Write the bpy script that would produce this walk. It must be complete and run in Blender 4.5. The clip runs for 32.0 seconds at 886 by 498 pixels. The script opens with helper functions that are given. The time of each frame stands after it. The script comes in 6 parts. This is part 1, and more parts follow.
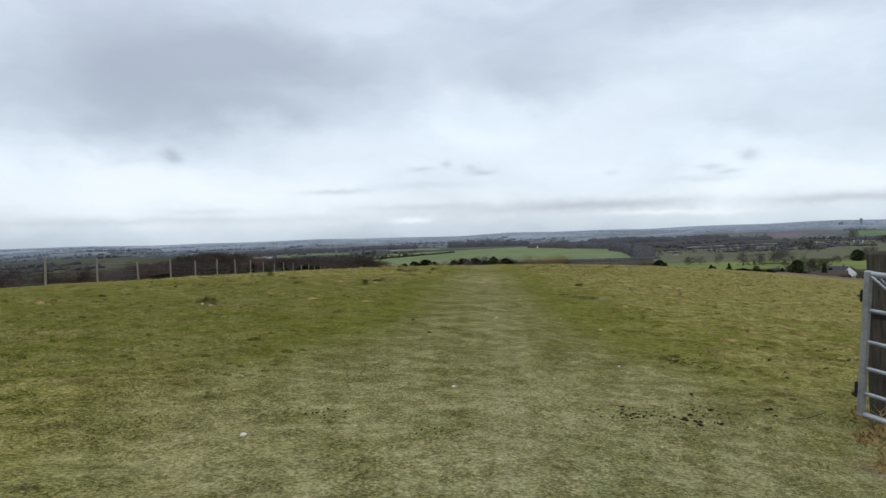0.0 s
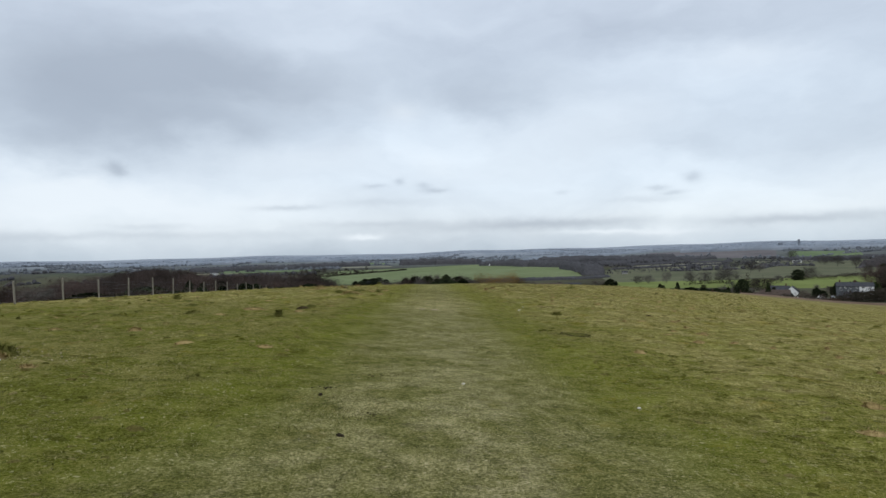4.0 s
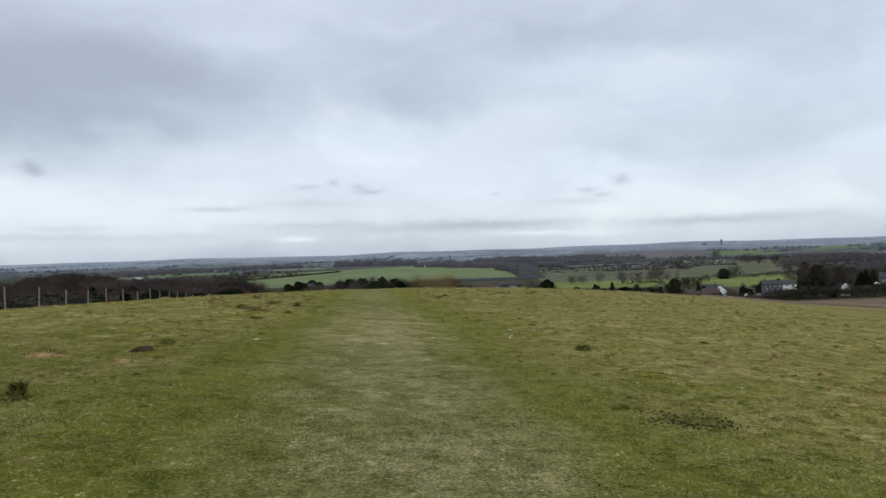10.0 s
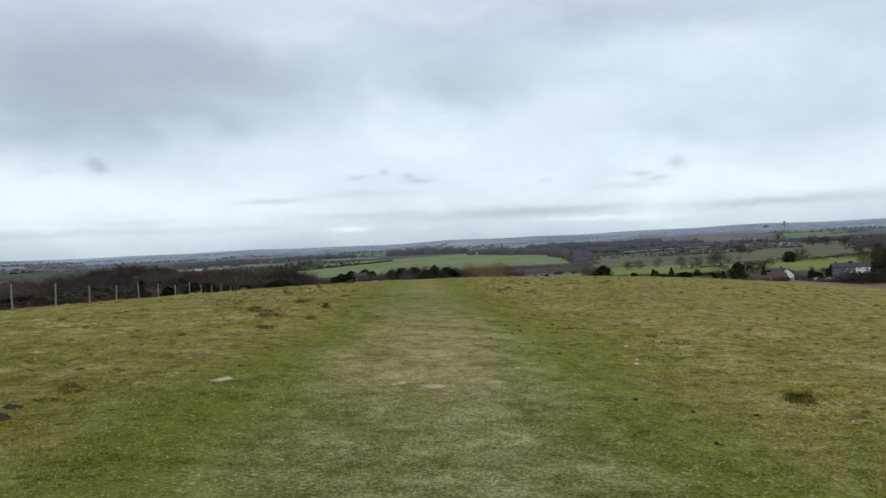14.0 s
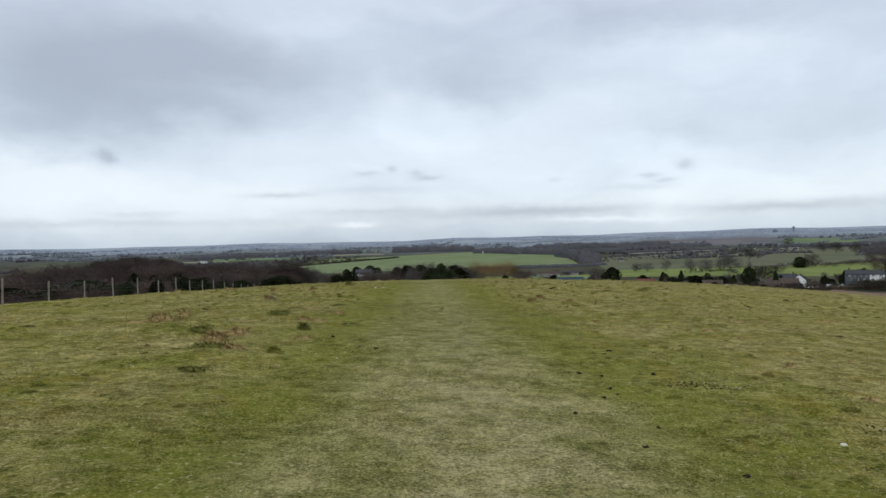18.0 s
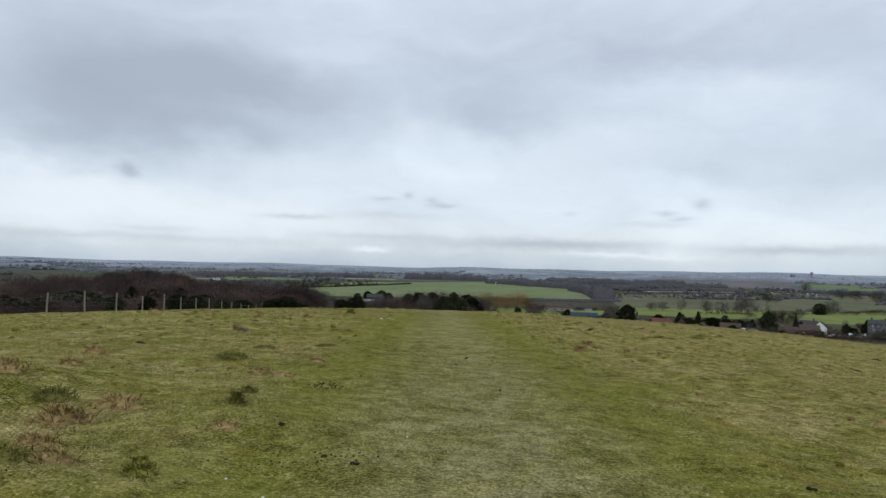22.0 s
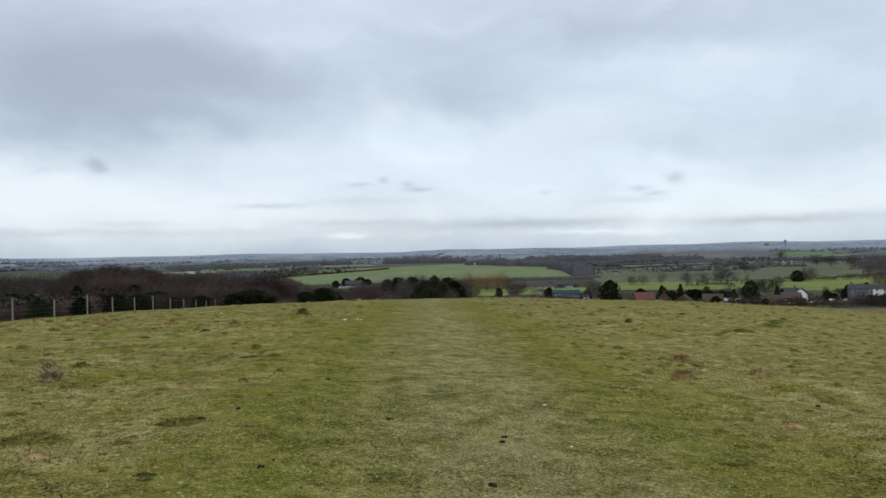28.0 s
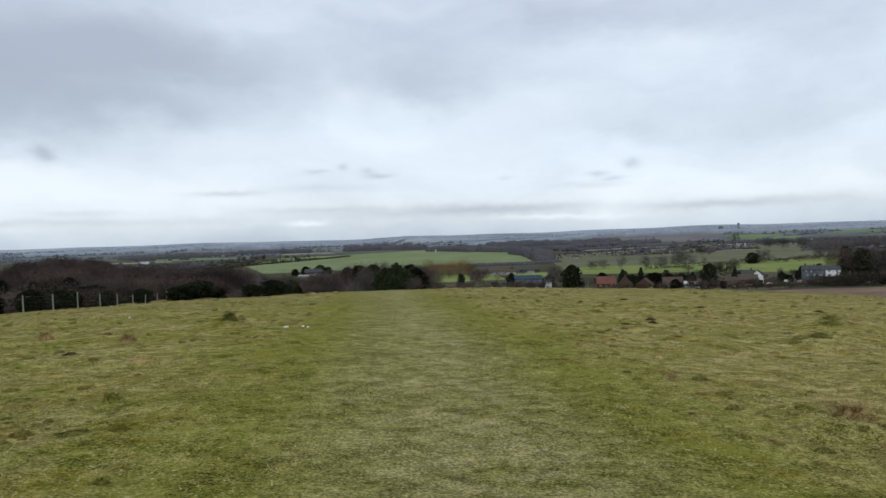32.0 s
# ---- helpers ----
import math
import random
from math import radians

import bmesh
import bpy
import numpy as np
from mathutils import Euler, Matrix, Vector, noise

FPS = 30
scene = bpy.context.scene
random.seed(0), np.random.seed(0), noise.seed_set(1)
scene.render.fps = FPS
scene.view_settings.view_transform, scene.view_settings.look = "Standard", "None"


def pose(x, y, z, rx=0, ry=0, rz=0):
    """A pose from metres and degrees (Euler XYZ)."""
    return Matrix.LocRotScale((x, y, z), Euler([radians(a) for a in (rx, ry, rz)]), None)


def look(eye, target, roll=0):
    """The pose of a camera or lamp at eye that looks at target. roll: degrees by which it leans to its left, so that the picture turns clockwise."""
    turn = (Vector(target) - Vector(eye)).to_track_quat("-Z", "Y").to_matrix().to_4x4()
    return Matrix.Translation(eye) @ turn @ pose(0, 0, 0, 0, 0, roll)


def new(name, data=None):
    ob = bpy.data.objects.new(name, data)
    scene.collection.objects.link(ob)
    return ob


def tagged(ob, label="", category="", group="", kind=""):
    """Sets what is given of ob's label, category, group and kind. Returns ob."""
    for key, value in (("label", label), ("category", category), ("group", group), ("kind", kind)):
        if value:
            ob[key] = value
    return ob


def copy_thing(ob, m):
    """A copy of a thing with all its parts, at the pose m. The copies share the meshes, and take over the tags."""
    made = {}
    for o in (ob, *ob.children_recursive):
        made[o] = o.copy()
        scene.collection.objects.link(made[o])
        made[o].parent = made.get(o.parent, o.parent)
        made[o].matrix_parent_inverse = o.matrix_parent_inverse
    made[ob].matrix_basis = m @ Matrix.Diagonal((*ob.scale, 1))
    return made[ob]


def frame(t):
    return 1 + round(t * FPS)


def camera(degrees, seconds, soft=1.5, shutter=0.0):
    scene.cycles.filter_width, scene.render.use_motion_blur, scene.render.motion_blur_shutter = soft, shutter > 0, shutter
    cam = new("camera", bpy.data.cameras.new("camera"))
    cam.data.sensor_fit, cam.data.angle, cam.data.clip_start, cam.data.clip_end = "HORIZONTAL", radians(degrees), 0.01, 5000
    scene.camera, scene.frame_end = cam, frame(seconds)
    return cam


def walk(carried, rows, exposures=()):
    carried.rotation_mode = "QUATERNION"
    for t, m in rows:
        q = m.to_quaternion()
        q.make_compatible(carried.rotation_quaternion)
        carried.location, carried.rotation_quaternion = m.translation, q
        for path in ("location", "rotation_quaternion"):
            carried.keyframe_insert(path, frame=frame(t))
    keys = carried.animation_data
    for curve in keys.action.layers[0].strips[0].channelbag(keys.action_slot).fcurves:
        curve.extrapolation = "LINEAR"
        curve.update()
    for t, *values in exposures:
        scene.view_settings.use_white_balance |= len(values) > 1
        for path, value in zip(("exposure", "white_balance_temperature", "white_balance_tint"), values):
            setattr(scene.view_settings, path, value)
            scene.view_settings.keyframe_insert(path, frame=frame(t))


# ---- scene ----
# ---------------------------------------------------------------- camera
ROWS = [
    (0.0, 0.000, 0.000, 1.520, 2.99, -1.02, -1.76),
    (0.5, -0.023, 0.670, 1.524, 1.97, -0.55, -1.82),
    (1.0, -0.079, 1.349, 1.514, -0.48, -0.33, -1.62),
    (1.5, -0.013, 2.033, 1.500, -2.77, -0.66, -1.61),
    (2.0, -0.036, 2.706, 1.486, -3.80, -0.76, -1.83),
    (2.5, 0.014, 3.350, 1.484, -3.86, -0.34, -2.06),
    (3.0, -0.012, 3.994, 1.490, -3.02, 0.01, -2.09),
    (3.5, -0.032, 4.649, 1.480, -1.53, 0.08, -1.64),
    (4.0, -0.052, 5.351, 1.473, -1.08, 0.35, -1.34),
    (4.5, -0.079, 6.079, 1.468, -1.30, 0.61, -1.18),
    (5.0, -0.120, 6.821, 1.463, -1.79, 0.69, -1.16),
    (5.5, -0.182, 7.563, 1.457, -2.18, 0.37, -1.27),
    (6.0, -0.272, 8.293, 1.451, -2.10, -0.54, -1.57),
    (6.5, -0.256, 9.013, 1.444, -2.56, -1.77, -1.51),
    (7.0, -0.285, 9.734, 1.444, -3.77, -2.30, -1.43),
    (7.5, -0.259, 10.444, 1.431, -4.79, -2.03, -1.33),
    (8.0, -0.276, 11.162, 1.421, -5.89, -1.38, -1.37),
    (8.5, -0.216, 11.857, 1.407, -7.17, -0.70, -1.06),
    (9.0, -0.207, 12.568, 1.390, -7.83, -0.14, -1.18),
    (9.5, -0.183, 13.287, 1.383, -7.26, 0.12, -1.49),
    (10.0, -0.214, 13.988, 1.379, -6.56, 0.33, -1.67),
    (10.5, -0.161, 14.649, 1.369, -6.97, 0.45, -1.29),
    (11.0, -0.152, 15.335, 1.353, -7.68, 0.38, -1.38),
    (11.5, -0.072, 16.027, 1.337, -8.24, 0.57, -1.78),
    (12.0, -0.008, 16.778, 1.317, -9.12, 0.82, -2.12),
    (12.5, 0.085, 17.466, 1.298, -9.70, 0.82, -2.08),
    (13.0, 0.086, 18.151, 1.300, -8.73, 0.26, -2.46),
    (13.5, 0.063, 18.812, 1.277, -5.79, -0.30, -2.73),
    (14.0, -0.072, 19.569, 1.278, -2.18, -0.54, -2.64),
    (14.5, -0.187, 20.253, 1.280, 0.58, -0.19, -2.19),
    (15.0, -0.276, 20.968, 1.298, 0.65, 0.56, -1.96),
    (15.5, -0.278, 21.672, 1.280, -2.66, 1.22, -1.67),
    (16.0, -0.283, 22.369, 1.275, -4.01, 0.67, -1.48),
    (16.5, -0.289, 23.060, 1.276, -4.00, -0.45, -1.39),
    (17.0, -0.296, 23.744, 1.279, -3.21, -1.48, -1.38),
    (17.5, -0.301, 24.417, 1.280, -2.23, -1.78, -1.40),
    (18.0, -0.304, 25.076, 1.275, -1.67, -0.72, -1.40),
    (18.5, -0.293, 25.722, 1.255, -3.39, -0.24, -0.85),
    (19.0, -0.265, 26.413, 1.255, -4.73, -0.21, -0.61),
    (19.5, -0.271, 27.087, 1.227, -4.05, -0.22, -0.82),
    (20.0, -0.279, 27.802, 1.218, -2.24, -0.01, -1.24),
    (20.5, -0.365, 28.516, 1.182, -0.38, 0.40, -1.26),
    (21.0, -0.426, 29.210, 1.193, 0.76, 0.96, -0.97),
    (21.5, -0.473, 29.859, 1.170, 0.84, 1.29, 0.10),
    (22.0, -0.489, 30.503, 1.161, -0.56, 1.66, 1.44),
    (22.5, -0.463, 31.139, 1.150, -2.71, 2.21, 2.31),
    (23.0, -0.401, 31.815, 1.140, -5.68, 2.21, 1.96),
    (23.5, -0.322, 32.466, 1.109, -8.81, 1.45, 0.91),
    (24.0, -0.290, 33.039, 1.154, -10.98, 0.84, -0.46),
    (24.5, -0.194, 33.695, 1.145, -10.72, 0.46, -1.23),
    (25.0, -0.126, 34.390, 1.123, -7.98, -0.10, -1.60),
    (25.5, -0.122, 35.123, 1.079, -4.38, -1.00, -1.82),
    (26.0, -0.191, 35.867, 1.051, -2.03, -1.23, -1.77),
    (26.5, -0.301, 36.613, 1.030, -0.80, -0.99, -1.62),
    (27.0, -0.424, 37.354, 1.014, -0.54, -0.53, -1.42),
    (27.5, -0.526, 38.084, 1.005, -1.13, -0.04, -1.23),
    (28.0, -0.578, 38.792, 1.006, -2.44, 0.24, -1.06),
    (28.5, -0.627, 39.437, 1.009, -3.88, 0.11, -1.33),
    (29.0, -0.635, 40.109, 1.011, -4.75, 0.01, -1.55),
    (29.5, -0.738, 40.762, 0.998, -4.29, -0.13, -1.42),
    (30.0, -0.759, 41.431, 0.995, -3.32, -0.51, -1.48),
    (30.5, -0.768, 42.099, 0.971, -3.48, -0.85, -1.39),
    (31.0, -0.697, 42.760, 0.956, -4.92, -0.80, -1.32),
    (31.5, -0.688, 43.428, 0.940, -5.82, -0.84, -1.40),
    (32.0, -0.643, 44.092, 0.937, -5.72, -0.98, -1.73),
]
cam = camera(66.24, 32.0, soft=1.5)
walk(cam, [(t, pose(x, y, z, 0, 0, yaw) @ pose(0, 0, 0, 90 + pitch) @ pose(0, 0, 0, 0, 0, roll))
           for t, x, y, z, yaw, pitch, roll in ROWS],
     [(0.0, 0.08), (2.0, -0.02), (7.0, 0.06), (11.0, -0.05), (15.0, 0.07), (19.0, 0.02), (22.0, -0.03), (25.0, -0.01), (29.0, 0.03), (32.0, 0.06)])

# ---------------------------------------------------------------- world and sun (overcast, sun veiled behind the walker)
SKY_STRENGTH, SUN_STRENGTH = 0.1, 1.2
SUN_ELEVATION, SUN_ROTATION = radians(34), radians(200)


def make_world():
    world = bpy.data.worlds.new("overcast_sky")
    scene.world = world
    world.use_nodes = True
    nt = world.node_tree
    nt.nodes.clear()
    n, l = nt.nodes.new, nt.links.new
    out = n("ShaderNodeOutputWorld")
    sky = n("ShaderNodeTexSky")
    sky.sky_type, sky.sun_disc = "NISHITA", False
    sky.sun_elevation, sky.sun_rotation = SUN_ELEVATION, SUN_ROTATION
    sky_bg = n("ShaderNodeBackground")
    sky_bg.inputs["Strength"].default_value = SKY_STRENGTH
    l(sky.outputs[0], sky_bg.inputs["Color"])
    tc = n("ShaderNodeTexCoord")
    sep = n("ShaderNodeSeparateXYZ")
    l(tc.outputs["Generated"], sep.inputs[0])

    def math_(op, a, b=None, c=None):
        m = n("ShaderNodeMath")
        m.operation = op
        for i, v in enumerate((a, b, c)):
            if v is None:
                continue
            if isinstance(v, (int, float)):
                m.inputs[i].default_value = v
            else:
                l(v, m.inputs[i])
        return m.outputs[0]

    def noise_(vec, scale, detail, rough, dist=0.0):
        t = n("ShaderNodeTexNoise")
        t.inputs["Scale"].default_value = scale
        t.inputs["Detail"].default_value = detail
        t.inputs["Roughness"].default_value = rough
        t.inputs["Distortion"].default_value = dist
        l(vec, t.inputs["Vector"])
        return t.outputs[0]

    def ramp_(fac, stops):
        r = n("ShaderNodeValToRGB")
        while len(r.color_ramp.elements) < len(stops):
            r.color_ramp.elements.new(0.5)
        for e, (p, c) in zip(r.color_ramp.elements, stops):
            e.position, e.color = p, (*c, 1)
        l(fac, r.inputs[0])
        return r.outputs[0]

    def mixc(fac, a, b, kind="MIX"):
        m = n("ShaderNodeMix")
        m.data_type, m.blend_type = "RGBA", kind
        for s, v in ((m.inputs[0], fac), (m.inputs[6], a), (m.inputs[7], b)):
            if isinstance(v, (int, float)):
                s.default_value = v
            elif isinstance(v, tuple):
                s.default_value = (*v, 1)
            else:
                l(v, s)
        return m.outputs[2]

    def drift(scale, detail, by, squash):
        """The view direction pushed about by noise, so that cloud edges fray."""
        mp = n("ShaderNodeMapping")
        mp.inputs["Scale"].default_value = (1.0, 1.0, squash)
        l(tc.outputs["Generated"], mp.inputs[0])
        t = n("ShaderNodeTexNoise")
        t.inputs["Scale"].default_value, t.inputs["Detail"].default_value, t.inputs["Roughness"].default_value = scale, detail, 0.55
        l(mp.outputs[0], t.inputs["Vector"])
        off = n("ShaderNodeVectorMath")
        off.operation = "MULTIPLY_ADD"
        l(t.outputs["Color"], off.inputs[0])
        off.inputs[1].default_value = (by, by, by * 0.6)
        off.inputs[2].default_value = (-by / 2, -by / 2, -by * 0.3)
        add = n("ShaderNodeVectorMath")
        add.operation = "ADD"
        l(tc.outputs["Generated"], add.inputs[0])
        l(off.outputs[0], add.inputs[1])
        return add.outputs[0]

    z = math_("MAXIMUM", sep.outputs[2], 0.0)
    broad, frayed = drift(4.5, 6, 0.22, 2.0), drift(28.0, 4, 0.020, 1.6)
    soft = n("ShaderNodeMapping")
    soft.inputs["Scale"].default_value = (1.0, 1.0, 2.6)
    l(broad, soft.inputs[0])
    veil = noise_(soft.outputs[0], 3.4, 6, 0.52)
    # layers of the overcast by height: blue-grey haze at the skyline, a bright gap over it, the duller deck above
    warped = n("ShaderNodeSeparateXYZ")
    l(broad, warped.inputs[0])
    tall = math_("MAXIMUM", math_("ADD", math_("MULTIPLY", warped.outputs[2], 0.55), math_("MULTIPLY", z, 0.45)), 0.0)
    layer = ramp_(math_("MULTIPLY", tall, 2.0), [(0.0, (0.50, 0.585, 0.675)), (0.04, (0.58, 0.66, 0.745)), (0.09, (0.70, 0.775, 0.85)), (0.20, (0.70, 0.795, 0.90)), (0.40, (0.61, 0.70, 0.81)), (0.62, (0.56, 0.635, 0.74)), (1.0, (0.57, 0.64, 0.74))])
    col = mixc(1.0, layer, ramp_(veil, [(0.30, (0.84, 0.845, 0.86)), (0.5, (0.99, 0.99, 0.99)), (0.68, (1.14, 1.13, 1.11))]), "MULTIPLY")
    # darker and brighter masses of the deck, and thin wisps hanging below it
    dark, bright = 0, 0
    for az, el, ra, re, s in CLOUDS:
        a, e = radians(az), radians(el)
        d = Vector((math.sin(a) * math.cos(e), math.cos(a) * math.cos(e), math.sin(e)))
        right = Vector((math.cos(a), -math.sin(a), 0))
        up = right.cross(d)
        dots = []
        for axis, r_ in ((right, ra), (up, re)):
            v = n("ShaderNodeVectorMath")
            v.operation = "DOT_PRODUCT"
            v.inputs[1].default_value = axis / radians(r_)
            l(broad if re > 1.0 else frayed, v.inputs[0])
            dots.append(v.outputs["Value"])
        q = math_("ADD", math_("MULTIPLY", dots[0], dots[0]), math_("MULTIPLY", dots[1], dots[1]))
        front = n("ShaderNodeVectorMath")
        front.operation = "DOT_PRODUCT"
        front.inputs[1].default_value = d
        l(tc.outputs["Generated"], front.inputs[0])
        g = math_("MULTIPLY", math_("MULTIPLY", math_("EXPONENT", math_("MULTIPLY", q, -1.0)), abs(s)), math_("GREATER_THAN", front.outputs["Value"], 0.0))
        if s < 0:
            dark = math_("ADD", g, dark)
        else:
            bright = math_("ADD", g, bright)
    col = mixc(math_("MINIMUM", bright, 0.85), col, (0.83, 0.90, 0.97))
    col = mixc(math_("MINIMUM", dark, 0.85), col, (0.36, 0.415, 0.50))
    # an overcast sky is brightest overhead
    gain = math_("ADD", math_("MULTIPLY", math_("POWER", z, 3.0), 2.6), 1.05)
    cloud_bg = n("ShaderNodeBackground")
    l(col, cloud_bg.inputs["Color"])
    l(gain, cloud_bg.inputs["Strength"])
    mix = n("ShaderNodeMixShader")
    mix.inputs[0].default_value = 0.93
    l(sky_bg.outputs[0], mix.inputs[1])
    l(cloud_bg.outputs[0], mix.inputs[2])
    l(mix.outputs[0], out.inputs["Surface"])


# direction, height, half width and half height in degrees, and strength (under 0: dark) of each cloud
CLOUDS = [(-21.4, 14.0, 13.8, 2.96, -0.62), (-28.6, 12.3, 9.5, 4.06, -0.38), (-24.6, 10.1, 9.5, 2.00, -0.32), (-13.0, 13.9, 7.2, 2.29, -0.30), (-29.7, 7.7, 5.2, 1.62, -0.35), (-26.4, 16.7, 9.1, 1.91, -0.20), (7.1, 13.0, 5.2, 1.72, -0.42), (2.4, 14.9, 7.2, 2.86, -0.18), (32.8, 8.4, 5.7, 3.82, -0.22),
          (20.9, 17.8, 10.0, 1.91, -0.15), (-7.9, 19.2, 7.2, 1.91, -0.15), (-18.2, 10.4, 5.2, 1.24, -0.25), (-24.6, 7.1, 0.8, 0.38, -0.50), (-24.2, 6.7, 0.6, 0.29, -0.40), (-4.5, 5.7, 1.0, 0.21, -0.35), (-2.4, 6.1, 0.4, 0.33, -0.42), (-0.3, 5.7, 0.6, 0.24, -0.35), (0.5, 5.3, 1.1, 0.24, -0.50),
          (-11.7, 4.0, 2.7, 0.24, -0.42), (18.6, 4.8, 0.9, 0.19, -0.40), (19.8, 4.4, 1.0, 0.19, -0.40), (21.4, 5.6, 0.7, 0.43, -0.45), (11.1, 4.9, 0.7, 0.19, -0.22), (-4.5, 4.4, 3.8, 0.33, -0.22), (6.9, 2.2, 9.5, 0.43, -0.50), (12.9, 2.4, 5.2, 0.33, -0.30), (17.9, 4.0, 2.9, 0.24, -0.22),
          (27.1, 2.0, 5.0, 0.38, -0.50), (-4.5, 2.6, 5.7, 0.29, -0.28), (-22.1, 2.6, 3.3, 0.24, -0.20), (21.9, 8.1, 1.7, 1.24, -0.14), (-26.6, 1.9, 14.3, 0.29, -0.25), (32.7, 2.1, 4.3, 0.38, -0.20), (-2.0, 11.8, 1.6, 0.81, 0.55), (-22.4, 4.4, 14.3, 1.72, 0.75), (-5.6, 1.5, 1.6, 0.24, 0.95),
          (14.8, 1.5, 3.8, 0.19, 0.70), (6.5, 8.0, 6.7, 2.86, 0.35), (15.4, 9.7, 5.2, 3.34, 0.30), (26.2, 14.3, 3.3, 1.43, 0.30), (0.6, 8.2, 1.9, 1.43, 0.30), (-10.9, 7.5, 9.1, 1.62, 0.40), (-28.8, 4.5, 7.2, 1.43, 0.40), (29.5, 5.4, 8.6, 2.39, 0.15), (19.2, 1.3, 2.9, 0.19, 0.50)]
make_world()

sun = new("sun", bpy.data.lights.new("sun", "SUN"))
sun.data.energy, sun.data.angle, sun.data.color = SUN_STRENGTH, radians(25), (1.0, 0.965, 0.91)
sun.matrix_world = look((0, 0, 60), Vector((0, 0, 60)) - Vector((math.sin(SUN_ROTATION) * math.cos(SUN_ELEVATION), math.cos(SUN_ROTATION) * math.cos(SUN_ELEVATION), math.sin(SUN_ELEVATION))))


# ---------------------------------------------------------------- materials
class Mat:
    """A small helper for procedural node materials."""

    def __init__(self, name, rough=0.9, metal=0.0, spec=0.3):
        self.m = bpy.data.materials.new(name)
        self.m.use_nodes = True
        self.t = self.m.node_tree
        self.b = self.t.nodes["Principled BSDF"]
        self.b.inputs["Roughness"].default_value = rough
        self.b.inputs["Metallic"].default_value = metal
        self.b.inputs["Specular IOR Level"].default_value = spec
        self.tc = self.t.nodes.new("ShaderNodeTexCoord")
        self.geo = self.t.nodes.new("ShaderNodeNewGeometry")

    def link(self, a, b):
        self.t.links.new(a, b)

    def put(self, socket, v):
        if isinstance(v, (int, float)):
            socket.default_value = v
        elif isinstance(v, tuple):
            socket.default_value = (*v, 1) if len(v) == 3 and socket.type == "RGBA" else v
        else:
            self.link(v, socket)

    def math(self, op, a, b=0.0, clamp=False):
        n = self.t.nodes.new("ShaderNodeMath")
        n.operation, n.use_clamp = op, clamp
        self.put(n.inputs[0], a)
        self.put(n.inputs[1], b)
        return n.outputs[0]

    def noise(self, scale, detail=4, rough=0.55, stretch=None, vec=None, dist=0.0):
        n = self.t.nodes.new("ShaderNodeTexNoise")
        n.inputs["Scale"].default_value, n.inputs["Detail"].default_value = scale, detail
        n.inputs["Roughness"].default_value, n.inputs["Distortion"].default_value = rough, dist
        v = vec or self.geo.outputs["Position"]
        if stretch:
            mp = self.t.nodes.new("ShaderNodeMapping")
            mp.inputs["Scale"].default_value = stretch
            self.link(v, mp.inputs[0])
            v = mp.outputs[0]
        self.link(v, n.inputs["Vector"])
        return n.outputs[0]

    def ramp(self, fac, *stops):
        r = self.t.nodes.new("ShaderNodeValToRGB")
        while len(r.color_ramp.elements) < len(stops):
            r.color_ramp.elements.new(0.5)
        for e, (p, c) in zip(r.color_ramp.elements, stops):
            e.position = p
            e.color = (*c, 1) if isinstance(c, tuple) else (c, c, c, 1)
        self.put(r.inputs[0], fac)
        return r.outputs[0]

    def step(self, fac, a, b):
        n = self.t.nodes.new("ShaderNodeMapRange")
        n.interpolation_type = "SMOOTHSTEP"
        self.put(n.inputs["Value"], fac)
        n.inputs["From Min"].default_value, n.inputs["From Max"].default_value = a, b
        return n.outputs[0]

    def mix(self, fac, a, b, kind="MIX"):
        n = self.t.nodes.new("ShaderNodeMix")
        n.data_type, n.blend_type = "RGBA", kind
        self.put(n.inputs[0], fac)
        self.put(n.inputs[6], a)
        self.put(n.inputs[7], b)
        return n.outputs[2]

    def colour(self, c):
        self.put(self.b.inputs["Base Color"], c)
        return self

    def bump(self, h, strength=0.4, dist=0.02):
        n = self.t.nodes.new("ShaderNodeBump")
        n.inputs["Strength"].default_value, n.inputs["Distance"].default_value = strength, dist
        self.put(n.inputs["Height"], h)
        self.link(n.outputs[0], self.b.inputs["Normal"])
        return self


def plain(name, a, b, scale=3.0, rough=0.9, metal=0.0, bump=0.0, spec=0.0, stretch=None, local=True):
    """Two tones of one surface, mottled at two scales."""
    k = Mat(name, rough, metal, spec)
    v = k.tc.outputs["Object"] if local else None
    f = k.math("ADD", k.math("MULTIPLY", k.noise(scale, 5, 0.6, stretch, v), 0.65), k.math("MULTIPLY", k.noise(scale * 9, 3, 0.6, stretch, v), 0.35))
    k.colour(k.ramp(f, (0.36, a), (0.64, b)))
    if bump:
        k.bump(f, 0.6, bump)
    return k.m


def foliage(name, a, b, scale=0.6):
    """Twigs or leaves of many trees, each tree of its own depth of tone."""
    k = Mat(name, 0.95, 0, 0.0)
    own = k.t.nodes.new("ShaderNodeObjectInfo").outputs["Random"]
    f = k.math("ADD", k.math("MULTIPLY", k.noise(scale, 5, 0.6), 0.65), k.math("MULTIPLY", k.noise(scale * 9, 3, 0.6), 0.35))
    tone = k.ramp(own, (0.0, (0.50, 0.47, 0.45)), (0.45, (0.95, 0.93, 0.94)), (1.0, (1.55, 1.46, 1.42)))
    k.colour(k.mix(1.0, k.ramp(f, (0.36, a), (0.64, b)), tone, "MULTIPLY"))
    return k.m


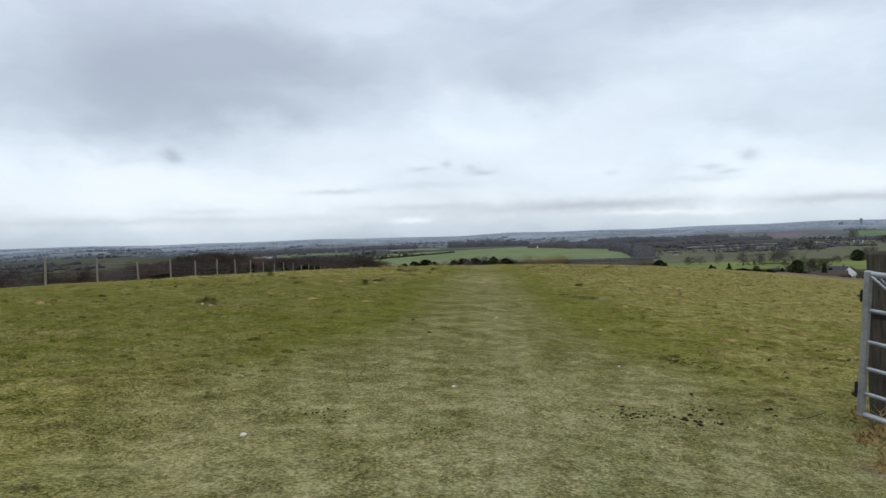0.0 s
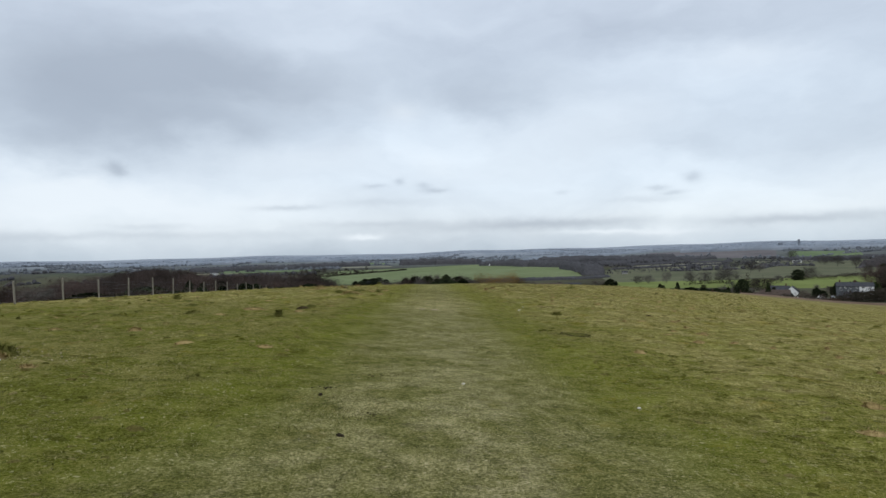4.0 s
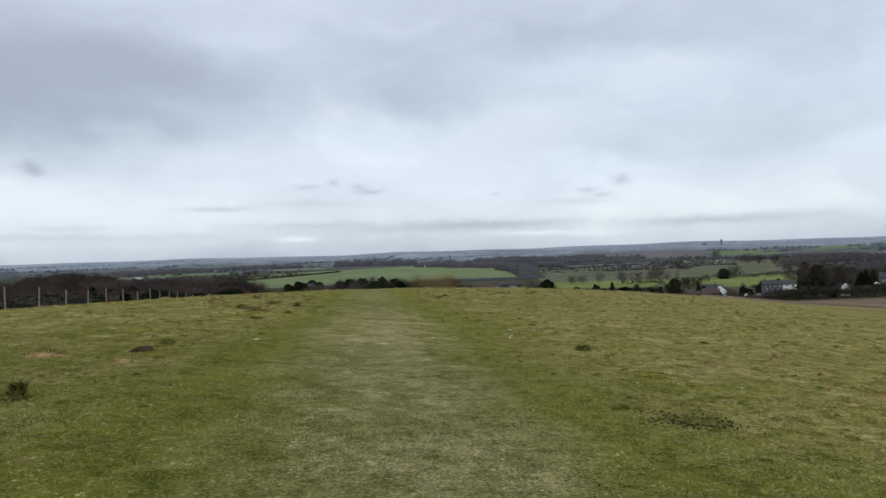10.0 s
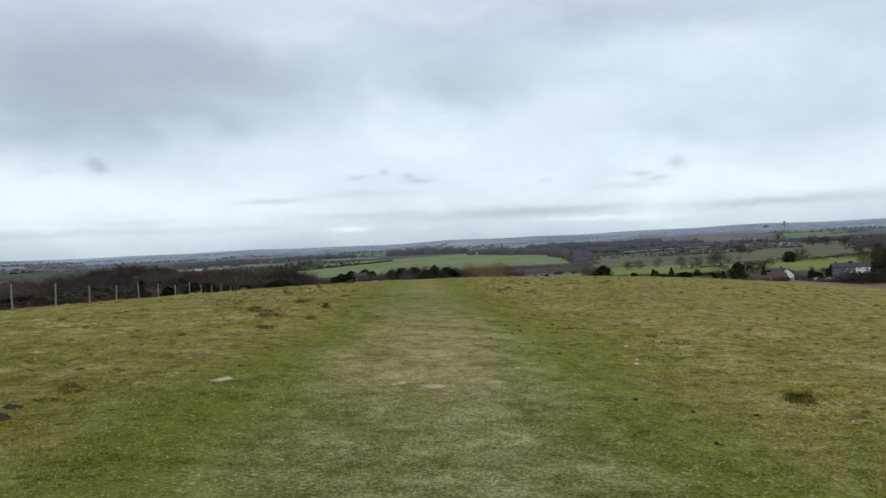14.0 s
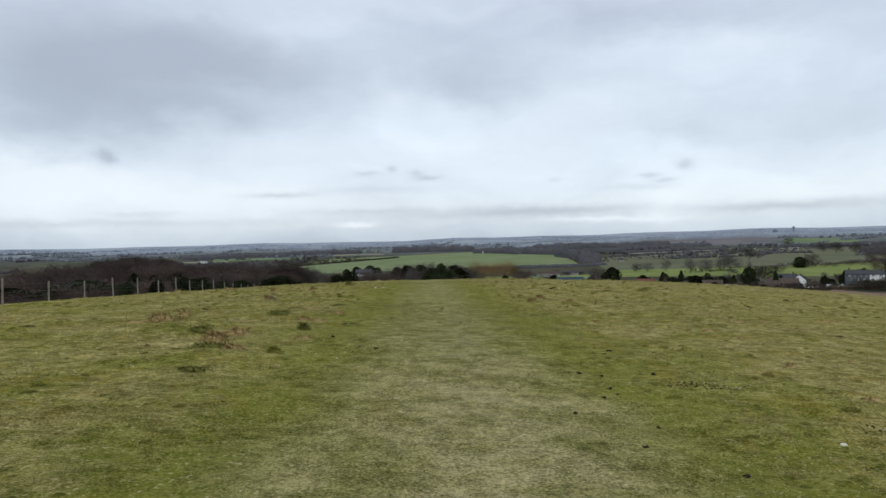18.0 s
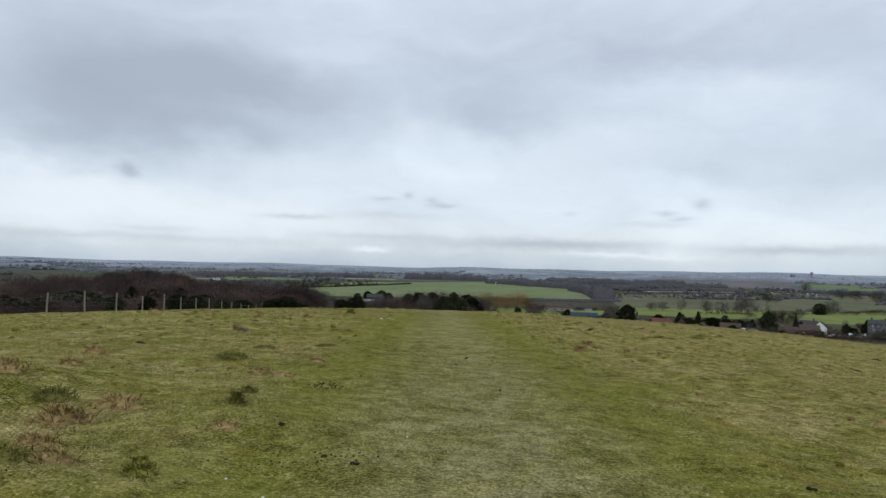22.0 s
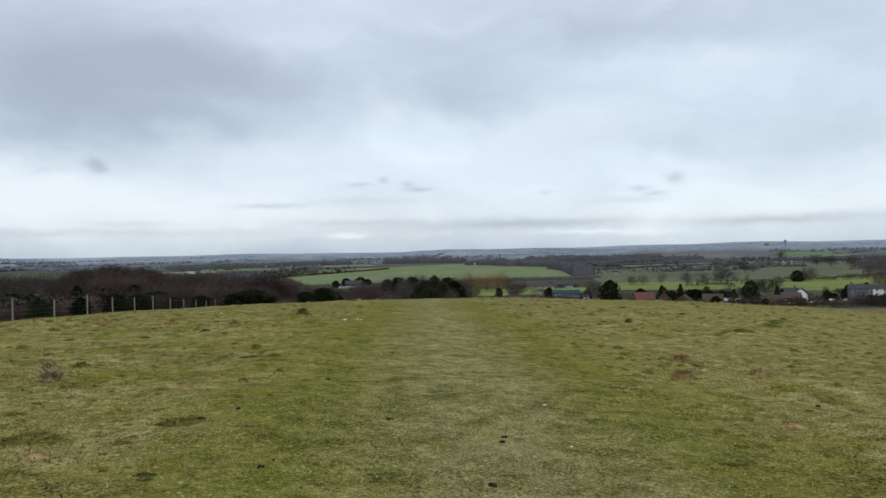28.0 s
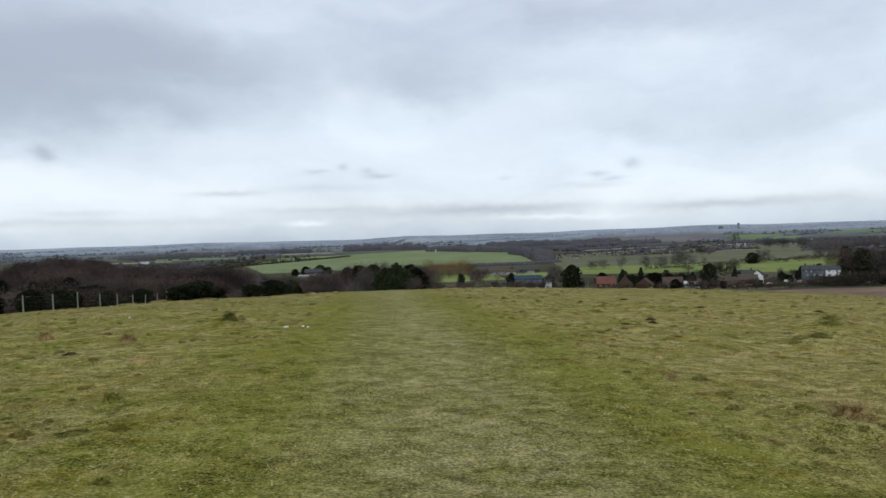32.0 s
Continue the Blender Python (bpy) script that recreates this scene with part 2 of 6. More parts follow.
def grass_paint(k):
    """Sward colour over the hill: mossy green turf, straw, and the worn track down the middle."""
    pos = k.geo.outputs["Position"]
    sep = k.t.nodes.new("ShaderNodeSeparateXYZ")
    k.link(pos, sep.inputs[0])
    x, y = sep.outputs[0], sep.outputs[1]
    patch = k.noise(0.42, 4, 0.6)
    blotch = k.noise(1.5, 5, 0.7)
    fine = k.noise(7.0, 9, 0.82)
    grain = k.noise(38.0, 6, 0.8)
    clump = k.noise(3.3, 4, 0.62)
    def swing(v, by):
        return k.math("MULTIPLY", k.math("SUBTRACT", v, 0.5), by)
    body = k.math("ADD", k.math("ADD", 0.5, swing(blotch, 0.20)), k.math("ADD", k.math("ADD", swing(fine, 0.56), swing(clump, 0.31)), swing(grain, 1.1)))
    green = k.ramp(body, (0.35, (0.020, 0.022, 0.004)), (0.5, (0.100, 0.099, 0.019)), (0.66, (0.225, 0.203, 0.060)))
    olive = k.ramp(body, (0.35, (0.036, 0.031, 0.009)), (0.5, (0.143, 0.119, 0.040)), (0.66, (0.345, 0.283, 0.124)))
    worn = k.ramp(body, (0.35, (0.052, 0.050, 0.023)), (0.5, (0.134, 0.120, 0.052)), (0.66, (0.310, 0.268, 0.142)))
    # dry grass away from the track, most of all on the right and over the brow
    away = k.math("ABSOLUTE", k.math("SUBTRACT", x, 0.1))
    dry = k.math("ADD", k.step(k.math("ADD", k.math("MULTIPLY", patch, 0.7), k.math("MULTIPLY", blotch, 0.3)), 0.43, 0.57), k.math("MULTIPLY", k.math("MULTIPLY", k.step(x, 2.5, 8.0), 0.45), k.step(y, 15.0, 27.0)), True)
    dry = k.math("MULTIPLY", dry, k.step(away, 1.7, 3.4))
    col = k.mix(k.math("MULTIPLY", dry, 0.62), green, olive)
    # rusty moss, brown thatch and pale dead grass in small patches
    rust = k.math("MULTIPLY", k.step(k.noise(1.1, 5, 0.7), 0.56, 0.66), k.step(fine, 0.47, 0.56))
    col = k.mix(k.math("MULTIPLY", rust, 0.55), col, (0.150, 0.105, 0.016))
    thatch = k.math("MULTIPLY", k.step(k.noise(2.7, 6, 0.75), 0.55, 0.62), k.step(away, 1.3, 2.6))
    col = k.mix(k.math("MULTIPLY", thatch, 0.38), col, k.ramp(grain, (0.4, (0.060, 0.046, 0.020)), (0.6, (0.175, 0.135, 0.065))))
    straw = k.math("MULTIPLY", k.step(k.noise(4.3, 7, 0.8), 0.55, 0.64), k.step(grain, 0.46, 0.58))
    col = k.mix(k.math("MULTIPLY", straw, 0.6), col, (0.350, 0.295, 0.150))
    # shade of small hollows between clumps, painted as near-black spots
    pit_shade = k.math("MULTIPLY", k.step(k.noise(12.0, 5, 0.75), 0.57, 0.66), k.step(away, 0.8, 2.0))
    col = k.mix(k.math("MULTIPLY", pit_shade, 0.68), col, (0.026, 0.024, 0.007))
    # bleached drifts and rusty moss on the open slopes past the stones
    drift = k.math("MULTIPLY", k.math("MULTIPLY", k.step(k.noise(0.75, 6, 0.72, (1.0, 1.6, 1.0)), 0.47, 0.60), k.step(away, 1.8, 3.2)), k.step(y, 16.0, 26.0))
    col = k.mix(k.math("MULTIPLY", drift, 0.27), col, k.ramp(body, (0.36, (0.088, 0.068, 0.026)), (0.5, (0.215, 0.172, 0.074)), (0.66, (0.470, 0.390, 0.205))))
    ochre = k.math("MULTIPLY", k.math("MULTIPLY", k.step(k.noise(0.9, 5, 0.7, (1.3, 1.0, 2.0)), 0.54, 0.64), k.step(away, 1.6, 2.6)), k.step(y, 16.0, 26.0))
    col = k.mix(k.math("MULTIPLY", ochre, 0.38), col, k.ramp(body, (0.38, (0.060, 0.042, 0.006)), (0.62, (0.205, 0.148, 0.022))))
    # a darker, lusher stretch before the first stones
    lush = k.math("MULTIPLY", k.math("MULTIPLY", k.step(y, 4.5, 9.0), k.math("SUBTRACT", 1.0, k.step(y, 24.0, 36.0))), k.math("SUBTRACT", 1.0, k.step(x, 0.5, 5.0)))
    col = k.mix(k.math("MULTIPLY", lush, 0.42), col, (0.048, 0.054, 0.008))
    # bright moss along the edges of the track
    moss = k.math("MULTIPLY", k.math("MULTIPLY", k.step(away, 1.1, 1.9), k.math("SUBTRACT", 1.0, k.step(away, 2.4, 4.2))), k.step(blotch, 0.44, 0.58))
    col = k.mix(k.math("MULTIPLY", moss, 0.4), col, (0.092, 0.104, 0.012))
    wob = k.math("MULTIPLY", k.math("SUBTRACT", k.noise(0.55, 4, 0.6), 0.5), 1.7)
    across = k.math("ABSOLUTE", k.math("ADD", k.math("SUBTRACT", x, 0.08), wob))
    # the track is broadest and barest by the gate
    spread = k.math("SUBTRACT", across, k.math("MULTIPLY", k.math("SUBTRACT", 1.0, k.step(y, 6.0, 13.0)), 1.5))
    track = k.math("SUBTRACT", 1.0, k.step(spread, 0.5, 2.2))
    track = k.math("MULTIPLY", track, k.math("ADD", 0.36, k.math("MULTIPLY", k.step(blotch, 0.38, 0.58), 0.34)))
    # grassier again towards the brow
    track = k.math("MULTIPLY", track, k.math("SUBTRACT", 1.0, k.math("MULTIPLY", k.step(y, 36.0, 46.0), 0.22)))
    # barest where feet gather by the flat stones
    bare = k.math("MULTIPLY", k.step(y, 25.5, 28.0), k.math("SUBTRACT", 1.0, k.step(y, 33.0, 37.0)))
    bare = k.math("ADD", bare, k.math("MULTIPLY", k.math("SUBTRACT", 1.0, k.step(y, 5.5, 10.5)), 0.7))
    col = k.mix(track, col, k.mix(k.math("MULTIPLY", bare, 0.45), worn, k.ramp(body, (0.36, (0.10, 0.082, 0.034)), (0.62, (0.42, 0.35, 0.19)))))
    # pale, bare crown of the track
    crown = k.math("MULTIPLY", k.math("SUBTRACT", 1.0, k.step(k.math("ABSOLUTE", k.math("ADD", k.math("SUBTRACT", x, 0.35), wob)), 0.12, 0.75)), k.step(k.noise(2.3, 6, 0.75), 0.46, 0.58))
    col = k.mix(k.math("MULTIPLY", crown, 0.30), col, k.ramp(grain, (0.42, (0.150, 0.125, 0.060)), (0.58, (0.360, 0.315, 0.185))))
    # grey-green, trodden turf about the gateway
    gateway = k.math("MULTIPLY", k.math("SUBTRACT", 1.0, k.step(y, 4.5, 9.5)), k.math("MULTIPLY", k.step(x, -2.6, 0.6), k.math("ADD", 0.15, k.math("MULTIPLY", k.step(clump, 0.40, 0.60), 0.30))))
    col = k.mix(gateway, col, k.ramp(body, (0.35, (0.058, 0.062, 0.029)), (0.5, (0.135, 0.140, 0.070)), (0.66, (0.270, 0.262, 0.150))))
    # pinkish bare soil under the gate
    soil = k.math("MULTIPLY", k.math("SUBTRACT", 1.0, k.step(k.math("ABSOLUTE", k.math("SUBTRACT", k.math("ADD", x, k.math("MULTIPLY", wob, 0.15)), 3.05)), 0.1, 0.42)), k.math("SUBTRACT", 1.0, k.step(k.math("ABSOLUTE", k.math("SUBTRACT", y, 4.6)), 0.4, 1.0)))
    col = k.mix(k.math("MULTIPLY", soil, 0.7), col, k.ramp(grain, (0.4, (0.090, 0.062, 0.040)), (0.6, (0.190, 0.140, 0.098))))
    chip = k.math("MULTIPLY", k.step(k.noise(21.0, 2, 0.5), 0.63, 0.70), k.step(blotch, 0.40, 0.56))
    col = k.mix(k.math("MULTIPLY", chip, 0.42), col, (0.430, 0.370, 0.215))
    speck = k.step(k.noise(6.0, 3, 0.6), 0.62, 0.68)
    col = k.mix(k.math("MULTIPLY", speck, 0.45), col, (0.040, 0.034, 0.014))
    return col, k.math("ADD", k.math("MULTIPLY", fine, 0.5), k.math("MULTIPLY", grain, 0.5))


def ground_material():
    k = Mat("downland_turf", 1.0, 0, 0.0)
    col, h = grass_paint(k)
    sep = k.t.nodes.new("ShaderNodeSeparateXYZ")
    k.link(k.geo.outputs["Position"], sep.inputs[0])
    ln = k.t.nodes.new("ShaderNodeVectorMath")
    ln.operation = "LENGTH"
    k.link(k.geo.outputs["Position"], ln.inputs[0])
    dist = ln.outputs["Value"]
    # rough bleached grass and plough on the flank, then the patchwork of the vale
    bleached = k.ramp(k.noise(0.06, 5, 0.65), (0.4, (0.085, 0.072, 0.032)), (0.6, (0.15, 0.122, 0.062)))
    col = k.mix(k.math("MULTIPLY", k.step(dist, 62, 96), 0.6), col, bleached)
    vor = k.t.nodes.new("ShaderNodeTexVoronoi")
    vor.inputs["Scale"].default_value = 0.0052
    k.link(k.geo.outputs["Position"], vor.inputs["Vector"])
    tone = k.t.nodes.new("ShaderNodeSeparateColor")
    k.link(vor.outputs["Color"], tone.inputs[0])
    vale = k.ramp(tone.outputs[0], (0.1, (0.032, 0.034, 0.020)), (0.35, (0.055, 0.048, 0.035)), (0.55, (0.046, 0.058, 0.026)), (0.75, (0.040, 0.038, 0.029)), (0.95, (0.075, 0.072, 0.046)))
    vale = k.mix(0.5, vale, k.ramp(k.noise(0.02, 5, 0.7), (0.4, (0.028, 0.028, 0.020)), (0.62, (0.062, 0.062, 0.040))))
    col = k.mix(k.step(dist, 240, 380), col, vale)
    # far ground fades to pale blue-grey: aerial haze put into its colour
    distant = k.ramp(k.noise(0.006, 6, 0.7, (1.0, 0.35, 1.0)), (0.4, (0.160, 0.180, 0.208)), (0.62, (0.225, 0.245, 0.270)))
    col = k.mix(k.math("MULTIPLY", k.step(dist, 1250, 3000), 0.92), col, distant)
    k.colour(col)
    k.bump(h, 0.7, 0.035)
    return k.m


def hummock_material():
    """Moss, coarse grass and dead thatch of the small hummocks, each of its own tone."""
    k = Mat("hummock_grass", 1.0, 0, 0.0)
    col, h = grass_paint(k)
    tint = k.ramp(k.geo.outputs["Random Per Island"], (0.0, (0.022, 0.023, 0.005)), (0.45, (0.060, 0.060, 0.012)), (0.65, (0.070, 0.050, 0.019)), (0.85, (0.120, 0.098, 0.036)), (1.0, (0.210, 0.172, 0.075)))
    k.colour(k.mix(0.58, col, tint))
    k.bump(h, 1.0, 0.03)
    return k.m


def blade_material(name, dry=0.0):
    k = Mat(name, 0.9, 0, 0.03)
    col, _ = grass_paint(k)
    r = k.geo.outputs["Random Per Island"]
    tint = k.ramp(r, (0.0, (0.036, 0.040, 0.006)), (0.4, (0.095, 0.097, 0.017)), (0.75, (0.190, 0.170, 0.058)), (1.0, (0.400, 0.345, 0.180)))
    k.colour(k.mix(0.46 + dry, col, tint))
    return k.m


M = {
    "ground": ground_material(),
    "hummock": hummock_material(),
    "blade": blade_material("grass_blades"),
    "tuft_dry": plain("dry_stems", (0.092, 0.062, 0.022), (0.290, 0.215, 0.095), 6.0),
    "tuft_straw": plain("bleached_straw", (0.130, 0.105, 0.052), (0.330, 0.275, 0.150), 6.0),
    "near_wood": plain("bare_woodland", (0.024, 0.022, 0.022), (0.056, 0.050, 0.049), 0.3, local=False),
    "tuft_dark": plain("dark_sedge", (0.036, 0.038, 0.009), (0.115, 0.108, 0.030), 9.0),
    "tuft_green": plain("green_sedge", (0.060, 0.064, 0.011), (0.185, 0.172, 0.042), 9.0),
    "soil": plain("chalky_soil", (0.012, 0.009, 0.005), (0.050, 0.038, 0.020), 14.0, 0.95, bump=0.02),
    "dung": plain("dark_dung", (0.012, 0.010, 0.007), (0.035, 0.028, 0.018), 30.0, 0.9, bump=0.01),
    "chalk": plain("pale_flint", (0.15, 0.122, 0.072), (0.31, 0.26, 0.165), 12.0, 0.85, bump=0.01),
    "flint": plain("brown_flint", (0.150, 0.122, 0.080), (0.34, 0.29, 0.20), 14.0, 0.9, bump=0.008),
    "white": plain("white_chalk", (0.34, 0.32, 0.27), (0.52, 0.49, 0.42), 20.0, 0.85, bump=0.005),
    "post": plain("weathered_oak", (0.10, 0.09, 0.072), (0.23, 0.21, 0.17), 4.0, 0.9, bump=0.01, stretch=(6, 6, 0.7)),
    "gatepost": plain("dark_gatepost_oak", (0.026, 0.022, 0.018), (0.068, 0.060, 0.049), 4.0, 0.9, bump=0.015, stretch=(7, 7, 0.8)),
    "wire": plain("galvanised_wire", (0.06, 0.06, 0.058), (0.12, 0.12, 0.115), 9.0, 0.5, 0.7, spec=0.3),
    "galv": plain("galvanised_steel", (0.17, 0.176, 0.188), (0.31, 0.32, 0.335), 7.0, 0.5, 0.75, bump=0.002, spec=0.5),
    "iron": plain("black_iron", (0.012, 0.012, 0.012), (0.035, 0.032, 0.03), 20.0, 0.6, 0.5),
    "bark": plain("winter_bark", (0.028, 0.024, 0.019), (0.065, 0.056, 0.045), 1.2, local=True),
    "twig": foliage("bare_twigs", (0.026, 0.022, 0.019), (0.066, 0.055, 0.049), 0.6),
    "twig_red": foliage("reddish_twigs", (0.029, 0.022, 0.019), (0.072, 0.054, 0.047), 0.6),
    "twig_grey": foliage("grey_twigs", (0.042, 0.041, 0.036), (0.090, 0.087, 0.076), 0.5),
    "willow": foliage("ochre_willow_twigs", (0.085, 0.055, 0.020), (0.165, 0.112, 0.040), 0.5),
    "evergreen": foliage("dark_evergreen_leaves", (0.006, 0.009, 0.005), (0.021, 0.027, 0.013), 0.9),
    "ivy": foliage("ivy_leaves", (0.011, 0.013, 0.008), (0.033, 0.036, 0.020), 0.9),
    "hedge": plain("winter_hedge_twigs", (0.016, 0.015, 0.011), (0.046, 0.040, 0.030), 0.8, local=False),
    # bare twigs with a slight grey-blue haze mixed into their colour
    "far_wood": plain("distant_woodland_hazed", (0.034, 0.035, 0.038), (0.074, 0.072, 0.075), 0.45, local=False),
    # twigs lightened and blued with distance: haze painted into the base colour
    "mid_wood_hazed": plain("hedgerow_trees_hazed", (0.072, 0.080, 0.092), (0.118, 0.126, 0.136), 0.05, local=False),
    "undergrowth": plain("bramble_undergrowth", (0.022, 0.019, 0.015), (0.075, 0.058, 0.046), 0.35, local=False),
    # palest, bluest copy of the woodland, its haze painted in
    "farther_wood_hazed": plain("farthest_woodland_hazed", (0.135, 0.155, 0.182), (0.190, 0.210, 0.235), 0.02, local=False),
    "crop": plain("winter_wheat", (0.090, 0.110, 0.052), (0.126, 0.145, 0.078), 0.02, local=False),
    "ley": plain("grass_ley", (0.088, 0.108, 0.034), (0.130, 0.148, 0.054), 0.02, local=False),
    "pasture": plain("grazed_pasture", (0.068, 0.072, 0.045), (0.102, 0.102, 0.066), 0.012, local=False),
    # grass bluer than the near ley, haze included in the colour
    "greenfar": plain("distant_ley_hazed", (0.072, 0.100, 0.052), (0.105, 0.130, 0.072), 0.01, local=False),
    "stubble": plain("pale_stubble", (0.120, 0.115, 0.080), (0.190, 0.180, 0.135), 0.02, local=False),
    "plough": plain("ploughed_clay", (0.080, 0.055, 0.038), (0.140, 0.100, 0.072), 0.05, local=False),
    # plough greyed and blued from the near clay to include haze
    "ploughfar": plain("distant_plough_hazed", (0.080, 0.074, 0.075), (0.120, 0.110, 0.108), 0.01, local=False),
    "render_white": plain("white_render", (0.46, 0.47, 0.46), (0.62, 0.63, 0.62), 0.7),
    "render_grey": plain("grey_render", (0.055, 0.062, 0.070), (0.105, 0.112, 0.120), 0.7),
    "brick": plain("red_brick", (0.050, 0.030, 0.022), (0.092, 0.058, 0.042), 1.4),
    "tile_red": plain("red_clay_tiles", (0.072, 0.032, 0.025), (0.115, 0.056, 0.042), 1.1),
    "tile_brown": plain("brown_clay_tiles", (0.036, 0.027, 0.022), (0.075, 0.058, 0.048), 1.1),
    "slate": plain("slate_roof", (0.026, 0.027, 0.030), (0.058, 0.059, 0.064), 1.1, 0.8),
    "blue_sheet": plain("blue_sheet_roof", (0.016, 0.030, 0.040), (0.036, 0.055, 0.070), 0.4, 0.5),
    "glass": plain("window_glass", (0.02, 0.024, 0.028), (0.05, 0.055, 0.06), 1.0, 0.12, spec=0.6),
    "concrete": plain("concrete", (0.16, 0.16, 0.155), (0.26, 0.26, 0.25), 0.2),
    "tower": plain("tower_concrete", (0.12, 0.135, 0.16), (0.17, 0.185, 0.21), 0.1),
}


# ---------------------------------------------------------------- mesh helpers
def part(name, bm, material, parent=None, label=""):
    """Link a bmesh as one mesh object under a thing or a part."""
    me = bpy.data.meshes.new(name)
    bm.to_mesh(me)
    bm.free()
    me.materials.append(material)
    ob = new(name, me)
    if parent is not None:
        ob.parent = parent
    if label:
        ob["label"] = label
    return ob


def mesh_part(name, verts, faces, material, parent=None, label="", smooth=False):
    me = bpy.data.meshes.new(name)
    me.from_pydata(verts, [], faces)
    me.materials.append(material)
    if smooth:
        me.polygons.foreach_set("use_smooth", [True] * len(me.polygons))
    ob = new(name, me)
    if parent is not None:
        ob.parent = parent
    if label:
        ob["label"] = label
    return ob


def fast_mesh(name, v, size, material, parent=None):
    """A mesh of loose polygons of `size` corners from an array of corners."""
    v = np.asarray(v, dtype=np.float32).reshape(-1, 3)
    nf = len(v) // size
    me = bpy.data.meshes.new(name)
    me.vertices.add(len(v))
    me.vertices.foreach_set("co", v.ravel())
    me.loops.add(len(v))
    me.loops.foreach_set("vertex_index", np.arange(len(v), dtype=np.int32))
    me.polygons.add(nf)
    me.polygons.foreach_set("loop_start", np.arange(0, len(v), size, dtype=np.int32))
    me.update(calc_edges=True)
    me.materials.append(material)
    ob = new(name, me)
    if parent is not None:
        ob.parent = parent
    return ob


def box(bm, x0, y0, z0, x1, y1, z1, bevel=0.0):
    r = bmesh.ops.create_cube(bm, size=1.0, matrix=Matrix.Translation(((x0 + x1) / 2, (y0 + y1) / 2, (z0 + z1) / 2)) @ Matrix.Diagonal((x1 - x0, y1 - y0, z1 - z0, 1)))
    if bevel:
        es = list({e for v in r["verts"] for e in v.link_edges})
        bmesh.ops.bevel(bm, geom=es, offset=bevel, segments=1, affect="EDGES")
    return bm


def tube(bm, a, b, ra, rb=None, n=8):
    a, b = Vector(a), Vector(b)
    rb = ra if rb is None else rb
    d = b - a
    m = Matrix.Translation((a + b) / 2) @ d.to_track_quat("Z", "Y").to_matrix().to_4x4()
    bmesh.ops.create_cone(bm, cap_ends=True, segments=n, radius1=ra, radius2=rb, depth=d.length, matrix=m)
    return bm


def empty(name, x, y, z, rz=0.0):
    ob = new(name)
    ob.matrix_basis = pose(x, y, z, 0, 0, rz)
    return ob


def grid_noise(x, y, seed=0):
    """Smooth value noise on a unit lattice, -1 to 1."""
    xi, yi = np.floor(x), np.floor(y)
    xf, yf = x - xi, y - yi
    xf, yf = xf * xf * (3 - 2 * xf), yf * yf * (3 - 2 * yf)

    def h(i, j):
        s = np.sin(i * 127.1 + j * 311.7 + seed * 74.7) * 43758.5453
        return (s - np.floor(s)) * 2 - 1
    return (h(xi, yi) * (1 - xf) + h(xi + 1, yi) * xf) * (1 - yf) + (h(xi, yi + 1) * (1 - xf) + h(xi + 1, yi + 1) * xf) * yf


# ---------------------------------------------------------------- the land
def ease(a, b, x):
    t = np.clip((x - a) / (b - a), 0, 1)
    return t * t * (3 - 2 * t)


def brow(x, y):
    """The top of the hill, a gentle saddle that falls to the right and over the brow ahead."""
    u, v = x / 20, y / 40 - 1
    return (-0.6045 - 0.9245 * u - 0.9318 * v - 0.749 * u * u + 0.6206 * u * v - 0.3283 * v * v + 0.0881 * u ** 3
            + 0.0585 * u * u * v - 0.0331 * u * v * v - 0.0025 * v ** 3)


BROW_R = 48.0


def hill(x, y):
    dx, dy = x, y - 30
    r = np.maximum(np.hypot(dx, dy), 1e-6)
    c, s = dx / r, dy / r
    z0, z1 = brow(c * BROW_R, 30 + s * BROW_R), brow(c * (BROW_R - 2), 30 + s * (BROW_R - 2))
    g = np.clip((z0 - z1) / 2, -0.14, 0.02)
    az = np.degrees(np.arctan2(dx, dy))
    k = np.where(az > 0, 0.0018 - 0.00172 * ease(14, 42, az), 0.0019 - 0.00155 * ease(5, 13, -az))
    gm = -0.115 + 0.02 * ease(-5, 5, az) + 0.02 * ease(28, 45, az)
    d = r - BROW_R
    dm = np.maximum(0, (gm - g) / (-2 * k))
    dd = np.minimum(d, dm)
    out = z0 + g * dd - k * dd * dd + gm * np.maximum(0, d - dm)
    return np.where(r <= BROW_R, brow(x, y), out)


def vale(x, y):
    r, az = np.hypot(x, y), np.degrees(np.arctan2(x, y))
    top = 5.5 + 16 * ease(-10, 30, az) + 3 * np.sin(az / 3.1) + 2 * np.sin(az / 1.3)
    return (-33.0 + ease(700, 4400, r) * (33 + top)
            + (6 * np.sin(x / 310 + 1) * np.sin(y / 420) + 4 * np.sin(x / 170) * np.sin(y / 233 + 2)) * ease(800, 1600, r) * (1 - 0.6 * ease(3000, 4300, r)))


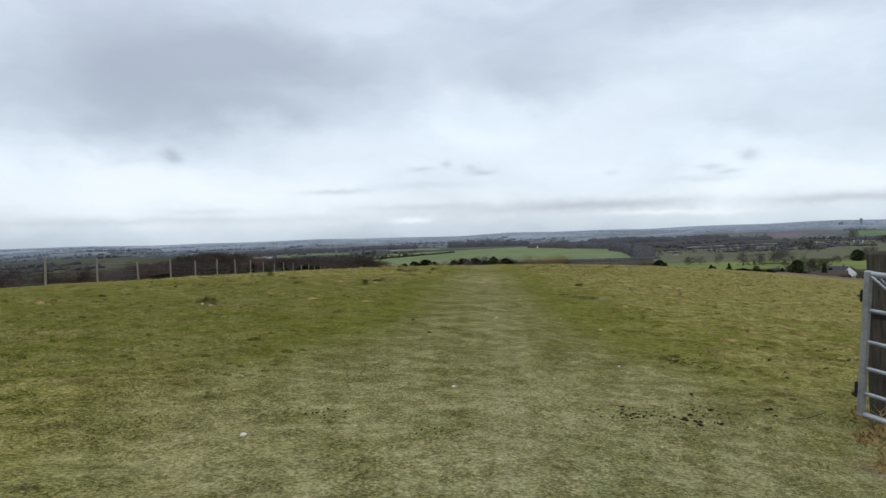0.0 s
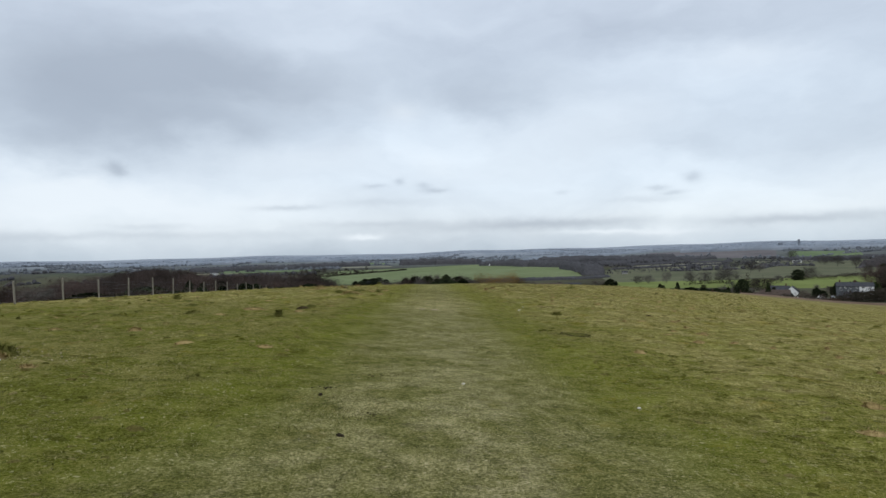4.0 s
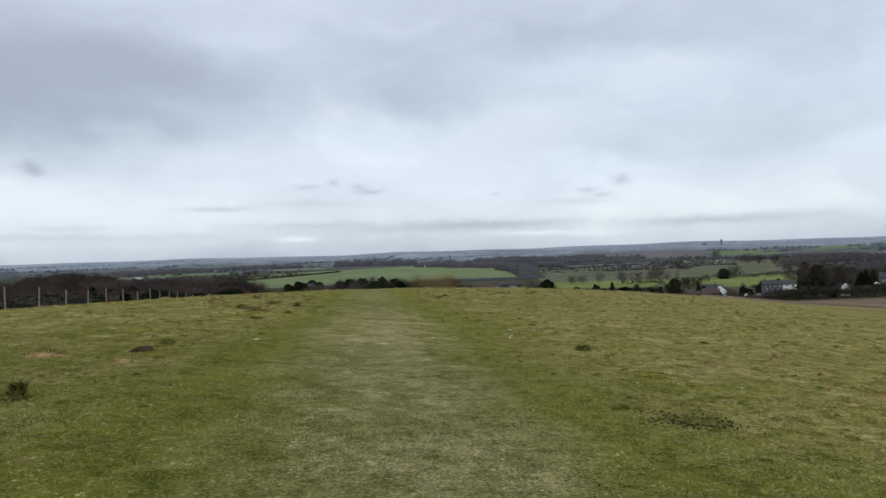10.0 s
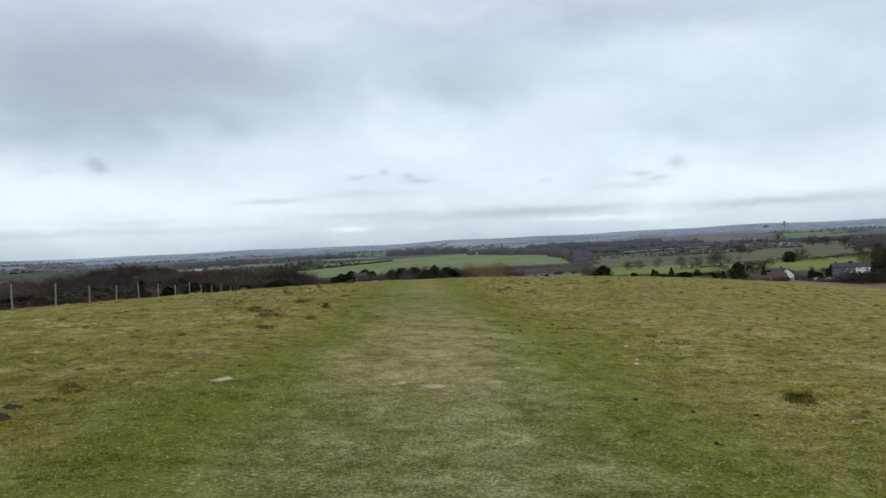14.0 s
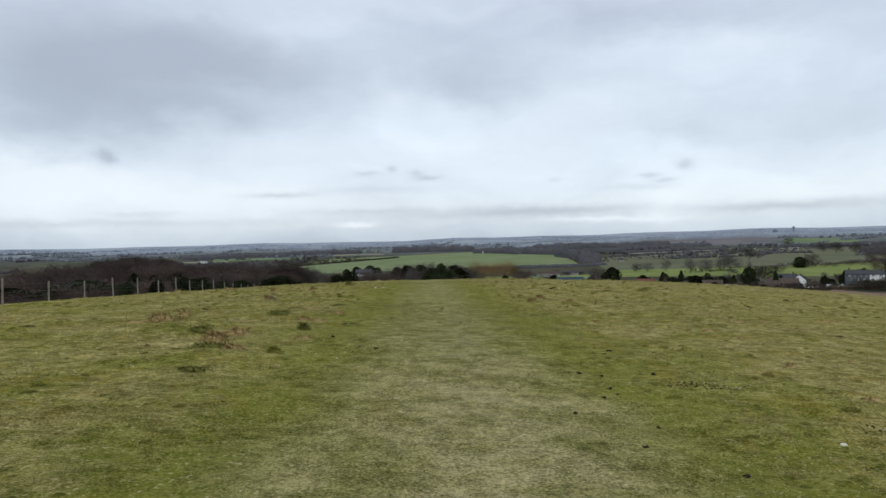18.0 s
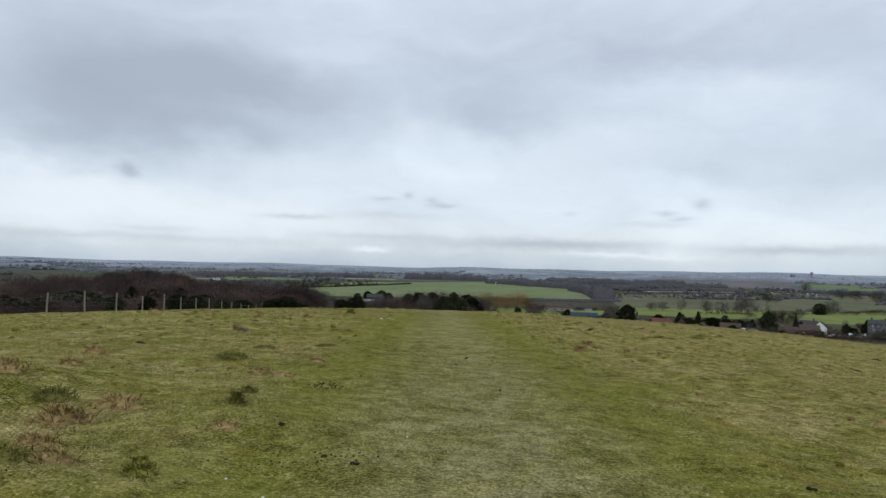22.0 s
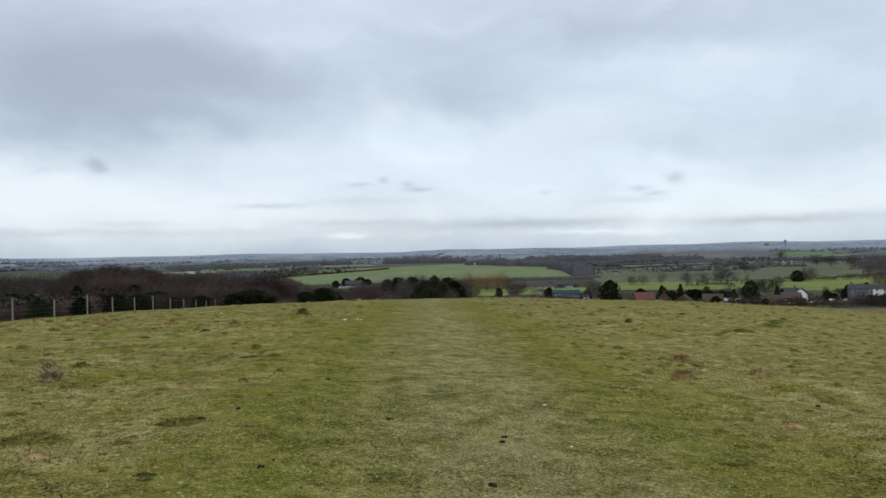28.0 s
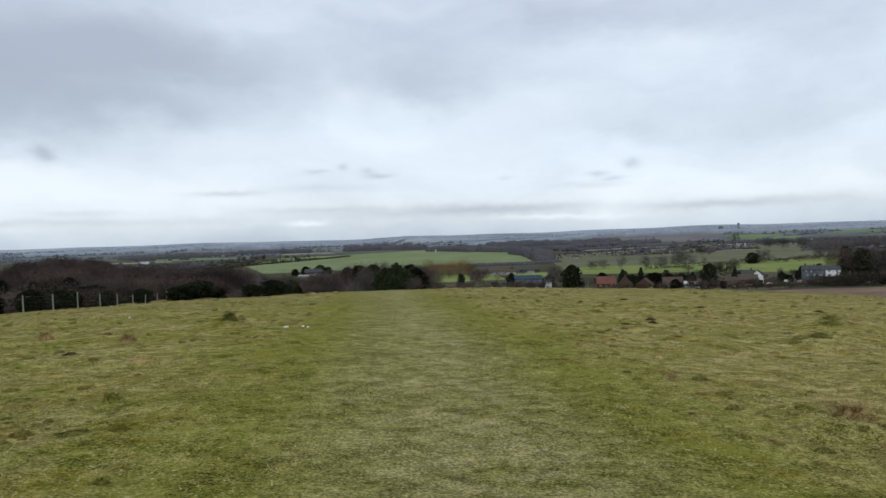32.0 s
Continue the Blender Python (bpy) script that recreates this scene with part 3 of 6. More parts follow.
MOUNDS = [(338.0, 425.0, 15.0, 7.0), (-185.0, 480.0, 75.0, 15.0), (-3.5, 20.9, 1.3, 0.15), (-2.6, 37.8, 1.0, 0.14), (-5.4, 38.3, 1.2, 0.20), (-3.6, 35.2, 0.8, 0.12), (3.9, 26.8, 0.5, 0.08), (-7.0, 25.4, 1.3, 0.08),
          (-4.3, 61.4, 0.6, 0.16), (8.4, 57.2, 0.9, 0.12), (11.8, 61.6, 1.0, 0.14), (-1.2, 14.6, 0.8, -0.05), (4.0, 50.2, 0.7, 0.07),
          (27.0, 80.0, 16.0, 0.30), (-8.0, 86.0, 7.0, -0.06), (-14.0, 76.0, 8.0, -0.12), (0.0, 74.0, 6.0, -0.08), (-17.0, 111.0, 10.0, -0.62), (-25.0, 104.0, 8.0, -0.22), (-15.0, 94.0, 8.0, -0.30)]


def height(x, y):
    x, y = np.asarray(x, dtype=float), np.asarray(y, dtype=float)
    a, b = hill(x, y), vale(x, y)
    h = np.maximum(0, 4.0 - np.abs(a - b)) / 4.0
    z = np.maximum(a, b) + h * h
    near = 1 - ease(55, 110, np.hypot(x, y - 30))
    off = 0.35 + 0.65 * ease(0.9, 2.2, np.abs(x))
    z = z + near * off * (0.045 * grid_noise(x / 2.6, y / 2.6, 1) + 0.034 * grid_noise(x / 0.9, y / 0.9, 2) + 0.026 * grid_noise(x / 0.4, y / 0.4, 3))
    for mx, my, mr, mh in MOUNDS:
        z = z + mh * np.exp(-((x - mx) ** 2 + (y - my) ** 2) / (mr * mr))
    return z


def ground_z(x, y):
    return float(height(x, y))


def axis_steps(lo, hi, step, reach, grow):
    mid = list(np.arange(lo, hi + step / 2, step))
    up, s = [hi], step
    while up[-1] < reach:
        s *= grow
        up.append(up[-1] + s)
    down, s = [lo], step
    while down[-1] > -reach:
        s *= grow
        down.append(down[-1] - s)
    return np.array(down[:0:-1] + mid + up[1:])


def build_ground():
    xs, ys = axis_steps(-9, 10, 0.15, 4800, 1.075), axis_steps(1, 62, 0.15, 4800, 1.075)
    gx, gy = np.meshgrid(xs, ys)
    v = np.stack([gx.ravel(), gy.ravel(), height(gx, gy).ravel()], -1)
    nx, ny = len(xs), len(ys)
    i = np.arange(nx * ny).reshape(ny, nx)
    q = np.stack([i[:-1, :-1], i[:-1, 1:], i[1:, 1:], i[1:, :-1]], -1).reshape(-1, 4)
    me = bpy.data.meshes.new("ground")
    me.vertices.add(len(v))
    me.vertices.foreach_set("co", v.astype(np.float32).ravel())
    me.loops.add(q.size)
    me.loops.foreach_set("vertex_index", q.astype(np.int32).ravel())
    me.polygons.add(len(q))
    me.polygons.foreach_set("loop_start", np.arange(0, q.size, 4, dtype=np.int32))
    me.polygons.foreach_set("use_smooth", np.ones(len(q), dtype=bool))
    me.update(calc_edges=True)
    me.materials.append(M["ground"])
    tagged(new("ground", me), "mossy, close-grazed hilltop turf with a worn track, falling to farmland", "ground", kind="structure")


build_ground()


# ---------------------------------------------------------------- fields of the vale
def field(name, corners, material, label, lift=0.35, n=28):
    """A field draped over the land between four corners, given in turn."""
    a, b, c, d = [np.array(p, dtype=float) for p in corners]
    s, t = np.meshgrid(np.linspace(0, 1, n), np.linspace(0, 1, n))
    s, t = s[..., None], t[..., None]
    p = a * (1 - s) * (1 - t) + b * s * (1 - t) + c * s * t + d * (1 - s) * t
    z = height(p[..., 0], p[..., 1]) + lift
    edge = np.minimum(np.minimum(s, 1 - s), np.minimum(t, 1 - t))[..., 0]
    z = np.where(edge < 1e-6, z - lift - 1.0, z)
    v = np.concatenate([p, z[..., None]], -1).reshape(-1, 3)
    i = np.arange(n * n).reshape(n, n)
    q = np.stack([i[:-1, :-1], i[:-1, 1:], i[1:, 1:], i[1:, :-1]], -1).reshape(-1, 4)
    ob = mesh_part(name, v.tolist(), q.tolist(), material, smooth=True)
    return tagged(ob, label, "field", kind="structure")


field("field_wheat", [(-130, 790), (205, 880), (252, 1170), (-192, 1015)], M["crop"], "bright green winter wheat field behind a belt of trees")
field("field_wheat", [(-190, 985), (258, 1138), (130, 1640), (-215, 1475)], M["crop"], "bright green winter wheat rising to a distant wood", 0.8)
field("field_ley", [(262, 545), (350, 520), (500, 728), (348, 690)], M["ley"], "bright green grass ley behind village gardens", 0.7)
field("field_ley", [(150, 590), (285, 558), (352, 691), (176, 700)], M["ley"], "narrow strip of bright green grass behind village gardens", 0.5)
field("field_pasture", [(172, 680), (505, 725), (775, 1200), (229, 1034)], M["pasture"], "wide dull green grazed pasture dotted with bare trees")
field("field_stubble", [(560, 1225), (745, 1309), (768, 1338), (572, 1258)], M["stubble"], "thin pale strip of stubble in the vale")
field("field_stubble", [(787, 1361), (862, 1336), (885, 1362), (800, 1390)], M["stubble"], "thin pale strip of stubble in the vale")
field("field_pasture", [(505, 1112), (780, 1210), (862, 1325), (560, 1222)], M["pasture"], "dull green pasture above a row of hedgerow trees")
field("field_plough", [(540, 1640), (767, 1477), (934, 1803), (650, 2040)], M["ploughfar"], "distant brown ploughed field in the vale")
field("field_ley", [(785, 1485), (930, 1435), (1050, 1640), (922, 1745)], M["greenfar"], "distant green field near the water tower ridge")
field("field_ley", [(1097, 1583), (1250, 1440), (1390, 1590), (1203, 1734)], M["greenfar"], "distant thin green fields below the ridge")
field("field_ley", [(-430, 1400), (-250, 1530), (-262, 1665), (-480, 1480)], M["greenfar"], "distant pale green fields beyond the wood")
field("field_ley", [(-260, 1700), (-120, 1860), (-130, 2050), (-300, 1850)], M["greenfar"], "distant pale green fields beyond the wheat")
for corners in ([(300, 1010), (470, 1105), (485, 1130), (310, 1035)], [(330, 1120), (530, 1225), (545, 1255), (335, 1150)], [(420, 1290), (640, 1300), (655, 1330), (430, 1325)], [(820, 1180), (1000, 1090), (1020, 1115), (830, 1210)],
                [(700, 1420), (900, 1380), (905, 1410), (705, 1455)], [(-300, 1620), (-90, 1700), (-95, 1750), (-310, 1660)], [(-600, 1300), (-380, 1380), (-390, 1420), (-610, 1340)]):
    field("field_stubble", corners, M["stubble"], "thin pale strip of stubble far down the vale")
field("field_paddock", [(26, 545), (102, 560), (106, 622), (36, 655)], M["ley"], "small green paddock beside a dark thicket")
field("field_paddock", [(104, 580), (140, 580), (152, 636), (112, 630)], M["ley"], "small green paddock behind farm sheds")
field("field_brown", [(32, 78), (150, 84), (430, 372), (176, 396)], M["plough"], "bare brown ploughed field on the hill flank", 0.22, 90)


# ---------------------------------------------------------------- trees
def limb(v, f, a, b, ra, rb, n=4):
    a, b = Vector(a), Vector(b)
    q = (b - a).to_track_quat("Z", "Y")
    i = len(v)
    for p, r in ((a, ra), (b, rb)):
        for k in range(n):
            t = 2 * math.pi * k / n
            v.append(tuple(p + q @ Vector((r * math.cos(t), r * math.sin(t), 0))))
    for k in range(n):
        f.append((i + k, i + (k + 1) % n, i + n + (k + 1) % n, i + n + k))


def twig_sheet(rng, tips, per_tip, length, width, lift=0.25):
    r = np.random.RandomState(rng.randrange(10 ** 6))
    c = np.repeat(np.array([t[0] for t in tips]), per_tip, 0)
    c = c + r.normal(size=c.shape) * length * 0.75
    d = np.repeat(np.array([t[1] for t in tips]), per_tip, 0)
    g = r.normal(size=c.shape) * 0.75 + d * 0.8 + [0, 0, lift]
    g /= np.linalg.norm(g, axis=1)[:, None]
    w = np.cross(g, r.normal(size=c.shape))
    w /= np.linalg.norm(w, axis=1)[:, None] + 1e-9
    ln = length * r.uniform(0.5, 1.25, (len(c), 1))
    wd = width * r.uniform(0.6, 1.3, (len(c), 1))
    return np.stack([c - w * wd, c + w * wd, c + g * ln], 1)


def leaf_cloud(rng, n, shape, size):
    """Leaf clumps through a crown: shape(u) gives radius at height u from 0 to 1."""
    r = np.random.RandomState(rng.randrange(10 ** 6))
    u = r.uniform(0, 1, n)
    a = r.uniform(0, 2 * math.pi, n)
    lobes = 1 + 0.28 * np.sin(a * 3 + u * 9 + r.uniform(0, 6)) + 0.18 * np.sin(a * 5 - u * 17)
    rad = np.array([shape(k) for k in u]) * lobes * np.sqrt(r.uniform(0.25, 1, n))
    c = np.stack([rad * np.cos(a), rad * np.sin(a), u], -1)
    return c, r


def leaf_triangles(c, r, size):
    n = len(c)
    g = r.normal(size=(n, 3))
    g /= np.linalg.norm(g, axis=1)[:, None]
    w = np.cross(g, r.normal(size=(n, 3)))
    w /= np.linalg.norm(w, axis=1)[:, None] + 1e-9
    s = size * r.uniform(0.5, 1.3, (n, 1))
    return np.stack([c - w * s * 0.6, c + w * s * 0.6, c + g * s], 1)


def bare_tree(name, seed, tall, wide, twig, label, twigs=1500, low=0.16, twig_len=0.085, lift=0.35, limbs=16, wood="bark"):
    """A leafless tree: leader, rising limbs to an uneven rounded crown, and a haze of twigs."""
    rng = random.Random(seed)
    v, f, tips = [], [], []
    lean = Vector((rng.gauss(0, 0.03), rng.gauss(0, 0.03), 1))
    r0 = tall * 0.016
    pts = [lean * (tall * t) + Vector((rng.gauss(0, 0.012), rng.gauss(0, 0.012), 0)) * tall for t in (0, 0.2, 0.4, 0.6, 0.78)]
    pts[0] = Vector((0, 0, -0.6))
    for i in range(4):
        limb(v, f, pts[i], pts[i + 1], r0 * (1 - i * 0.24), r0 * (0.76 - i * 0.24) + 0.01, 6)
    for i in range(limbs):
        t = low + (0.86 - low) * (i + rng.random()) / limbs
        a = i * 2.4 + rng.uniform(-0.5, 0.5)
        seg = min(3, int(t * 4))
        p = pts[seg].lerp(pts[seg + 1], min(1.0, t * 4 - seg))
        u = (t - low) / (0.9 - low)
        reach = wide * tall * (0.55 + 0.45 * math.sin(math.pi * min(1, u * 0.75 + 0.2))) * rng.uniform(0.7, 1.15)
        end = p + Vector((math.cos(a) * reach, math.sin(a) * reach, tall * rng.uniform(0.12, 0.26) * (1.2 - 0.5 * u)))
        mid = p.lerp(end, 0.5) + Vector((0, 0, -0.02 * tall))
        r1 = r0 * 0.42 * (1 - 0.5 * t)
        limb(v, f, p, mid, r1, r1 * 0.7, 4)
        limb(v, f, mid, end, r1 * 0.7, r1 * 0.3, 4)
        for k in range(7):
            q = mid.lerp(end, rng.uniform(-0.3, 1.0))
            d = Vector((math.cos(a + rng.gauss(0, 0.8)), math.sin(a + rng.gauss(0, 0.8)), rng.uniform(0.1, 1.1))).normalized()
            e = q + d * tall * rng.uniform(0.07, 0.15)
            limb(v, f, q, e, r1 * 0.35, r1 * 0.12, 3)
            tips += [(tuple(e), tuple(d), 1), (tuple(q.lerp(e, 0.55)), tuple(d), 1)]
    for _ in range(170):
        d = Vector((rng.gauss(0, 1), rng.gauss(0, 1), rng.gauss(0, 1))).normalized() * rng.random() ** 0.45
        q = Vector((d.x * wide * tall * 0.95, d.y * wide * tall * 0.95, tall * (0.5 + 0.5 * low) + d.z * tall * 0.42 * (1 - low)))
        tips.append((tuple(q), tuple((q - Vector((0, 0, tall * 0.3))).normalized()), 1))
    tree = new(name)
    mesh_part("trunk", v, f, M[wood], tree)
    fast_mesh("crown", twig_sheet(rng, tips, max(2, twigs // len(tips)), tall * twig_len, tall * 0.0021, lift), 3, M[twig], tree)
    return tagged(tree, label, "tree")


def leafy_tree(name, seed, tall, wide, n, mat, label, shape, size=0.45, stem=0.12):
    rng = random.Random(seed)
    tree = new(name)
    v, f = [], []
    limb(v, f, (0, 0, -0.6), (0, 0, tall * 0.55), tall * 0.028, tall * 0.014, 7)
    for k in range(9):
        z, a = tall * rng.uniform(0.18, 0.6), rng.uniform(0, 6.28)
        limb(v, f, (0, 0, z), (math.cos(a) * wide * 0.5, math.sin(a) * wide * 0.5, z + tall * 0.13), tall * 0.01, tall * 0.003, 4)
    mesh_part("trunk", v, f, M["bark"], tree)
    c, r = leaf_cloud(rng, n, shape, size)
    c = c * [wide, wide, tall * (1 - stem)] + [0, 0, tall * stem]
    fast_mesh("crown", leaf_triangles(c, r, size), 3, M[mat], tree)
    return tagged(tree, label, "tree")


def dome(u):
    return max(0.05, math.sqrt(max(0, 1 - (u * 1.9 - 0.85) ** 2 / 1.1)))


def spire(u):
    return max(0.03, (1 - u) ** 0.8 * 0.95 + 0.05)


def column(u):
    return max(0.06, 0.85 * math.sqrt(max(0, 1 - ((u - 0.52) / 0.5) ** 2)) + 0.06)


KINDS = {
    "oak": [bare_tree("bare_oak", 11 + i, 11, 0.36, "twig", "spreading leafless tree with dark grey-brown twigs in winter", 7000, 0.16, 0.06, 0.2) for i in range(4)],
    "red": [bare_tree("bare_thorn", 31 + i, 8, 0.46, "twig_red", "dense leafless thorn tree with reddish-brown twigs", 9500, 0.06, 0.065, 0.15) for i in range(4)],
    "grey": [bare_tree("bare_ash", 51 + i, 13, 0.25, "twig_grey", "tall leafless ash tree with pale grey twigs", 5500, 0.2, 0.06, 0.4) for i in range(3)],
    "black": [bare_tree("bare_blackthorn", 171 + i, 8, 0.48, "twig", "dense leafless blackthorn with dark twigs", 9500, 0.05, 0.065, 0.15) for i in range(3)],
    "willow": [bare_tree("willow", 71 + i, 9, 0.42, "willow", "leafless willow with ochre-orange twigs", 4200, 0.05, 0.14, 0.5) for i in range(2)],
    "field": [bare_tree("bare_field_tree", 141 + i, 11, 0.36, "twig_grey", "rounded leafless field tree with soft grey twigs", 7000, 0.14, 0.06, 0.2, wood="twig_grey") for i in range(3)],
    "dark": [leafy_tree("dark_conifer", 91 + i, 10, 3.4, 3200, "evergreen", "dark evergreen conifer with a dense uneven crown", spire, 0.5) for i in range(3)],
    "holly": [leafy_tree("holly_tree", 101 + i, 7, 3.0, 2800, "evergreen", "dark green holly with a dense rounded crown", dome, 0.42, 0.05) for i in range(3)],
    "ivy": [leafy_tree("ivy_clad_tree", 111 + i, 12, 2.6, 2400, "ivy", "leafless tree clad in dull green ivy", column, 0.45) for i in range(2)],
    "scrub": [bare_tree("scrub_bush", 121 + i, 4.0, 0.6, "twig_red", "low tangled leafless scrub with red-brown stems", 2200, 0.02, 0.16, 0.3) for i in range(4)],
}
STOCK = [t for ts in KINDS.values() for t in ts]
for t in STOCK:
    t.matrix_basis = pose(0, 0, -400)

tree_rng = random.Random(5)


def plant(kind, x, y, tall=None, group="", sink=0.15, wide=1.0, label=""):
    """Stand one tree of a kind at x, y; the first of each stock tree is used itself."""
    src = tree_rng.choice(KINDS[kind])
    base = {"oak": 11, "red": 8, "grey": 13, "willow": 9, "dark": 10, "holly": 7, "ivy": 12, "scrub": 4, "field": 11, "black": 8}[kind]
    s = (tall or base * tree_rng.uniform(0.85, 1.15)) / base
    m = pose(x, y, ground_z(x, y) - sink, 0, 0, tree_rng.uniform(0, 360))
    ob = copy_thing(src, m)
    ob.matrix_basis = m @ Matrix.Diagonal((s * wide, s * wide, s, 1))
    return tagged(ob, label, group=group)


# the wood beyond the fence on the left
def wood_tree(az, d, el, kinds, group, wide=1.2, low=3.0, high=16.0):
    """A tree whose top just reaches the height el over the brow, as seen along the walk."""
    a = radians(az)
    x, y = d * math.sin(a), 22 + d * math.cos(a)
    tall = max(low, min(high, 1.2 + d * math.tan(radians(el)) - ground_z(x, y)))
    plant(tree_rng.choice(kinds), x, y, tall, group, wide=wide * max(0.75, min(1.6, 8.5 / tall)))


for _ in range(250):
    az = tree_rng.choice((tree_rng.uniform(-58, -12), tree_rng.uniform(-26, -9)))
    d = tree_rng.uniform(105, 250)
    crest = -1.0 if az < -24 else -1.0 - (az + 24) * 0.10
    wood_tree(az, d, crest + tree_rng.choice((0.15, -0.2, -0.5, -1.0, -1.6)) + tree_rng.uniform(-0.25, 0.1), ("red", "red", "red", "oak", "oak", "grey"), "trees of the wood beyond the fence", 1.15)
for _ in range(90):
    az = tree_rng.uniform(-50, -15)
    wood_tree(az, tree_rng.uniform(86, 125), -2.7 + tree_rng.uniform(-0.9, 0.5), ("scrub", "scrub", "red", "red", "red", "oak", "holly"), "scrub along the fence", 1.5, 2.2, 7.0)
for az, d, el in ((-17.5, 105, -2.8), (-20.5, 100, -2.6), (-24, 98, -2.9), (-28, 95, -2.8)):
    wood_tree(az, d, el, ("holly", "dark"), "evergreens along the fence", 1.1, 2.5, 9.0)

# thicket and evergreens behind the brow, straight ahead: place, kind, height, breadth
for x, y, kind, tall, wide in (
                (-40, 136, "holly", 4.6, 0.72), (-42, 131, "holly", 4.3, 0.65), (-36, 146, "dark", 4.7, 0.53), (-25, 243, "holly", 10.0, 0.66), (-26, 232, "holly", 9.0, 0.53),
        (-42, 124, "holly", 4.5, 0.46), (9, 374, "dark", 19.0, 0.27), (-2, 374, "oak", 19.0, 0.50), (-7, 374, "oak", 19.0, 0.44), (-14, 374, "oak", 19.0, 0.45),
        (4, 384, "oak", 19.0, 0.47), (15, 374, "oak", 19.0, 0.64), (20, 373, "oak", 18.2, 0.61), (4, 284, "holly", 9.0, 0.42), (11, 294, "holly", 10.3, 0.42),
        (1, 294, "red", 11.9, 0.60), (-19, 384, "oak", 19.0, 0.43), (-25, 373, "red", 19.0, 0.36), (-30, 363, "red", 19.0, 0.41), (-15, 284, "red", 13.3, 0.60),
        (-9, 284, "red", 12.8, 0.62), (-4, 289, "red", 12.8, 0.58), (-19, 263, "red", 11.4, 0.64), (-26, 273, "red", 12.6, 0.61), (-11, 244, "scrub", 9.0, 0.55),
        (-5, 244, "scrub", 8.2, 0.59), (-15, 234, "scrub", 8.2, 0.57), (14, 284, "red", 9.0, 0.75), (-49, 300, "grey", 18.3, 0.43), (-46, 300, "grey", 17.8, 0.44),
        (-42, 291, "red", 16.1, 0.39), (-38, 291, "red", 15.9, 0.39), (-36, 241, "grey", 11.3, 0.67), (-38, 230, "red", 10.4, 0.55), (-32, 242, "red", 10.7, 0.62),
        (-33, 282, "red", 14.3, 0.48), (-51, 289, "oak", 16.9, 0.35), (-60, 318, "oak", 19.0, 0.41)):
    plant(kind, x, y, tall, "trees behind the brow", wide=wide)
TOPS = ((-36, -0.9), (-27, -0.95), (-22, -1.0), (-20, -1.05), (-16, -1.3), (-12.9, -1.55), (-11.8, -1.7), (-11.1, -2.25), (-7.6, -2.45), (-4.9, -2.4), (-3, -2.05), (-1.2, -1.88), (1.7, -1.85), (3.4, -2.1), (4.0, -2.8), (5, -3.6))


def thicket(count, az0, az1, d0, d1, kinds, group, broad, steps=(0.08, -0.2, -0.5, -0.9, -1.4)):
    """Bare trees in a belt seen from the brow, their tops on one rolling line."""
    for _ in range(count):
        az, d = tree_rng.uniform(az0, az1), tree_rng.uniform(d0, d1)
        crest = float(np.interp(az, [p[0] for p in TOPS], [p[1] for p in TOPS])) + tree_rng.choice(steps) + 0.10 * math.sin(az * 2.3) + 0.08 * math.sin(az * 5.1 + 1)
        x, y = d * math.sin(radians(az)), 44 + d * math.cos(radians(az))
        tall = max(3, min(24, 0.7 + d * math.tan(radians(crest)) - ground_z(x, y)))
        plant(tree_rng.choice(kinds), x, y, tall, group, wide=max(0.6, min(1.7, broad / tall)))


thicket(200, -13, 4.0, 185, 330, ("red", "oak", "oak", "red", "grey", "field"), "thicket behind the brow", 9.5)
thicket(170, -34, -11.4, 125, 230, ("black", "oak", "red", "black"), "trees of the wood beyond the fence", 11.5, (0.1, 0.0, -0.15, -0.4, -0.9))

for az, d, el, wide in ((-14.2, 108, -2.75, 0.8), (-13.0, 104, -3.3, 0.9),
                        (-18.7, 74, -3.0, 0.9), (-23.6, 61, -2.8, 0.9), (-25.9, 59, -2.9, 0.8), (-28.5, 57, -2.7, 0.8), (-21.3, 66, -3.0, 0.9), (-31.5, 55, -2.8, 0.9), (-7.3, 150, -3.45, 0.6), (-6.7, 152, -3.5, 0.6),
                        (1.2, 200, -2.5, 0.95), (2.1, 196, -2.75, 1.0), (3.0, 202, -2.85, 1.0), (0.4, 190, -3.2, 1.1)):
    x, y = d * math.sin(radians(az)), 44 + d * math.cos(radians(az))
    tall = max(1.6, min(12, 0.7 + d * math.tan(radians(el)) - ground_z(x, y)))
    plant("holly", x, y, tall, "evergreens behind the brow", wide=wide * max(0.5, min(1.2, 4.5 / tall)))

# a rounded wood on a knoll farther down the valley side
for _ in range(85):
    az, d = tree_rng.uniform(-26.0, -20.0), tree_rng.uniform(430, 540)
    el = -0.48 - 0.55 * ((az + 22.4) / 2.2) ** 2 * (1.0 if az > -22.4 else 0.35) + tree_rng.choice((0.05, -0.1, -0.3, -0.6)) + 0.06 * math.sin(az * 7)
    x, y = d * math.sin(radians(az)), 28 + d * math.cos(radians(az))
    tall = 1.2 + d * math.tan(radians(el)) - ground_z(x, y)
    if tall > 5:
        plant(tree_rng.choice(("black", "black", "oak")), x, y, min(22, tall), "rounded wood beyond the fence", wide=max(0.7, min(1.6, 15 / tall)))

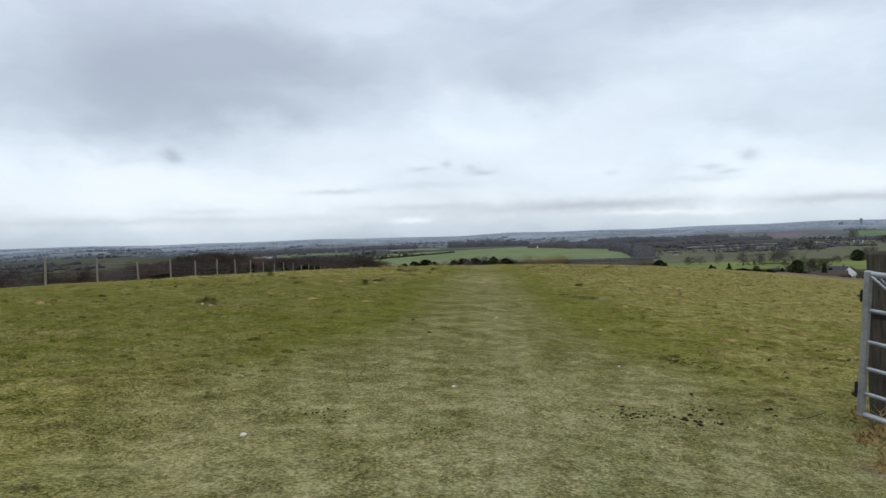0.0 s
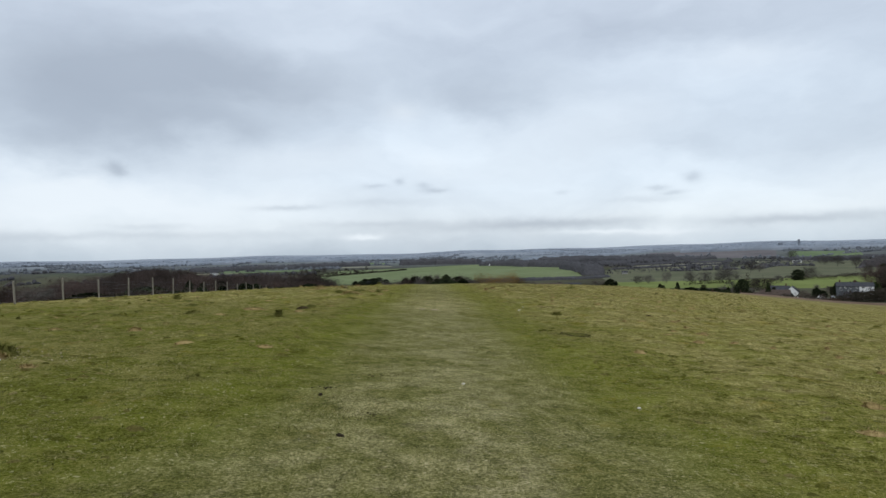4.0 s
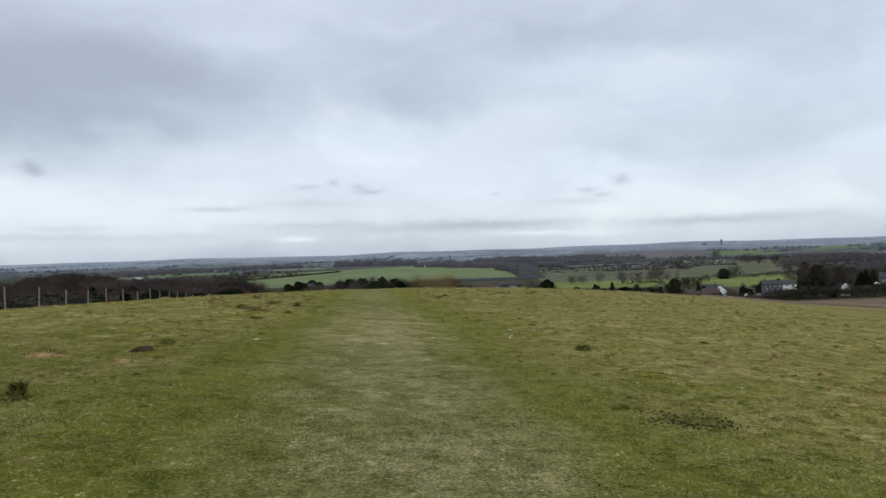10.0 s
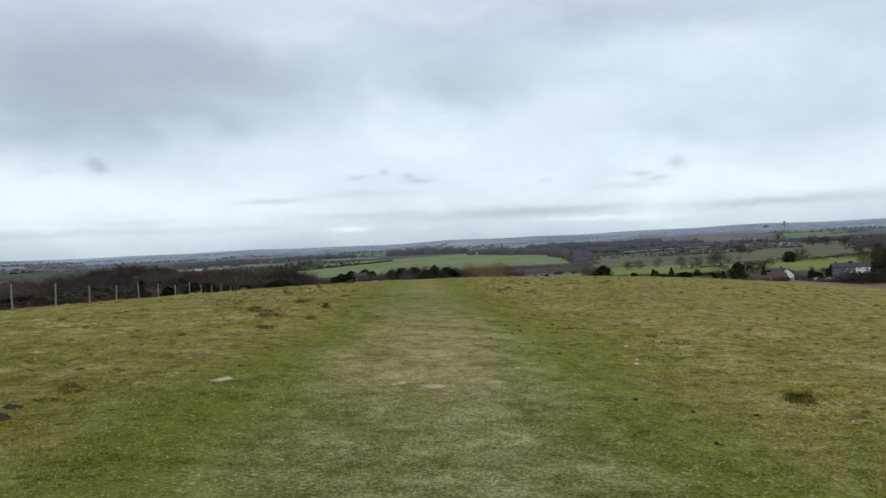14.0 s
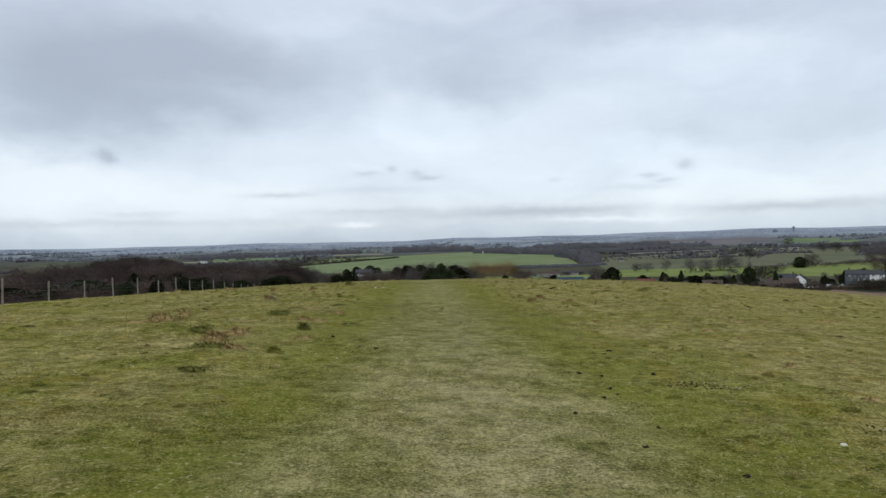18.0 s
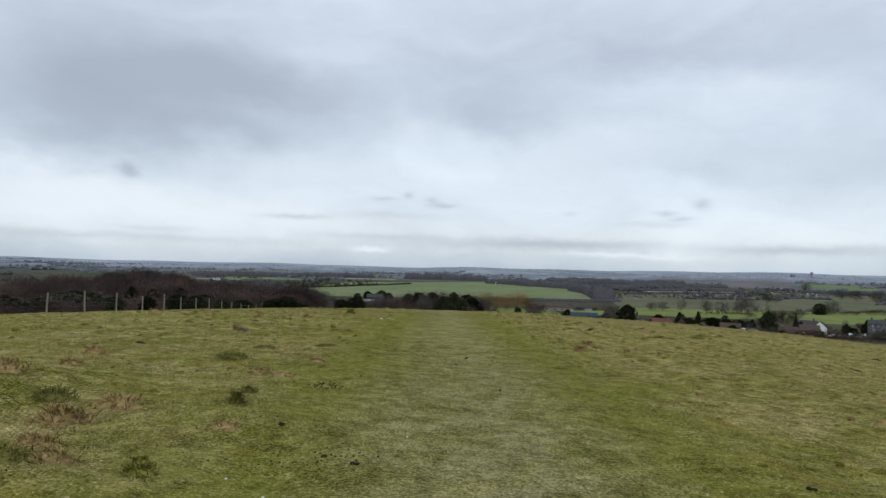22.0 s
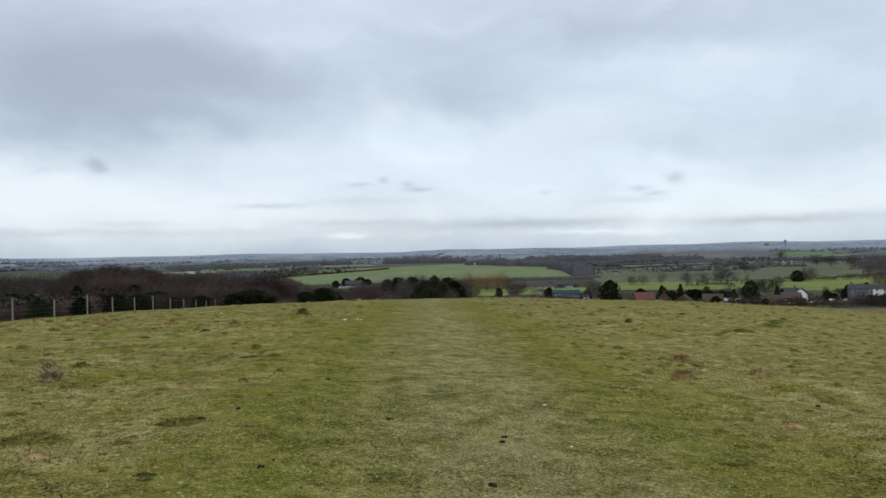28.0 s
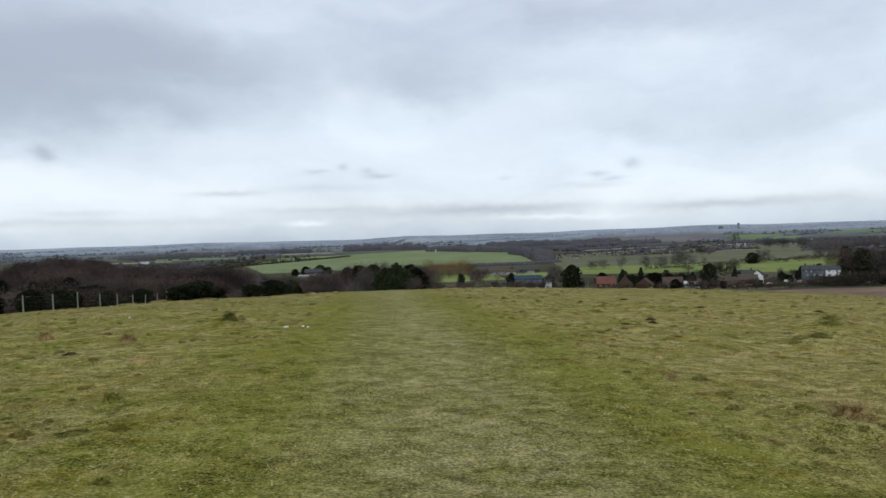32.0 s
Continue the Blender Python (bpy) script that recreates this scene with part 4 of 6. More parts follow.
# a dark clump of evergreens where the fence goes over the brow
for az, d, el, wide in ((-15.6, 78, -3.15, 1.6), (-15.0, 80, -2.95, 1.7), (-14.7, 86, -2.9, 1.6), (-14.2, 92, -2.75, 1.6), (-13.7, 98, -2.8, 1.6), (-13.2, 104, -2.75, 1.2), (-14.4, 83, -3.3, 1.7), (-18.3, 84, -3.25, 1.2), (-23.5, 58, -2.9, 1.0), (-25.4, 55, -3.0, 1.0),
                        (1.5, 190, -2.05, 1.0), (0.4, 186, -2.75, 1.3), (3.2, 188, -2.5, 1.4), (2.3, 184, -2.7, 1.4), (1.2, 178, -3.05, 1.5), (2.9, 180, -3.0, 1.5)):
    x, y = d * math.sin(radians(az)), 42 + d * math.cos(radians(az))
    tall = max(1.6, min(12, 1.0 + d * math.tan(radians(el)) - ground_z(x, y)))
    plant("holly" if az < -1 else tree_rng.choice(("holly", "holly", "oak")), x, y, tall, "evergreens behind the brow", wide=wide * max(0.5, min(1.3, 4.5 / tall)))

for az, d, el in ((-4.0, 215, -2.3), (-2.4, 220, -2.2), (-1.5, 212, -2.05), (-0.4, 216, -2.0), (2.6, 220, -2.1), (3.4, 214, -2.3), (4.1, 222, -2.35), (-3.2, 208, -2.5), (0.6, 210, -2.3)):
    x, y = d * math.sin(radians(az)), 34 + d * math.cos(radians(az))
    plant(tree_rng.choice(("oak", "black", "ivy")), x, y, max(4, min(20, 1.0 + d * math.tan(radians(el)) - ground_z(x, y))), "trees behind the brow", wide=1.0)
plant("holly", -6.7, 84.5, 0.95, "evergreens behind the brow", sink=0.05, wide=1.6, label="low dark evergreen bush growing on the brow")
plant("holly", -8.0, 85.5, 0.75, "evergreens behind the brow", sink=0.05, wide=1.8, label="low dark evergreen bush growing on the brow")

# bare trees and ivy beside the stone house
for _ in range(26):
    x = tree_rng.uniform(306, 420)
    y = 452 + tree_rng.uniform(-6, 30)
    plant(tree_rng.choice(("oak", "red", "oak", "ivy", "grey")), x, y, (22 - 5 * (x - 306) / 114) * tree_rng.uniform(0.65, 1.0), "trees about the village", wide=tree_rng.uniform(0.9, 1.3))
for x, y, tall in ((331, 436, 10.5), (336, 438, 11.5), (343, 440, 12.5), (327, 434, 8)):
    plant("dark", x, y, tall, "evergreens beside the stone house", wide=0.8)

# trees about the village and the sheds
for x, y, kind, tall, wide in (
        (138, 451, "holly", 9.2, 0.91), (148, 442, "dark", 11.3, 1.07), (159, 441, "dark", 12.0, 0.74), (155, 445, "holly", 7.9, 1.06), (168, 442, "holly", 8.6, 1.66),
        (176, 441, "holly", 8.0, 1.26), (183, 439, "holly", 7.8, 1.41), (188, 437, "holly", 7.1, 1.32), (194, 425, "holly", 13.8, 0.72), (212, 429, "dark", 11.4, 0.60),
        (227, 467, "oak", 14.5, 1.51), (231, 487, "grey", 12.3, 1.23), (250, 442, "holly", 6.0, 1.06), (253, 440, "holly", 4.6, 1.38), (250, 465, "oak", 4.6, 2.77),
        (273, 463, "oak", 7.2, 1.65), (280, 464, "oak", 5.4, 1.85), (285, 436, "holly", 9.3, 0.81), (293, 437, "dark", 6.2, 0.82), (303, 441, "ivy", 19.0, 1.55),
        (311, 442, "grey", 18.8, 1.15), (318, 442, "oak", 19.0, 1.01), (108, 413, "holly", 16.0, 0.80), (112, 459, "oak", 15.7, 0.97), (86, 475, "holly", 9.5, 0.72),
        (108, 481, "scrub", 6.6, 0.59), (118, 426, "scrub", 8.8, 0.44), (129, 444, "scrub", 8.9, 0.52), (191, 429, "scrub", 6.7, 0.63), (225, 433, "scrub", 4.6, 1.20),
        (78, 538, "oak", 11.7, 1.28), (70, 529, "red", 10.7, 0.99), (92, 556, "scrub", 5.3, 1.44), (58, 510, "holly", 8.3, 0.66), (128, 630, "oak", 4.3, 2.77),
        (135, 639, "oak", 4.7, 2.32), (142, 637, "oak", 3.5, 2.77), (126, 671, "oak", 4.7, 1.89), (43, 602, "willow", 16.4, 0.77), (51, 602, "willow", 15.2, 0.77),
        (60, 611, "willow", 14.1, 0.77), (69, 605, "willow", 16.9, 0.99), (78, 609, "willow", 12.7, 0.86), (80, 578, "oak", 9.1, 1.41)):
    plant(kind, x, y, tall, "trees about the village", wide=wide)
for _ in range(44):
    x = tree_rng.uniform(118, 292)
    y = 400 + 16 * ease(118, 200, x) - 6 * ease(215, 260, x) + tree_rng.uniform(-6, 8)
    plant(tree_rng.choice(("scrub", "scrub", "red", "holly", "oak", "field")), x, y, tree_rng.choice((3.6, 4.4, 5.2, 6.0, 7.0)), "garden shrubs behind the village", wide=tree_rng.uniform(0.65, 1.1))
for _ in range(30):
    plant(tree_rng.choice(("red", "field", "oak", "scrub")), tree_rng.uniform(34, 104), tree_rng.uniform(436, 462), tree_rng.uniform(4.5, 7.5), "brown thicket by the farm sheds", wide=tree_rng.uniform(0.9, 1.4))
for _ in range(16):
    plant(tree_rng.choice(("red", "field", "red", "oak")), tree_rng.uniform(122, 292), tree_rng.uniform(404, 414), tree_rng.uniform(4.5, 6.8), "garden shrubs behind the village", wide=tree_rng.uniform(0.9, 1.4))
for _ in range(26):
    x = tree_rng.uniform(125, 300)
    plant(tree_rng.choice(("oak", "red", "dark", "ivy", "grey")), x, 446 + tree_rng.uniform(-4, 22), tree_rng.uniform(6, 10), "trees about the village", wide=tree_rng.uniform(0.8, 1.3))
for x, y, kind, tall in ((318, 388, "scrub", 5), (300, 400, "scrub", 5), (285, 402, "holly", 5), (330, 392, "holly", 6), (346, 400, "dark", 9), (358, 404, "dark", 10), (362, 398, "dark", 8), (336, 452, "grey", 14), (350, 470, "grey", 15),
                         (365, 480, "oak", 15), (380, 470, "oak", 15), (345, 500, "oak", 16), (372, 520, "oak", 16), (395, 520, "oak", 16), (410, 500, "oak", 15), (425, 520, "oak", 15), (318, 455, "ivy", 11), (328, 462, "ivy", 10)):
    plant(kind, x, y, tall, "trees about the village")
for x, y, kind, tall, wide in (
        (198, 652, "oak", 7.1, 1.60), (209, 654, "oak", 7.8, 1.48), (223, 644, "oak", 10.2, 0.99), (235, 618, "grey", 11.0, 1.42), (251, 622, "oak", 10.4, 1.56),
        (273, 623, "oak", 13.1, 1.64), (272, 634, "oak", 11.4, 1.36), (258, 585, "oak", 3.6, 2.66), (401, 850, "oak", 11.8, 1.36), (410, 845, "oak", 10.2, 1.40),
        (351, 649, "holly", 8.4, 1.29), (370, 661, "oak", 11.3, 1.39), (362, 654, "scrub", 5.8, 1.20), (376, 652, "scrub", 4.9, 1.25), (386, 652, "scrub", 3.5, 1.77),
        (407, 662, "scrub", 5.2, 1.74), (422, 663, "scrub", 5.2, 2.31), (440, 663, "scrub", 5.1, 2.36), (455, 702, "oak", 10.6, 1.34), (278, 598, "scrub", 9.1, 0.41),
        (309, 604, "oak", 7.0, 1.28), (553, 877, "grey", 15.6, 1.29), (587, 974, "oak", 13.8, 1.58), (598, 1026, "oak", 13.1, 1.91), (726, 1356, "oak", 17.3, 1.20)):
    plant("field" if kind == "oak" else kind, x, y, tall * 1.3, "bare trees in the pasture", wide=wide * 0.9)

for x, y, tall in ((-176, 1010, 9), (-150, 1078, 10), (-141, 1100, 7), (-124, 1145, 10), (-197, 962, 7), (-108, 1190, 6), (-232, 1280, 12), (-222, 1300, 13), (-212, 1290, 12), (-204, 1310, 13), (-240, 1270, 11)):
    plant("oak", x, y, tall, "bare trees along the wheat hedge", wide=1.2)
for x, y, tall in ((-70, 733, 9), (-56, 735, 10), (-48, 730, 8), (-80, 728, 7)):
    plant("holly", x, y, tall, "evergreens round the dark farmhouse", wide=1.2)

for t in STOCK:
    for o in (*t.children_recursive, t):
        bpy.data.objects.remove(o)


# ---------------------------------------------------------------- hedges and far woods
def hedge(name, line, tall, thick, material, label, dense=6.0, size=0.5, kind="stuff", uneven=0.5):
    """A hedge or belt of trees along a line of points: twig clumps with an uneven top."""
    r = np.random.RandomState(len(line) * 17 + int(abs(line[0][0])))
    tris = []
    for (x0, y0), (x1, y1) in zip(line, line[1:]):
        ln = math.hypot(x1 - x0, y1 - y0)
        n = int(ln * dense)
        s = r.uniform(0, 1, n)
        x, y = x0 + (x1 - x0) * s, y0 + (y1 - y0) * s
        k = ln * s / (tall * 0.9)
        top = tall * (1 + uneven * grid_noise(k, k * 0 + 3.3, 4) * 0.8 + uneven * 0.5 * grid_noise(k * 2.7, k * 0 + 1.1, 5))
        x = x + r.normal(size=n) * thick * 0.5
        y = y + r.normal(size=n) * thick * 0.5
        z = height(x, y) + top * np.sqrt(r.uniform(0, 1, n)) * 0.95
        tris.append(leaf_triangles(np.stack([x, y, z], -1), r, size))
    ob = fast_mesh(name, np.concatenate(tris), 3, material)
    return tagged(ob, label, "hedge", kind=kind)


def woodland(line, tall, thick, mat, label, dense, size):
    """A belt of trees seen from afar: rounded crowns in one uneven canopy, with twigs standing out of it."""
    r = np.random.RandomState(int(abs(line[0][0] + line[-1][1])) + 7)
    verts, faces, tris = [], [], []
    across = np.array([-1.0, -0.96, -0.8, -0.5, -0.2, 0.1, 0.4, 0.7, 0.92, 1.0])
    for (x0, y0), (x1, y1) in zip(line, line[1:]):
        ln = math.hypot(x1 - x0, y1 - y0)
        n = max(6, int(ln / max(2.2, tall * 0.22)))
        tx, ty = (x1 - x0) / ln, (y1 - y0) / ln
        s, c = np.meshgrid(np.linspace(-0.02, 1.02, n), across, indexing="ij")
        wob = 1 + 0.35 * grid_noise(s * ln / 60, c * 0 + x0, 6)
        x = x0 + (x1 - x0) * s - ty * c * thick * 0.5 * wob
        y = y0 + (y1 - y0) * s + tx * c * thick * 0.5 * wob
        cell = tall * 0.75
        crown = 0.70 + 0.20 * grid_noise(x / cell, y / cell, 11) + 0.14 * grid_noise(x / cell * 2.3, y / cell * 2.3, 12) + 0.16 * grid_noise(x / 90, y / 90, 13)
        top = np.where(np.abs(c) > 0.97, -0.1, np.where(np.abs(c) > 0.9, 0.55, 1.0)) * crown * tall
        top[0], top[-1] = -1, -1
        z = height(x, y) + top
        i0 = len(verts)
        verts += np.stack([x, y, z], -1).reshape(-1, 3).tolist()
        m = len(across)
        idx = np.arange(n * m).reshape(n, m) + i0
        faces += np.stack([idx[:-1, :-1], idx[:-1, 1:], idx[1:, 1:], idx[1:, :-1]], -1).reshape(-1, 4).tolist()
        k = int(ln * dense * 0.8)
        a, b = r.randint(1, n - 1, k), r.randint(1, m - 1, k)
        p = np.stack([x[a, b], y[a, b], z[a, b]], -1) + r.normal(size=(k, 3)) * [tall * 0.2, tall * 0.2, tall * 0.06]
        tris.append(leaf_triangles(p, r, size * 0.45))
    tri = np.concatenate(tris).reshape(-1, 3)
    j0 = len(verts)
    verts += tri.tolist()
    faces += (np.arange(len(tri)).reshape(-1, 3) + j0).tolist()
    return tagged(mesh_part("woodland", verts, faces, M[mat], smooth=True), label, "woodland", kind="stuff")


hedge("hedge", [(-195, 975), (-120, 1150), (-48, 1340)], 3.4, 2, M["hedge"], "dark clipped field hedge across the green wheat", 14, 0.9, uneven=0.3)
hedge("hedge", [(-232, 1010), (-165, 1190), (-110, 1330)], 6, 3, M["hedge"], "row of small bare trees along the wheat field", 6, 1.2, uneven=1.3)
hedge("hedge", [(250, 402), (262, 400), (300, 398), (326, 397)], 6.3, 6, M["hedge"], "dark tangled hedge below the village", 150, 0.6, uneven=0.35)
hedge("hedge", [(322, 398), (345, 402), (420, 385), (470, 350)], 9.5, 8, M["hedge"], "dark tangled hedge at the top of the brown field", 140, 0.7)
hedge("hedge", [(232, 620), (330, 652), (460, 712), (560, 760)], 3, 3, M["hedge"], "low hedge with gaps along the pasture", 7, 0.9, uneven=1.1)
hedge("hedge", [(112, 400), (150, 409), (185, 407), (215, 402), (262, 400)], 3.4, 6, M["hedge"], "garden hedges and shrubs behind the village", 24, 0.6, uneven=1.0)
hedge("hedge", [(60, 455), (100, 470), (150, 470)], 3.4, 6, M["hedge"], "brown hedge round the farm sheds", 20, 0.7, uneven=1.0)
hedge("hedge", [(235, 915), (330, 950), (450, 1010), (545, 1135), (780, 1225)], 7, 6, M["far_wood"], "dark row of trees along the far side of the pasture", 3.2, 2.0, uneven=0.9)
for pts, tall, thick, dense, size, mat, label in (
        ([(60, 800), (90, 790), (170, 800), (215, 830)], 4.2, 10, 12, 1.2, "far_wood", "belt of bare trees along the foot of the wheat field"),
        ([(215, 900), (235, 1000), (225, 1120)], 16, 26, 10, 2.4, "far_wood", "purplish bare copse at the corner of the wheat field"),
        ([(-80, 1830), (30, 1850), (130, 1800)], 17, 60, 11, 3.5, "far_wood", "long dark wood on the skyline of the wheat field"),
        ([(125, 1430), (190, 1250), (240, 1180)], 13, 40, 9, 2.6, "far_wood", "dark wood behind the green wheat"),
        ([(260, 1200), (380, 1330), (520, 1500), (640, 1540)], 9, 40, 8, 2.4, "far_wood", "broad belt of bare grey woodland across the vale"),
        ([(250, 1400), (420, 1560), (560, 1650)], 15, 80, 8, 3.2, "far_wood", "broad belt of bare grey woodland across the vale"),
        ([(285, 1060), (400, 1110), (500, 1140)], 4, 12, 6, 1.6, "far_wood", "rows of bare trees between fields of the vale"),
        ([(330, 1180), (450, 1230), (560, 1265)], 5, 14, 6, 1.8, "far_wood", "rows of bare trees between fields of the vale"),
        ([(700, 1330), (850, 1330), (1000, 1280)], 9, 24, 6, 2.4, "far_wood", "rows of bare trees between fields of the vale"),
        ([(600, 900), (760, 980), (880, 1000)], 15, 50, 10, 2.6, "near_wood", "dark bare wood at the end of the pasture"),
        ([(500, 640), (620, 720), (760, 800)], 17, 40, 14, 2.2, "near_wood", "dark bare wood beside the village"),
        ([(470, 560), (560, 600), (700, 640)], 16, 40, 14, 2.2, "near_wood", "dark bare wood beside the village"),
        ([(-520, 1500), (-350, 1600), (-180, 1800)], 12, 50, 6, 3.0, "far_wood", "grey hedgerow trees far down the vale"),
        ([(-900, 1900), (-500, 2100), (-150, 2300)], 14, 90, 5, 4.0, "farther_wood_hazed", "woodland far down the vale, tinted blue-grey for haze"),
        ([(-1300, 2600), (-700, 2900), (0, 3000), (500, 2700)], 7, 160, 4, 4.0, "farther_wood_hazed", "woodland far down the vale, tinted blue-grey for haze"),
        ([(300, 2100), (700, 2200), (1100, 2000)], 9, 70, 5, 4.0, "farther_wood_hazed", "wood along the far slope, tinted for haze"),
        ([(730, 1950), (985, 1800), (1280, 1690)], 13, 50, 5, 3.6, "farther_wood_hazed", "wood along the far slope, tinted for haze"),
        ([(1000, 2600), (1500, 2400), (2000, 2000)], 8, 120, 4, 4.0, "farther_wood_hazed", "wood along the ridge by the tower, tinted for haze"),
        ([(1100, 1350), (1300, 1300), (1500, 1150)], 12, 40, 6, 3.0, "far_wood", "rows of bare trees between fields of the vale")):
    woodland(pts, tall, thick, mat, label, dense, size)


def hedgerows(count, near, far, az0, az1, tall, mat, seed, label):
    """Thin hedgerows and lines of trees across the vale, some with pale verges between."""
    r = random.Random(seed)
    v, f = [], []
    for _ in range(count):
        d, az = near + (far - near) * r.random() ** 1.4, radians(r.uniform(az0, az1))
        cx, cy = d * math.sin(az), d * math.cos(az)
        along = -az + r.gauss(0, 0.35) if r.random() < 0.75 else -az + r.uniform(0.7, 1.5)
        ln = r.uniform(60, 240) * d / 1500
        n = max(8, int(ln / (tall * 0.8)))
        broken = r.random() < 0.4
        for i in range(n):
            if broken and r.random() < 0.35:
                continue
            s_ = (i + r.uniform(-0.3, 0.3)) / n - 0.5
            x, y = cx + math.cos(along) * ln * s_ + r.gauss(0, 2), cy + math.sin(along) * ln * s_ + r.gauss(0, 2)
            if -215 < x < 265 and 890 < y < 1780 and x < 190 + (y - 900) * 0.2:
                continue
            z, h, w = ground_z(x, y) - 0.5, tall * r.choice((0.45, 0.6, 0.8, 1.0, 1.5)) * r.uniform(0.8, 1.2), tall * r.uniform(0.5, 1.0)
            j = len(v)
            ring = 7
            for lift, q in ((0.0, 0.8), (0.45, 1.0), (0.8, 0.7)):
                for k in range(ring):
                    a = 2 * math.pi * k / ring
                    g = w * q * r.uniform(0.75, 1.25)
                    v.append((x + g * math.cos(a), y + g * math.sin(a), z + h * (lift + r.uniform(-0.06, 0.06))))
            v.append((x, y, z + h))
            for t_ in (0, 1):
                for k in range(ring):
                    k2 = (k + 1) % ring
                    f.append((j + t_ * ring + k, j + t_ * ring + k2, j + (t_ + 1) * ring + k2, j + (t_ + 1) * ring + k))
            for k in range(ring):
                f.append((j + 2 * ring + k, j + 2 * ring + (k + 1) % ring, j + 3 * ring))
    return tagged(mesh_part("hedgerow_trees", v, f, M[mat]), label, "hedgerow", kind="stuff")


hedgerows(70, 980, 1700, -40, 46, 5.0, "far_wood", 41, "dark hedgerow trees between the fields of the vale")
# these two farther bands carry haze in their material colour
hedgerows(110, 1600, 2500, -42, 46, 4.6, "mid_wood_hazed", 42, "hedgerow trees on the slopes beyond the vale, greyed for haze")
hedgerows(110, 2300, 3300, -42, 46, 3.4, "farther_wood_hazed", 43, "hedgerow trees under the skyline, tinted for haze")
hedge("undergrowth", [(-74, 75), (-66, 84), (-58, 96), (-50, 107), (-44, 118), (-38, 130), (-33, 142), (-29, 152)], 2.6, 7, M["undergrowth"], "dark tangled undergrowth along the edge of the wood", 240, 0.24, uneven=0.5)


# ---------------------------------------------------------------- the village and farms
def house(name, x, y, rz, wide, deep, eaves, ridge, wall, roof, label, windows=(), chimneys=(), gable_window=False, door=None, rise=0.0):
    """A gabled house: long side faces local -y, ridge along local x."""
    ob = empty(name, x, y, ground_z(x, y) - (0.8 if y < 470 else 0.0) + rise, rz)
    base = -0.4 - rise
    w, d = wide / 2, deep / 2
    bm = bmesh.new()
    pts = [(-d, base), (d, base), (d, eaves), (0, ridge), (-d, eaves)]
    lo = [bm.verts.new((-w, p, z)) for p, z in pts]
    hi = [bm.verts.new((w, p, z)) for p, z in pts]
    bm.faces.new(lo[::-1])
    bm.faces.new(hi)
    for i in range(5):
        j = (i + 1) % 5
        bm.faces.new((lo[i], lo[j], hi[j], hi[i]))
    bmesh.ops.recalc_face_normals(bm, faces=bm.faces)
    part("wall", bm, M[wall], ob)
    bm = bmesh.new()
    o, t = 0.45, 0.22
    slope = (ridge - eaves) / d
    prof = [(-d - o, eaves - slope * o), (0, ridge), (d + o, eaves - slope * o), (d + o, eaves - slope * o + t), (0, ridge + t * 1.3), (-d - o, eaves - slope * o + t)]
    prof = [(p, z + 0.03) for p, z in prof]
    lo = [bm.verts.new((-w - 0.3, p, z)) for p, z in prof]
    hi = [bm.verts.new((w + 0.3, p, z)) for p, z in prof]
    for a, b in ((0, 1), (1, 2), (2, 3), (3, 4), (4, 5), (5, 0)):
        bm.faces.new((lo[a], lo[b], hi[b], hi[a]))
    for s in (lo, hi):
        bm.faces.new((s[0], s[1], s[4], s[5]))
        bm.faces.new((s[1], s[2], s[3], s[4]))
    bmesh.ops.recalc_face_normals(bm, faces=bm.faces)
    roof_ob = part("roof", bm, M[roof], ob)
    for cx, cw in chimneys:
        bm = box(bmesh.new(), cx - cw, -0.45, ridge - 0.6, cx + cw, 0.45, ridge + 1.3, 0.05)
        bm = box(bm, cx - cw - 0.08, -0.53, ridge + 1.3, cx + cw + 0.08, 0.53, ridge + 1.45)
        tube(bm, (cx, 0, ridge + 1.45), (cx, 0, ridge + 1.8), 0.16, 0.13)
        part("chimney", bm, M["brick"], roof_ob)
    for wx, wz, ww, wh in windows:
        win = part("window", box(bmesh.new(), wx - ww / 2, -d - 0.07, wz, wx + ww / 2, -d - 0.01, wz + wh, 0.02), M["render_white"], ob, "white window frame")
        n = 2 if ww > 1.0 else 1
        for i in range(n):
            g = ww / n
            part("pane", box(bmesh.new(), wx - ww / 2 + g * i + 0.07, -d - 0.10, wz + 0.07, wx - ww / 2 + g * (i + 1) - 0.07, -d - 0.075, wz + wh - 0.07), M["glass"], win)
    if gable_window:
        for s in (-1, 1):
            win = part("window", box(bmesh.new(), s * (w + 0.03) - 0.03, -0.7, eaves * 0.55, s * (w + 0.03) + 0.03, 0.7, eaves * 0.55 + 1.2, 0.01), M["render_white"], ob, "white window frame")
            part("pane", box(bmesh.new(), s * (w + 0.08) - 0.012, -0.6, eaves * 0.55 + 0.1, s * (w + 0.08) + 0.012, 0.6, eaves * 0.55 + 1.1), M["glass"], win)
    if door is not None:
        part("door", box(bmesh.new(), door - 0.5, -d - 0.06, 0, door + 0.5, -d - 0.01, 2.05, 0.02), M["gatepost"], ob)
    return tagged(ob, label, "house")


def row(n, wide, z, ww=1.2, wh=1.1):
    return [(-wide / 2 + wide * (i + 0.5) / n, z, ww, wh) for i in range(n)]


house("white_house", 231, 453, -28, 13, 8, 5.0, 8.2, "render_white", "slate", "white rendered house with a grey slate roof and gable", row(4, 13, 2.9), [(4.5, 0.4)], True, 0.5)
house("white_house_wing", 237.5, 448, 58, 9, 7, 4.8, 8.2, "render_white", "slate", "white rendered wing with a steep gable end", row(2, 8, 2.8), (), True)
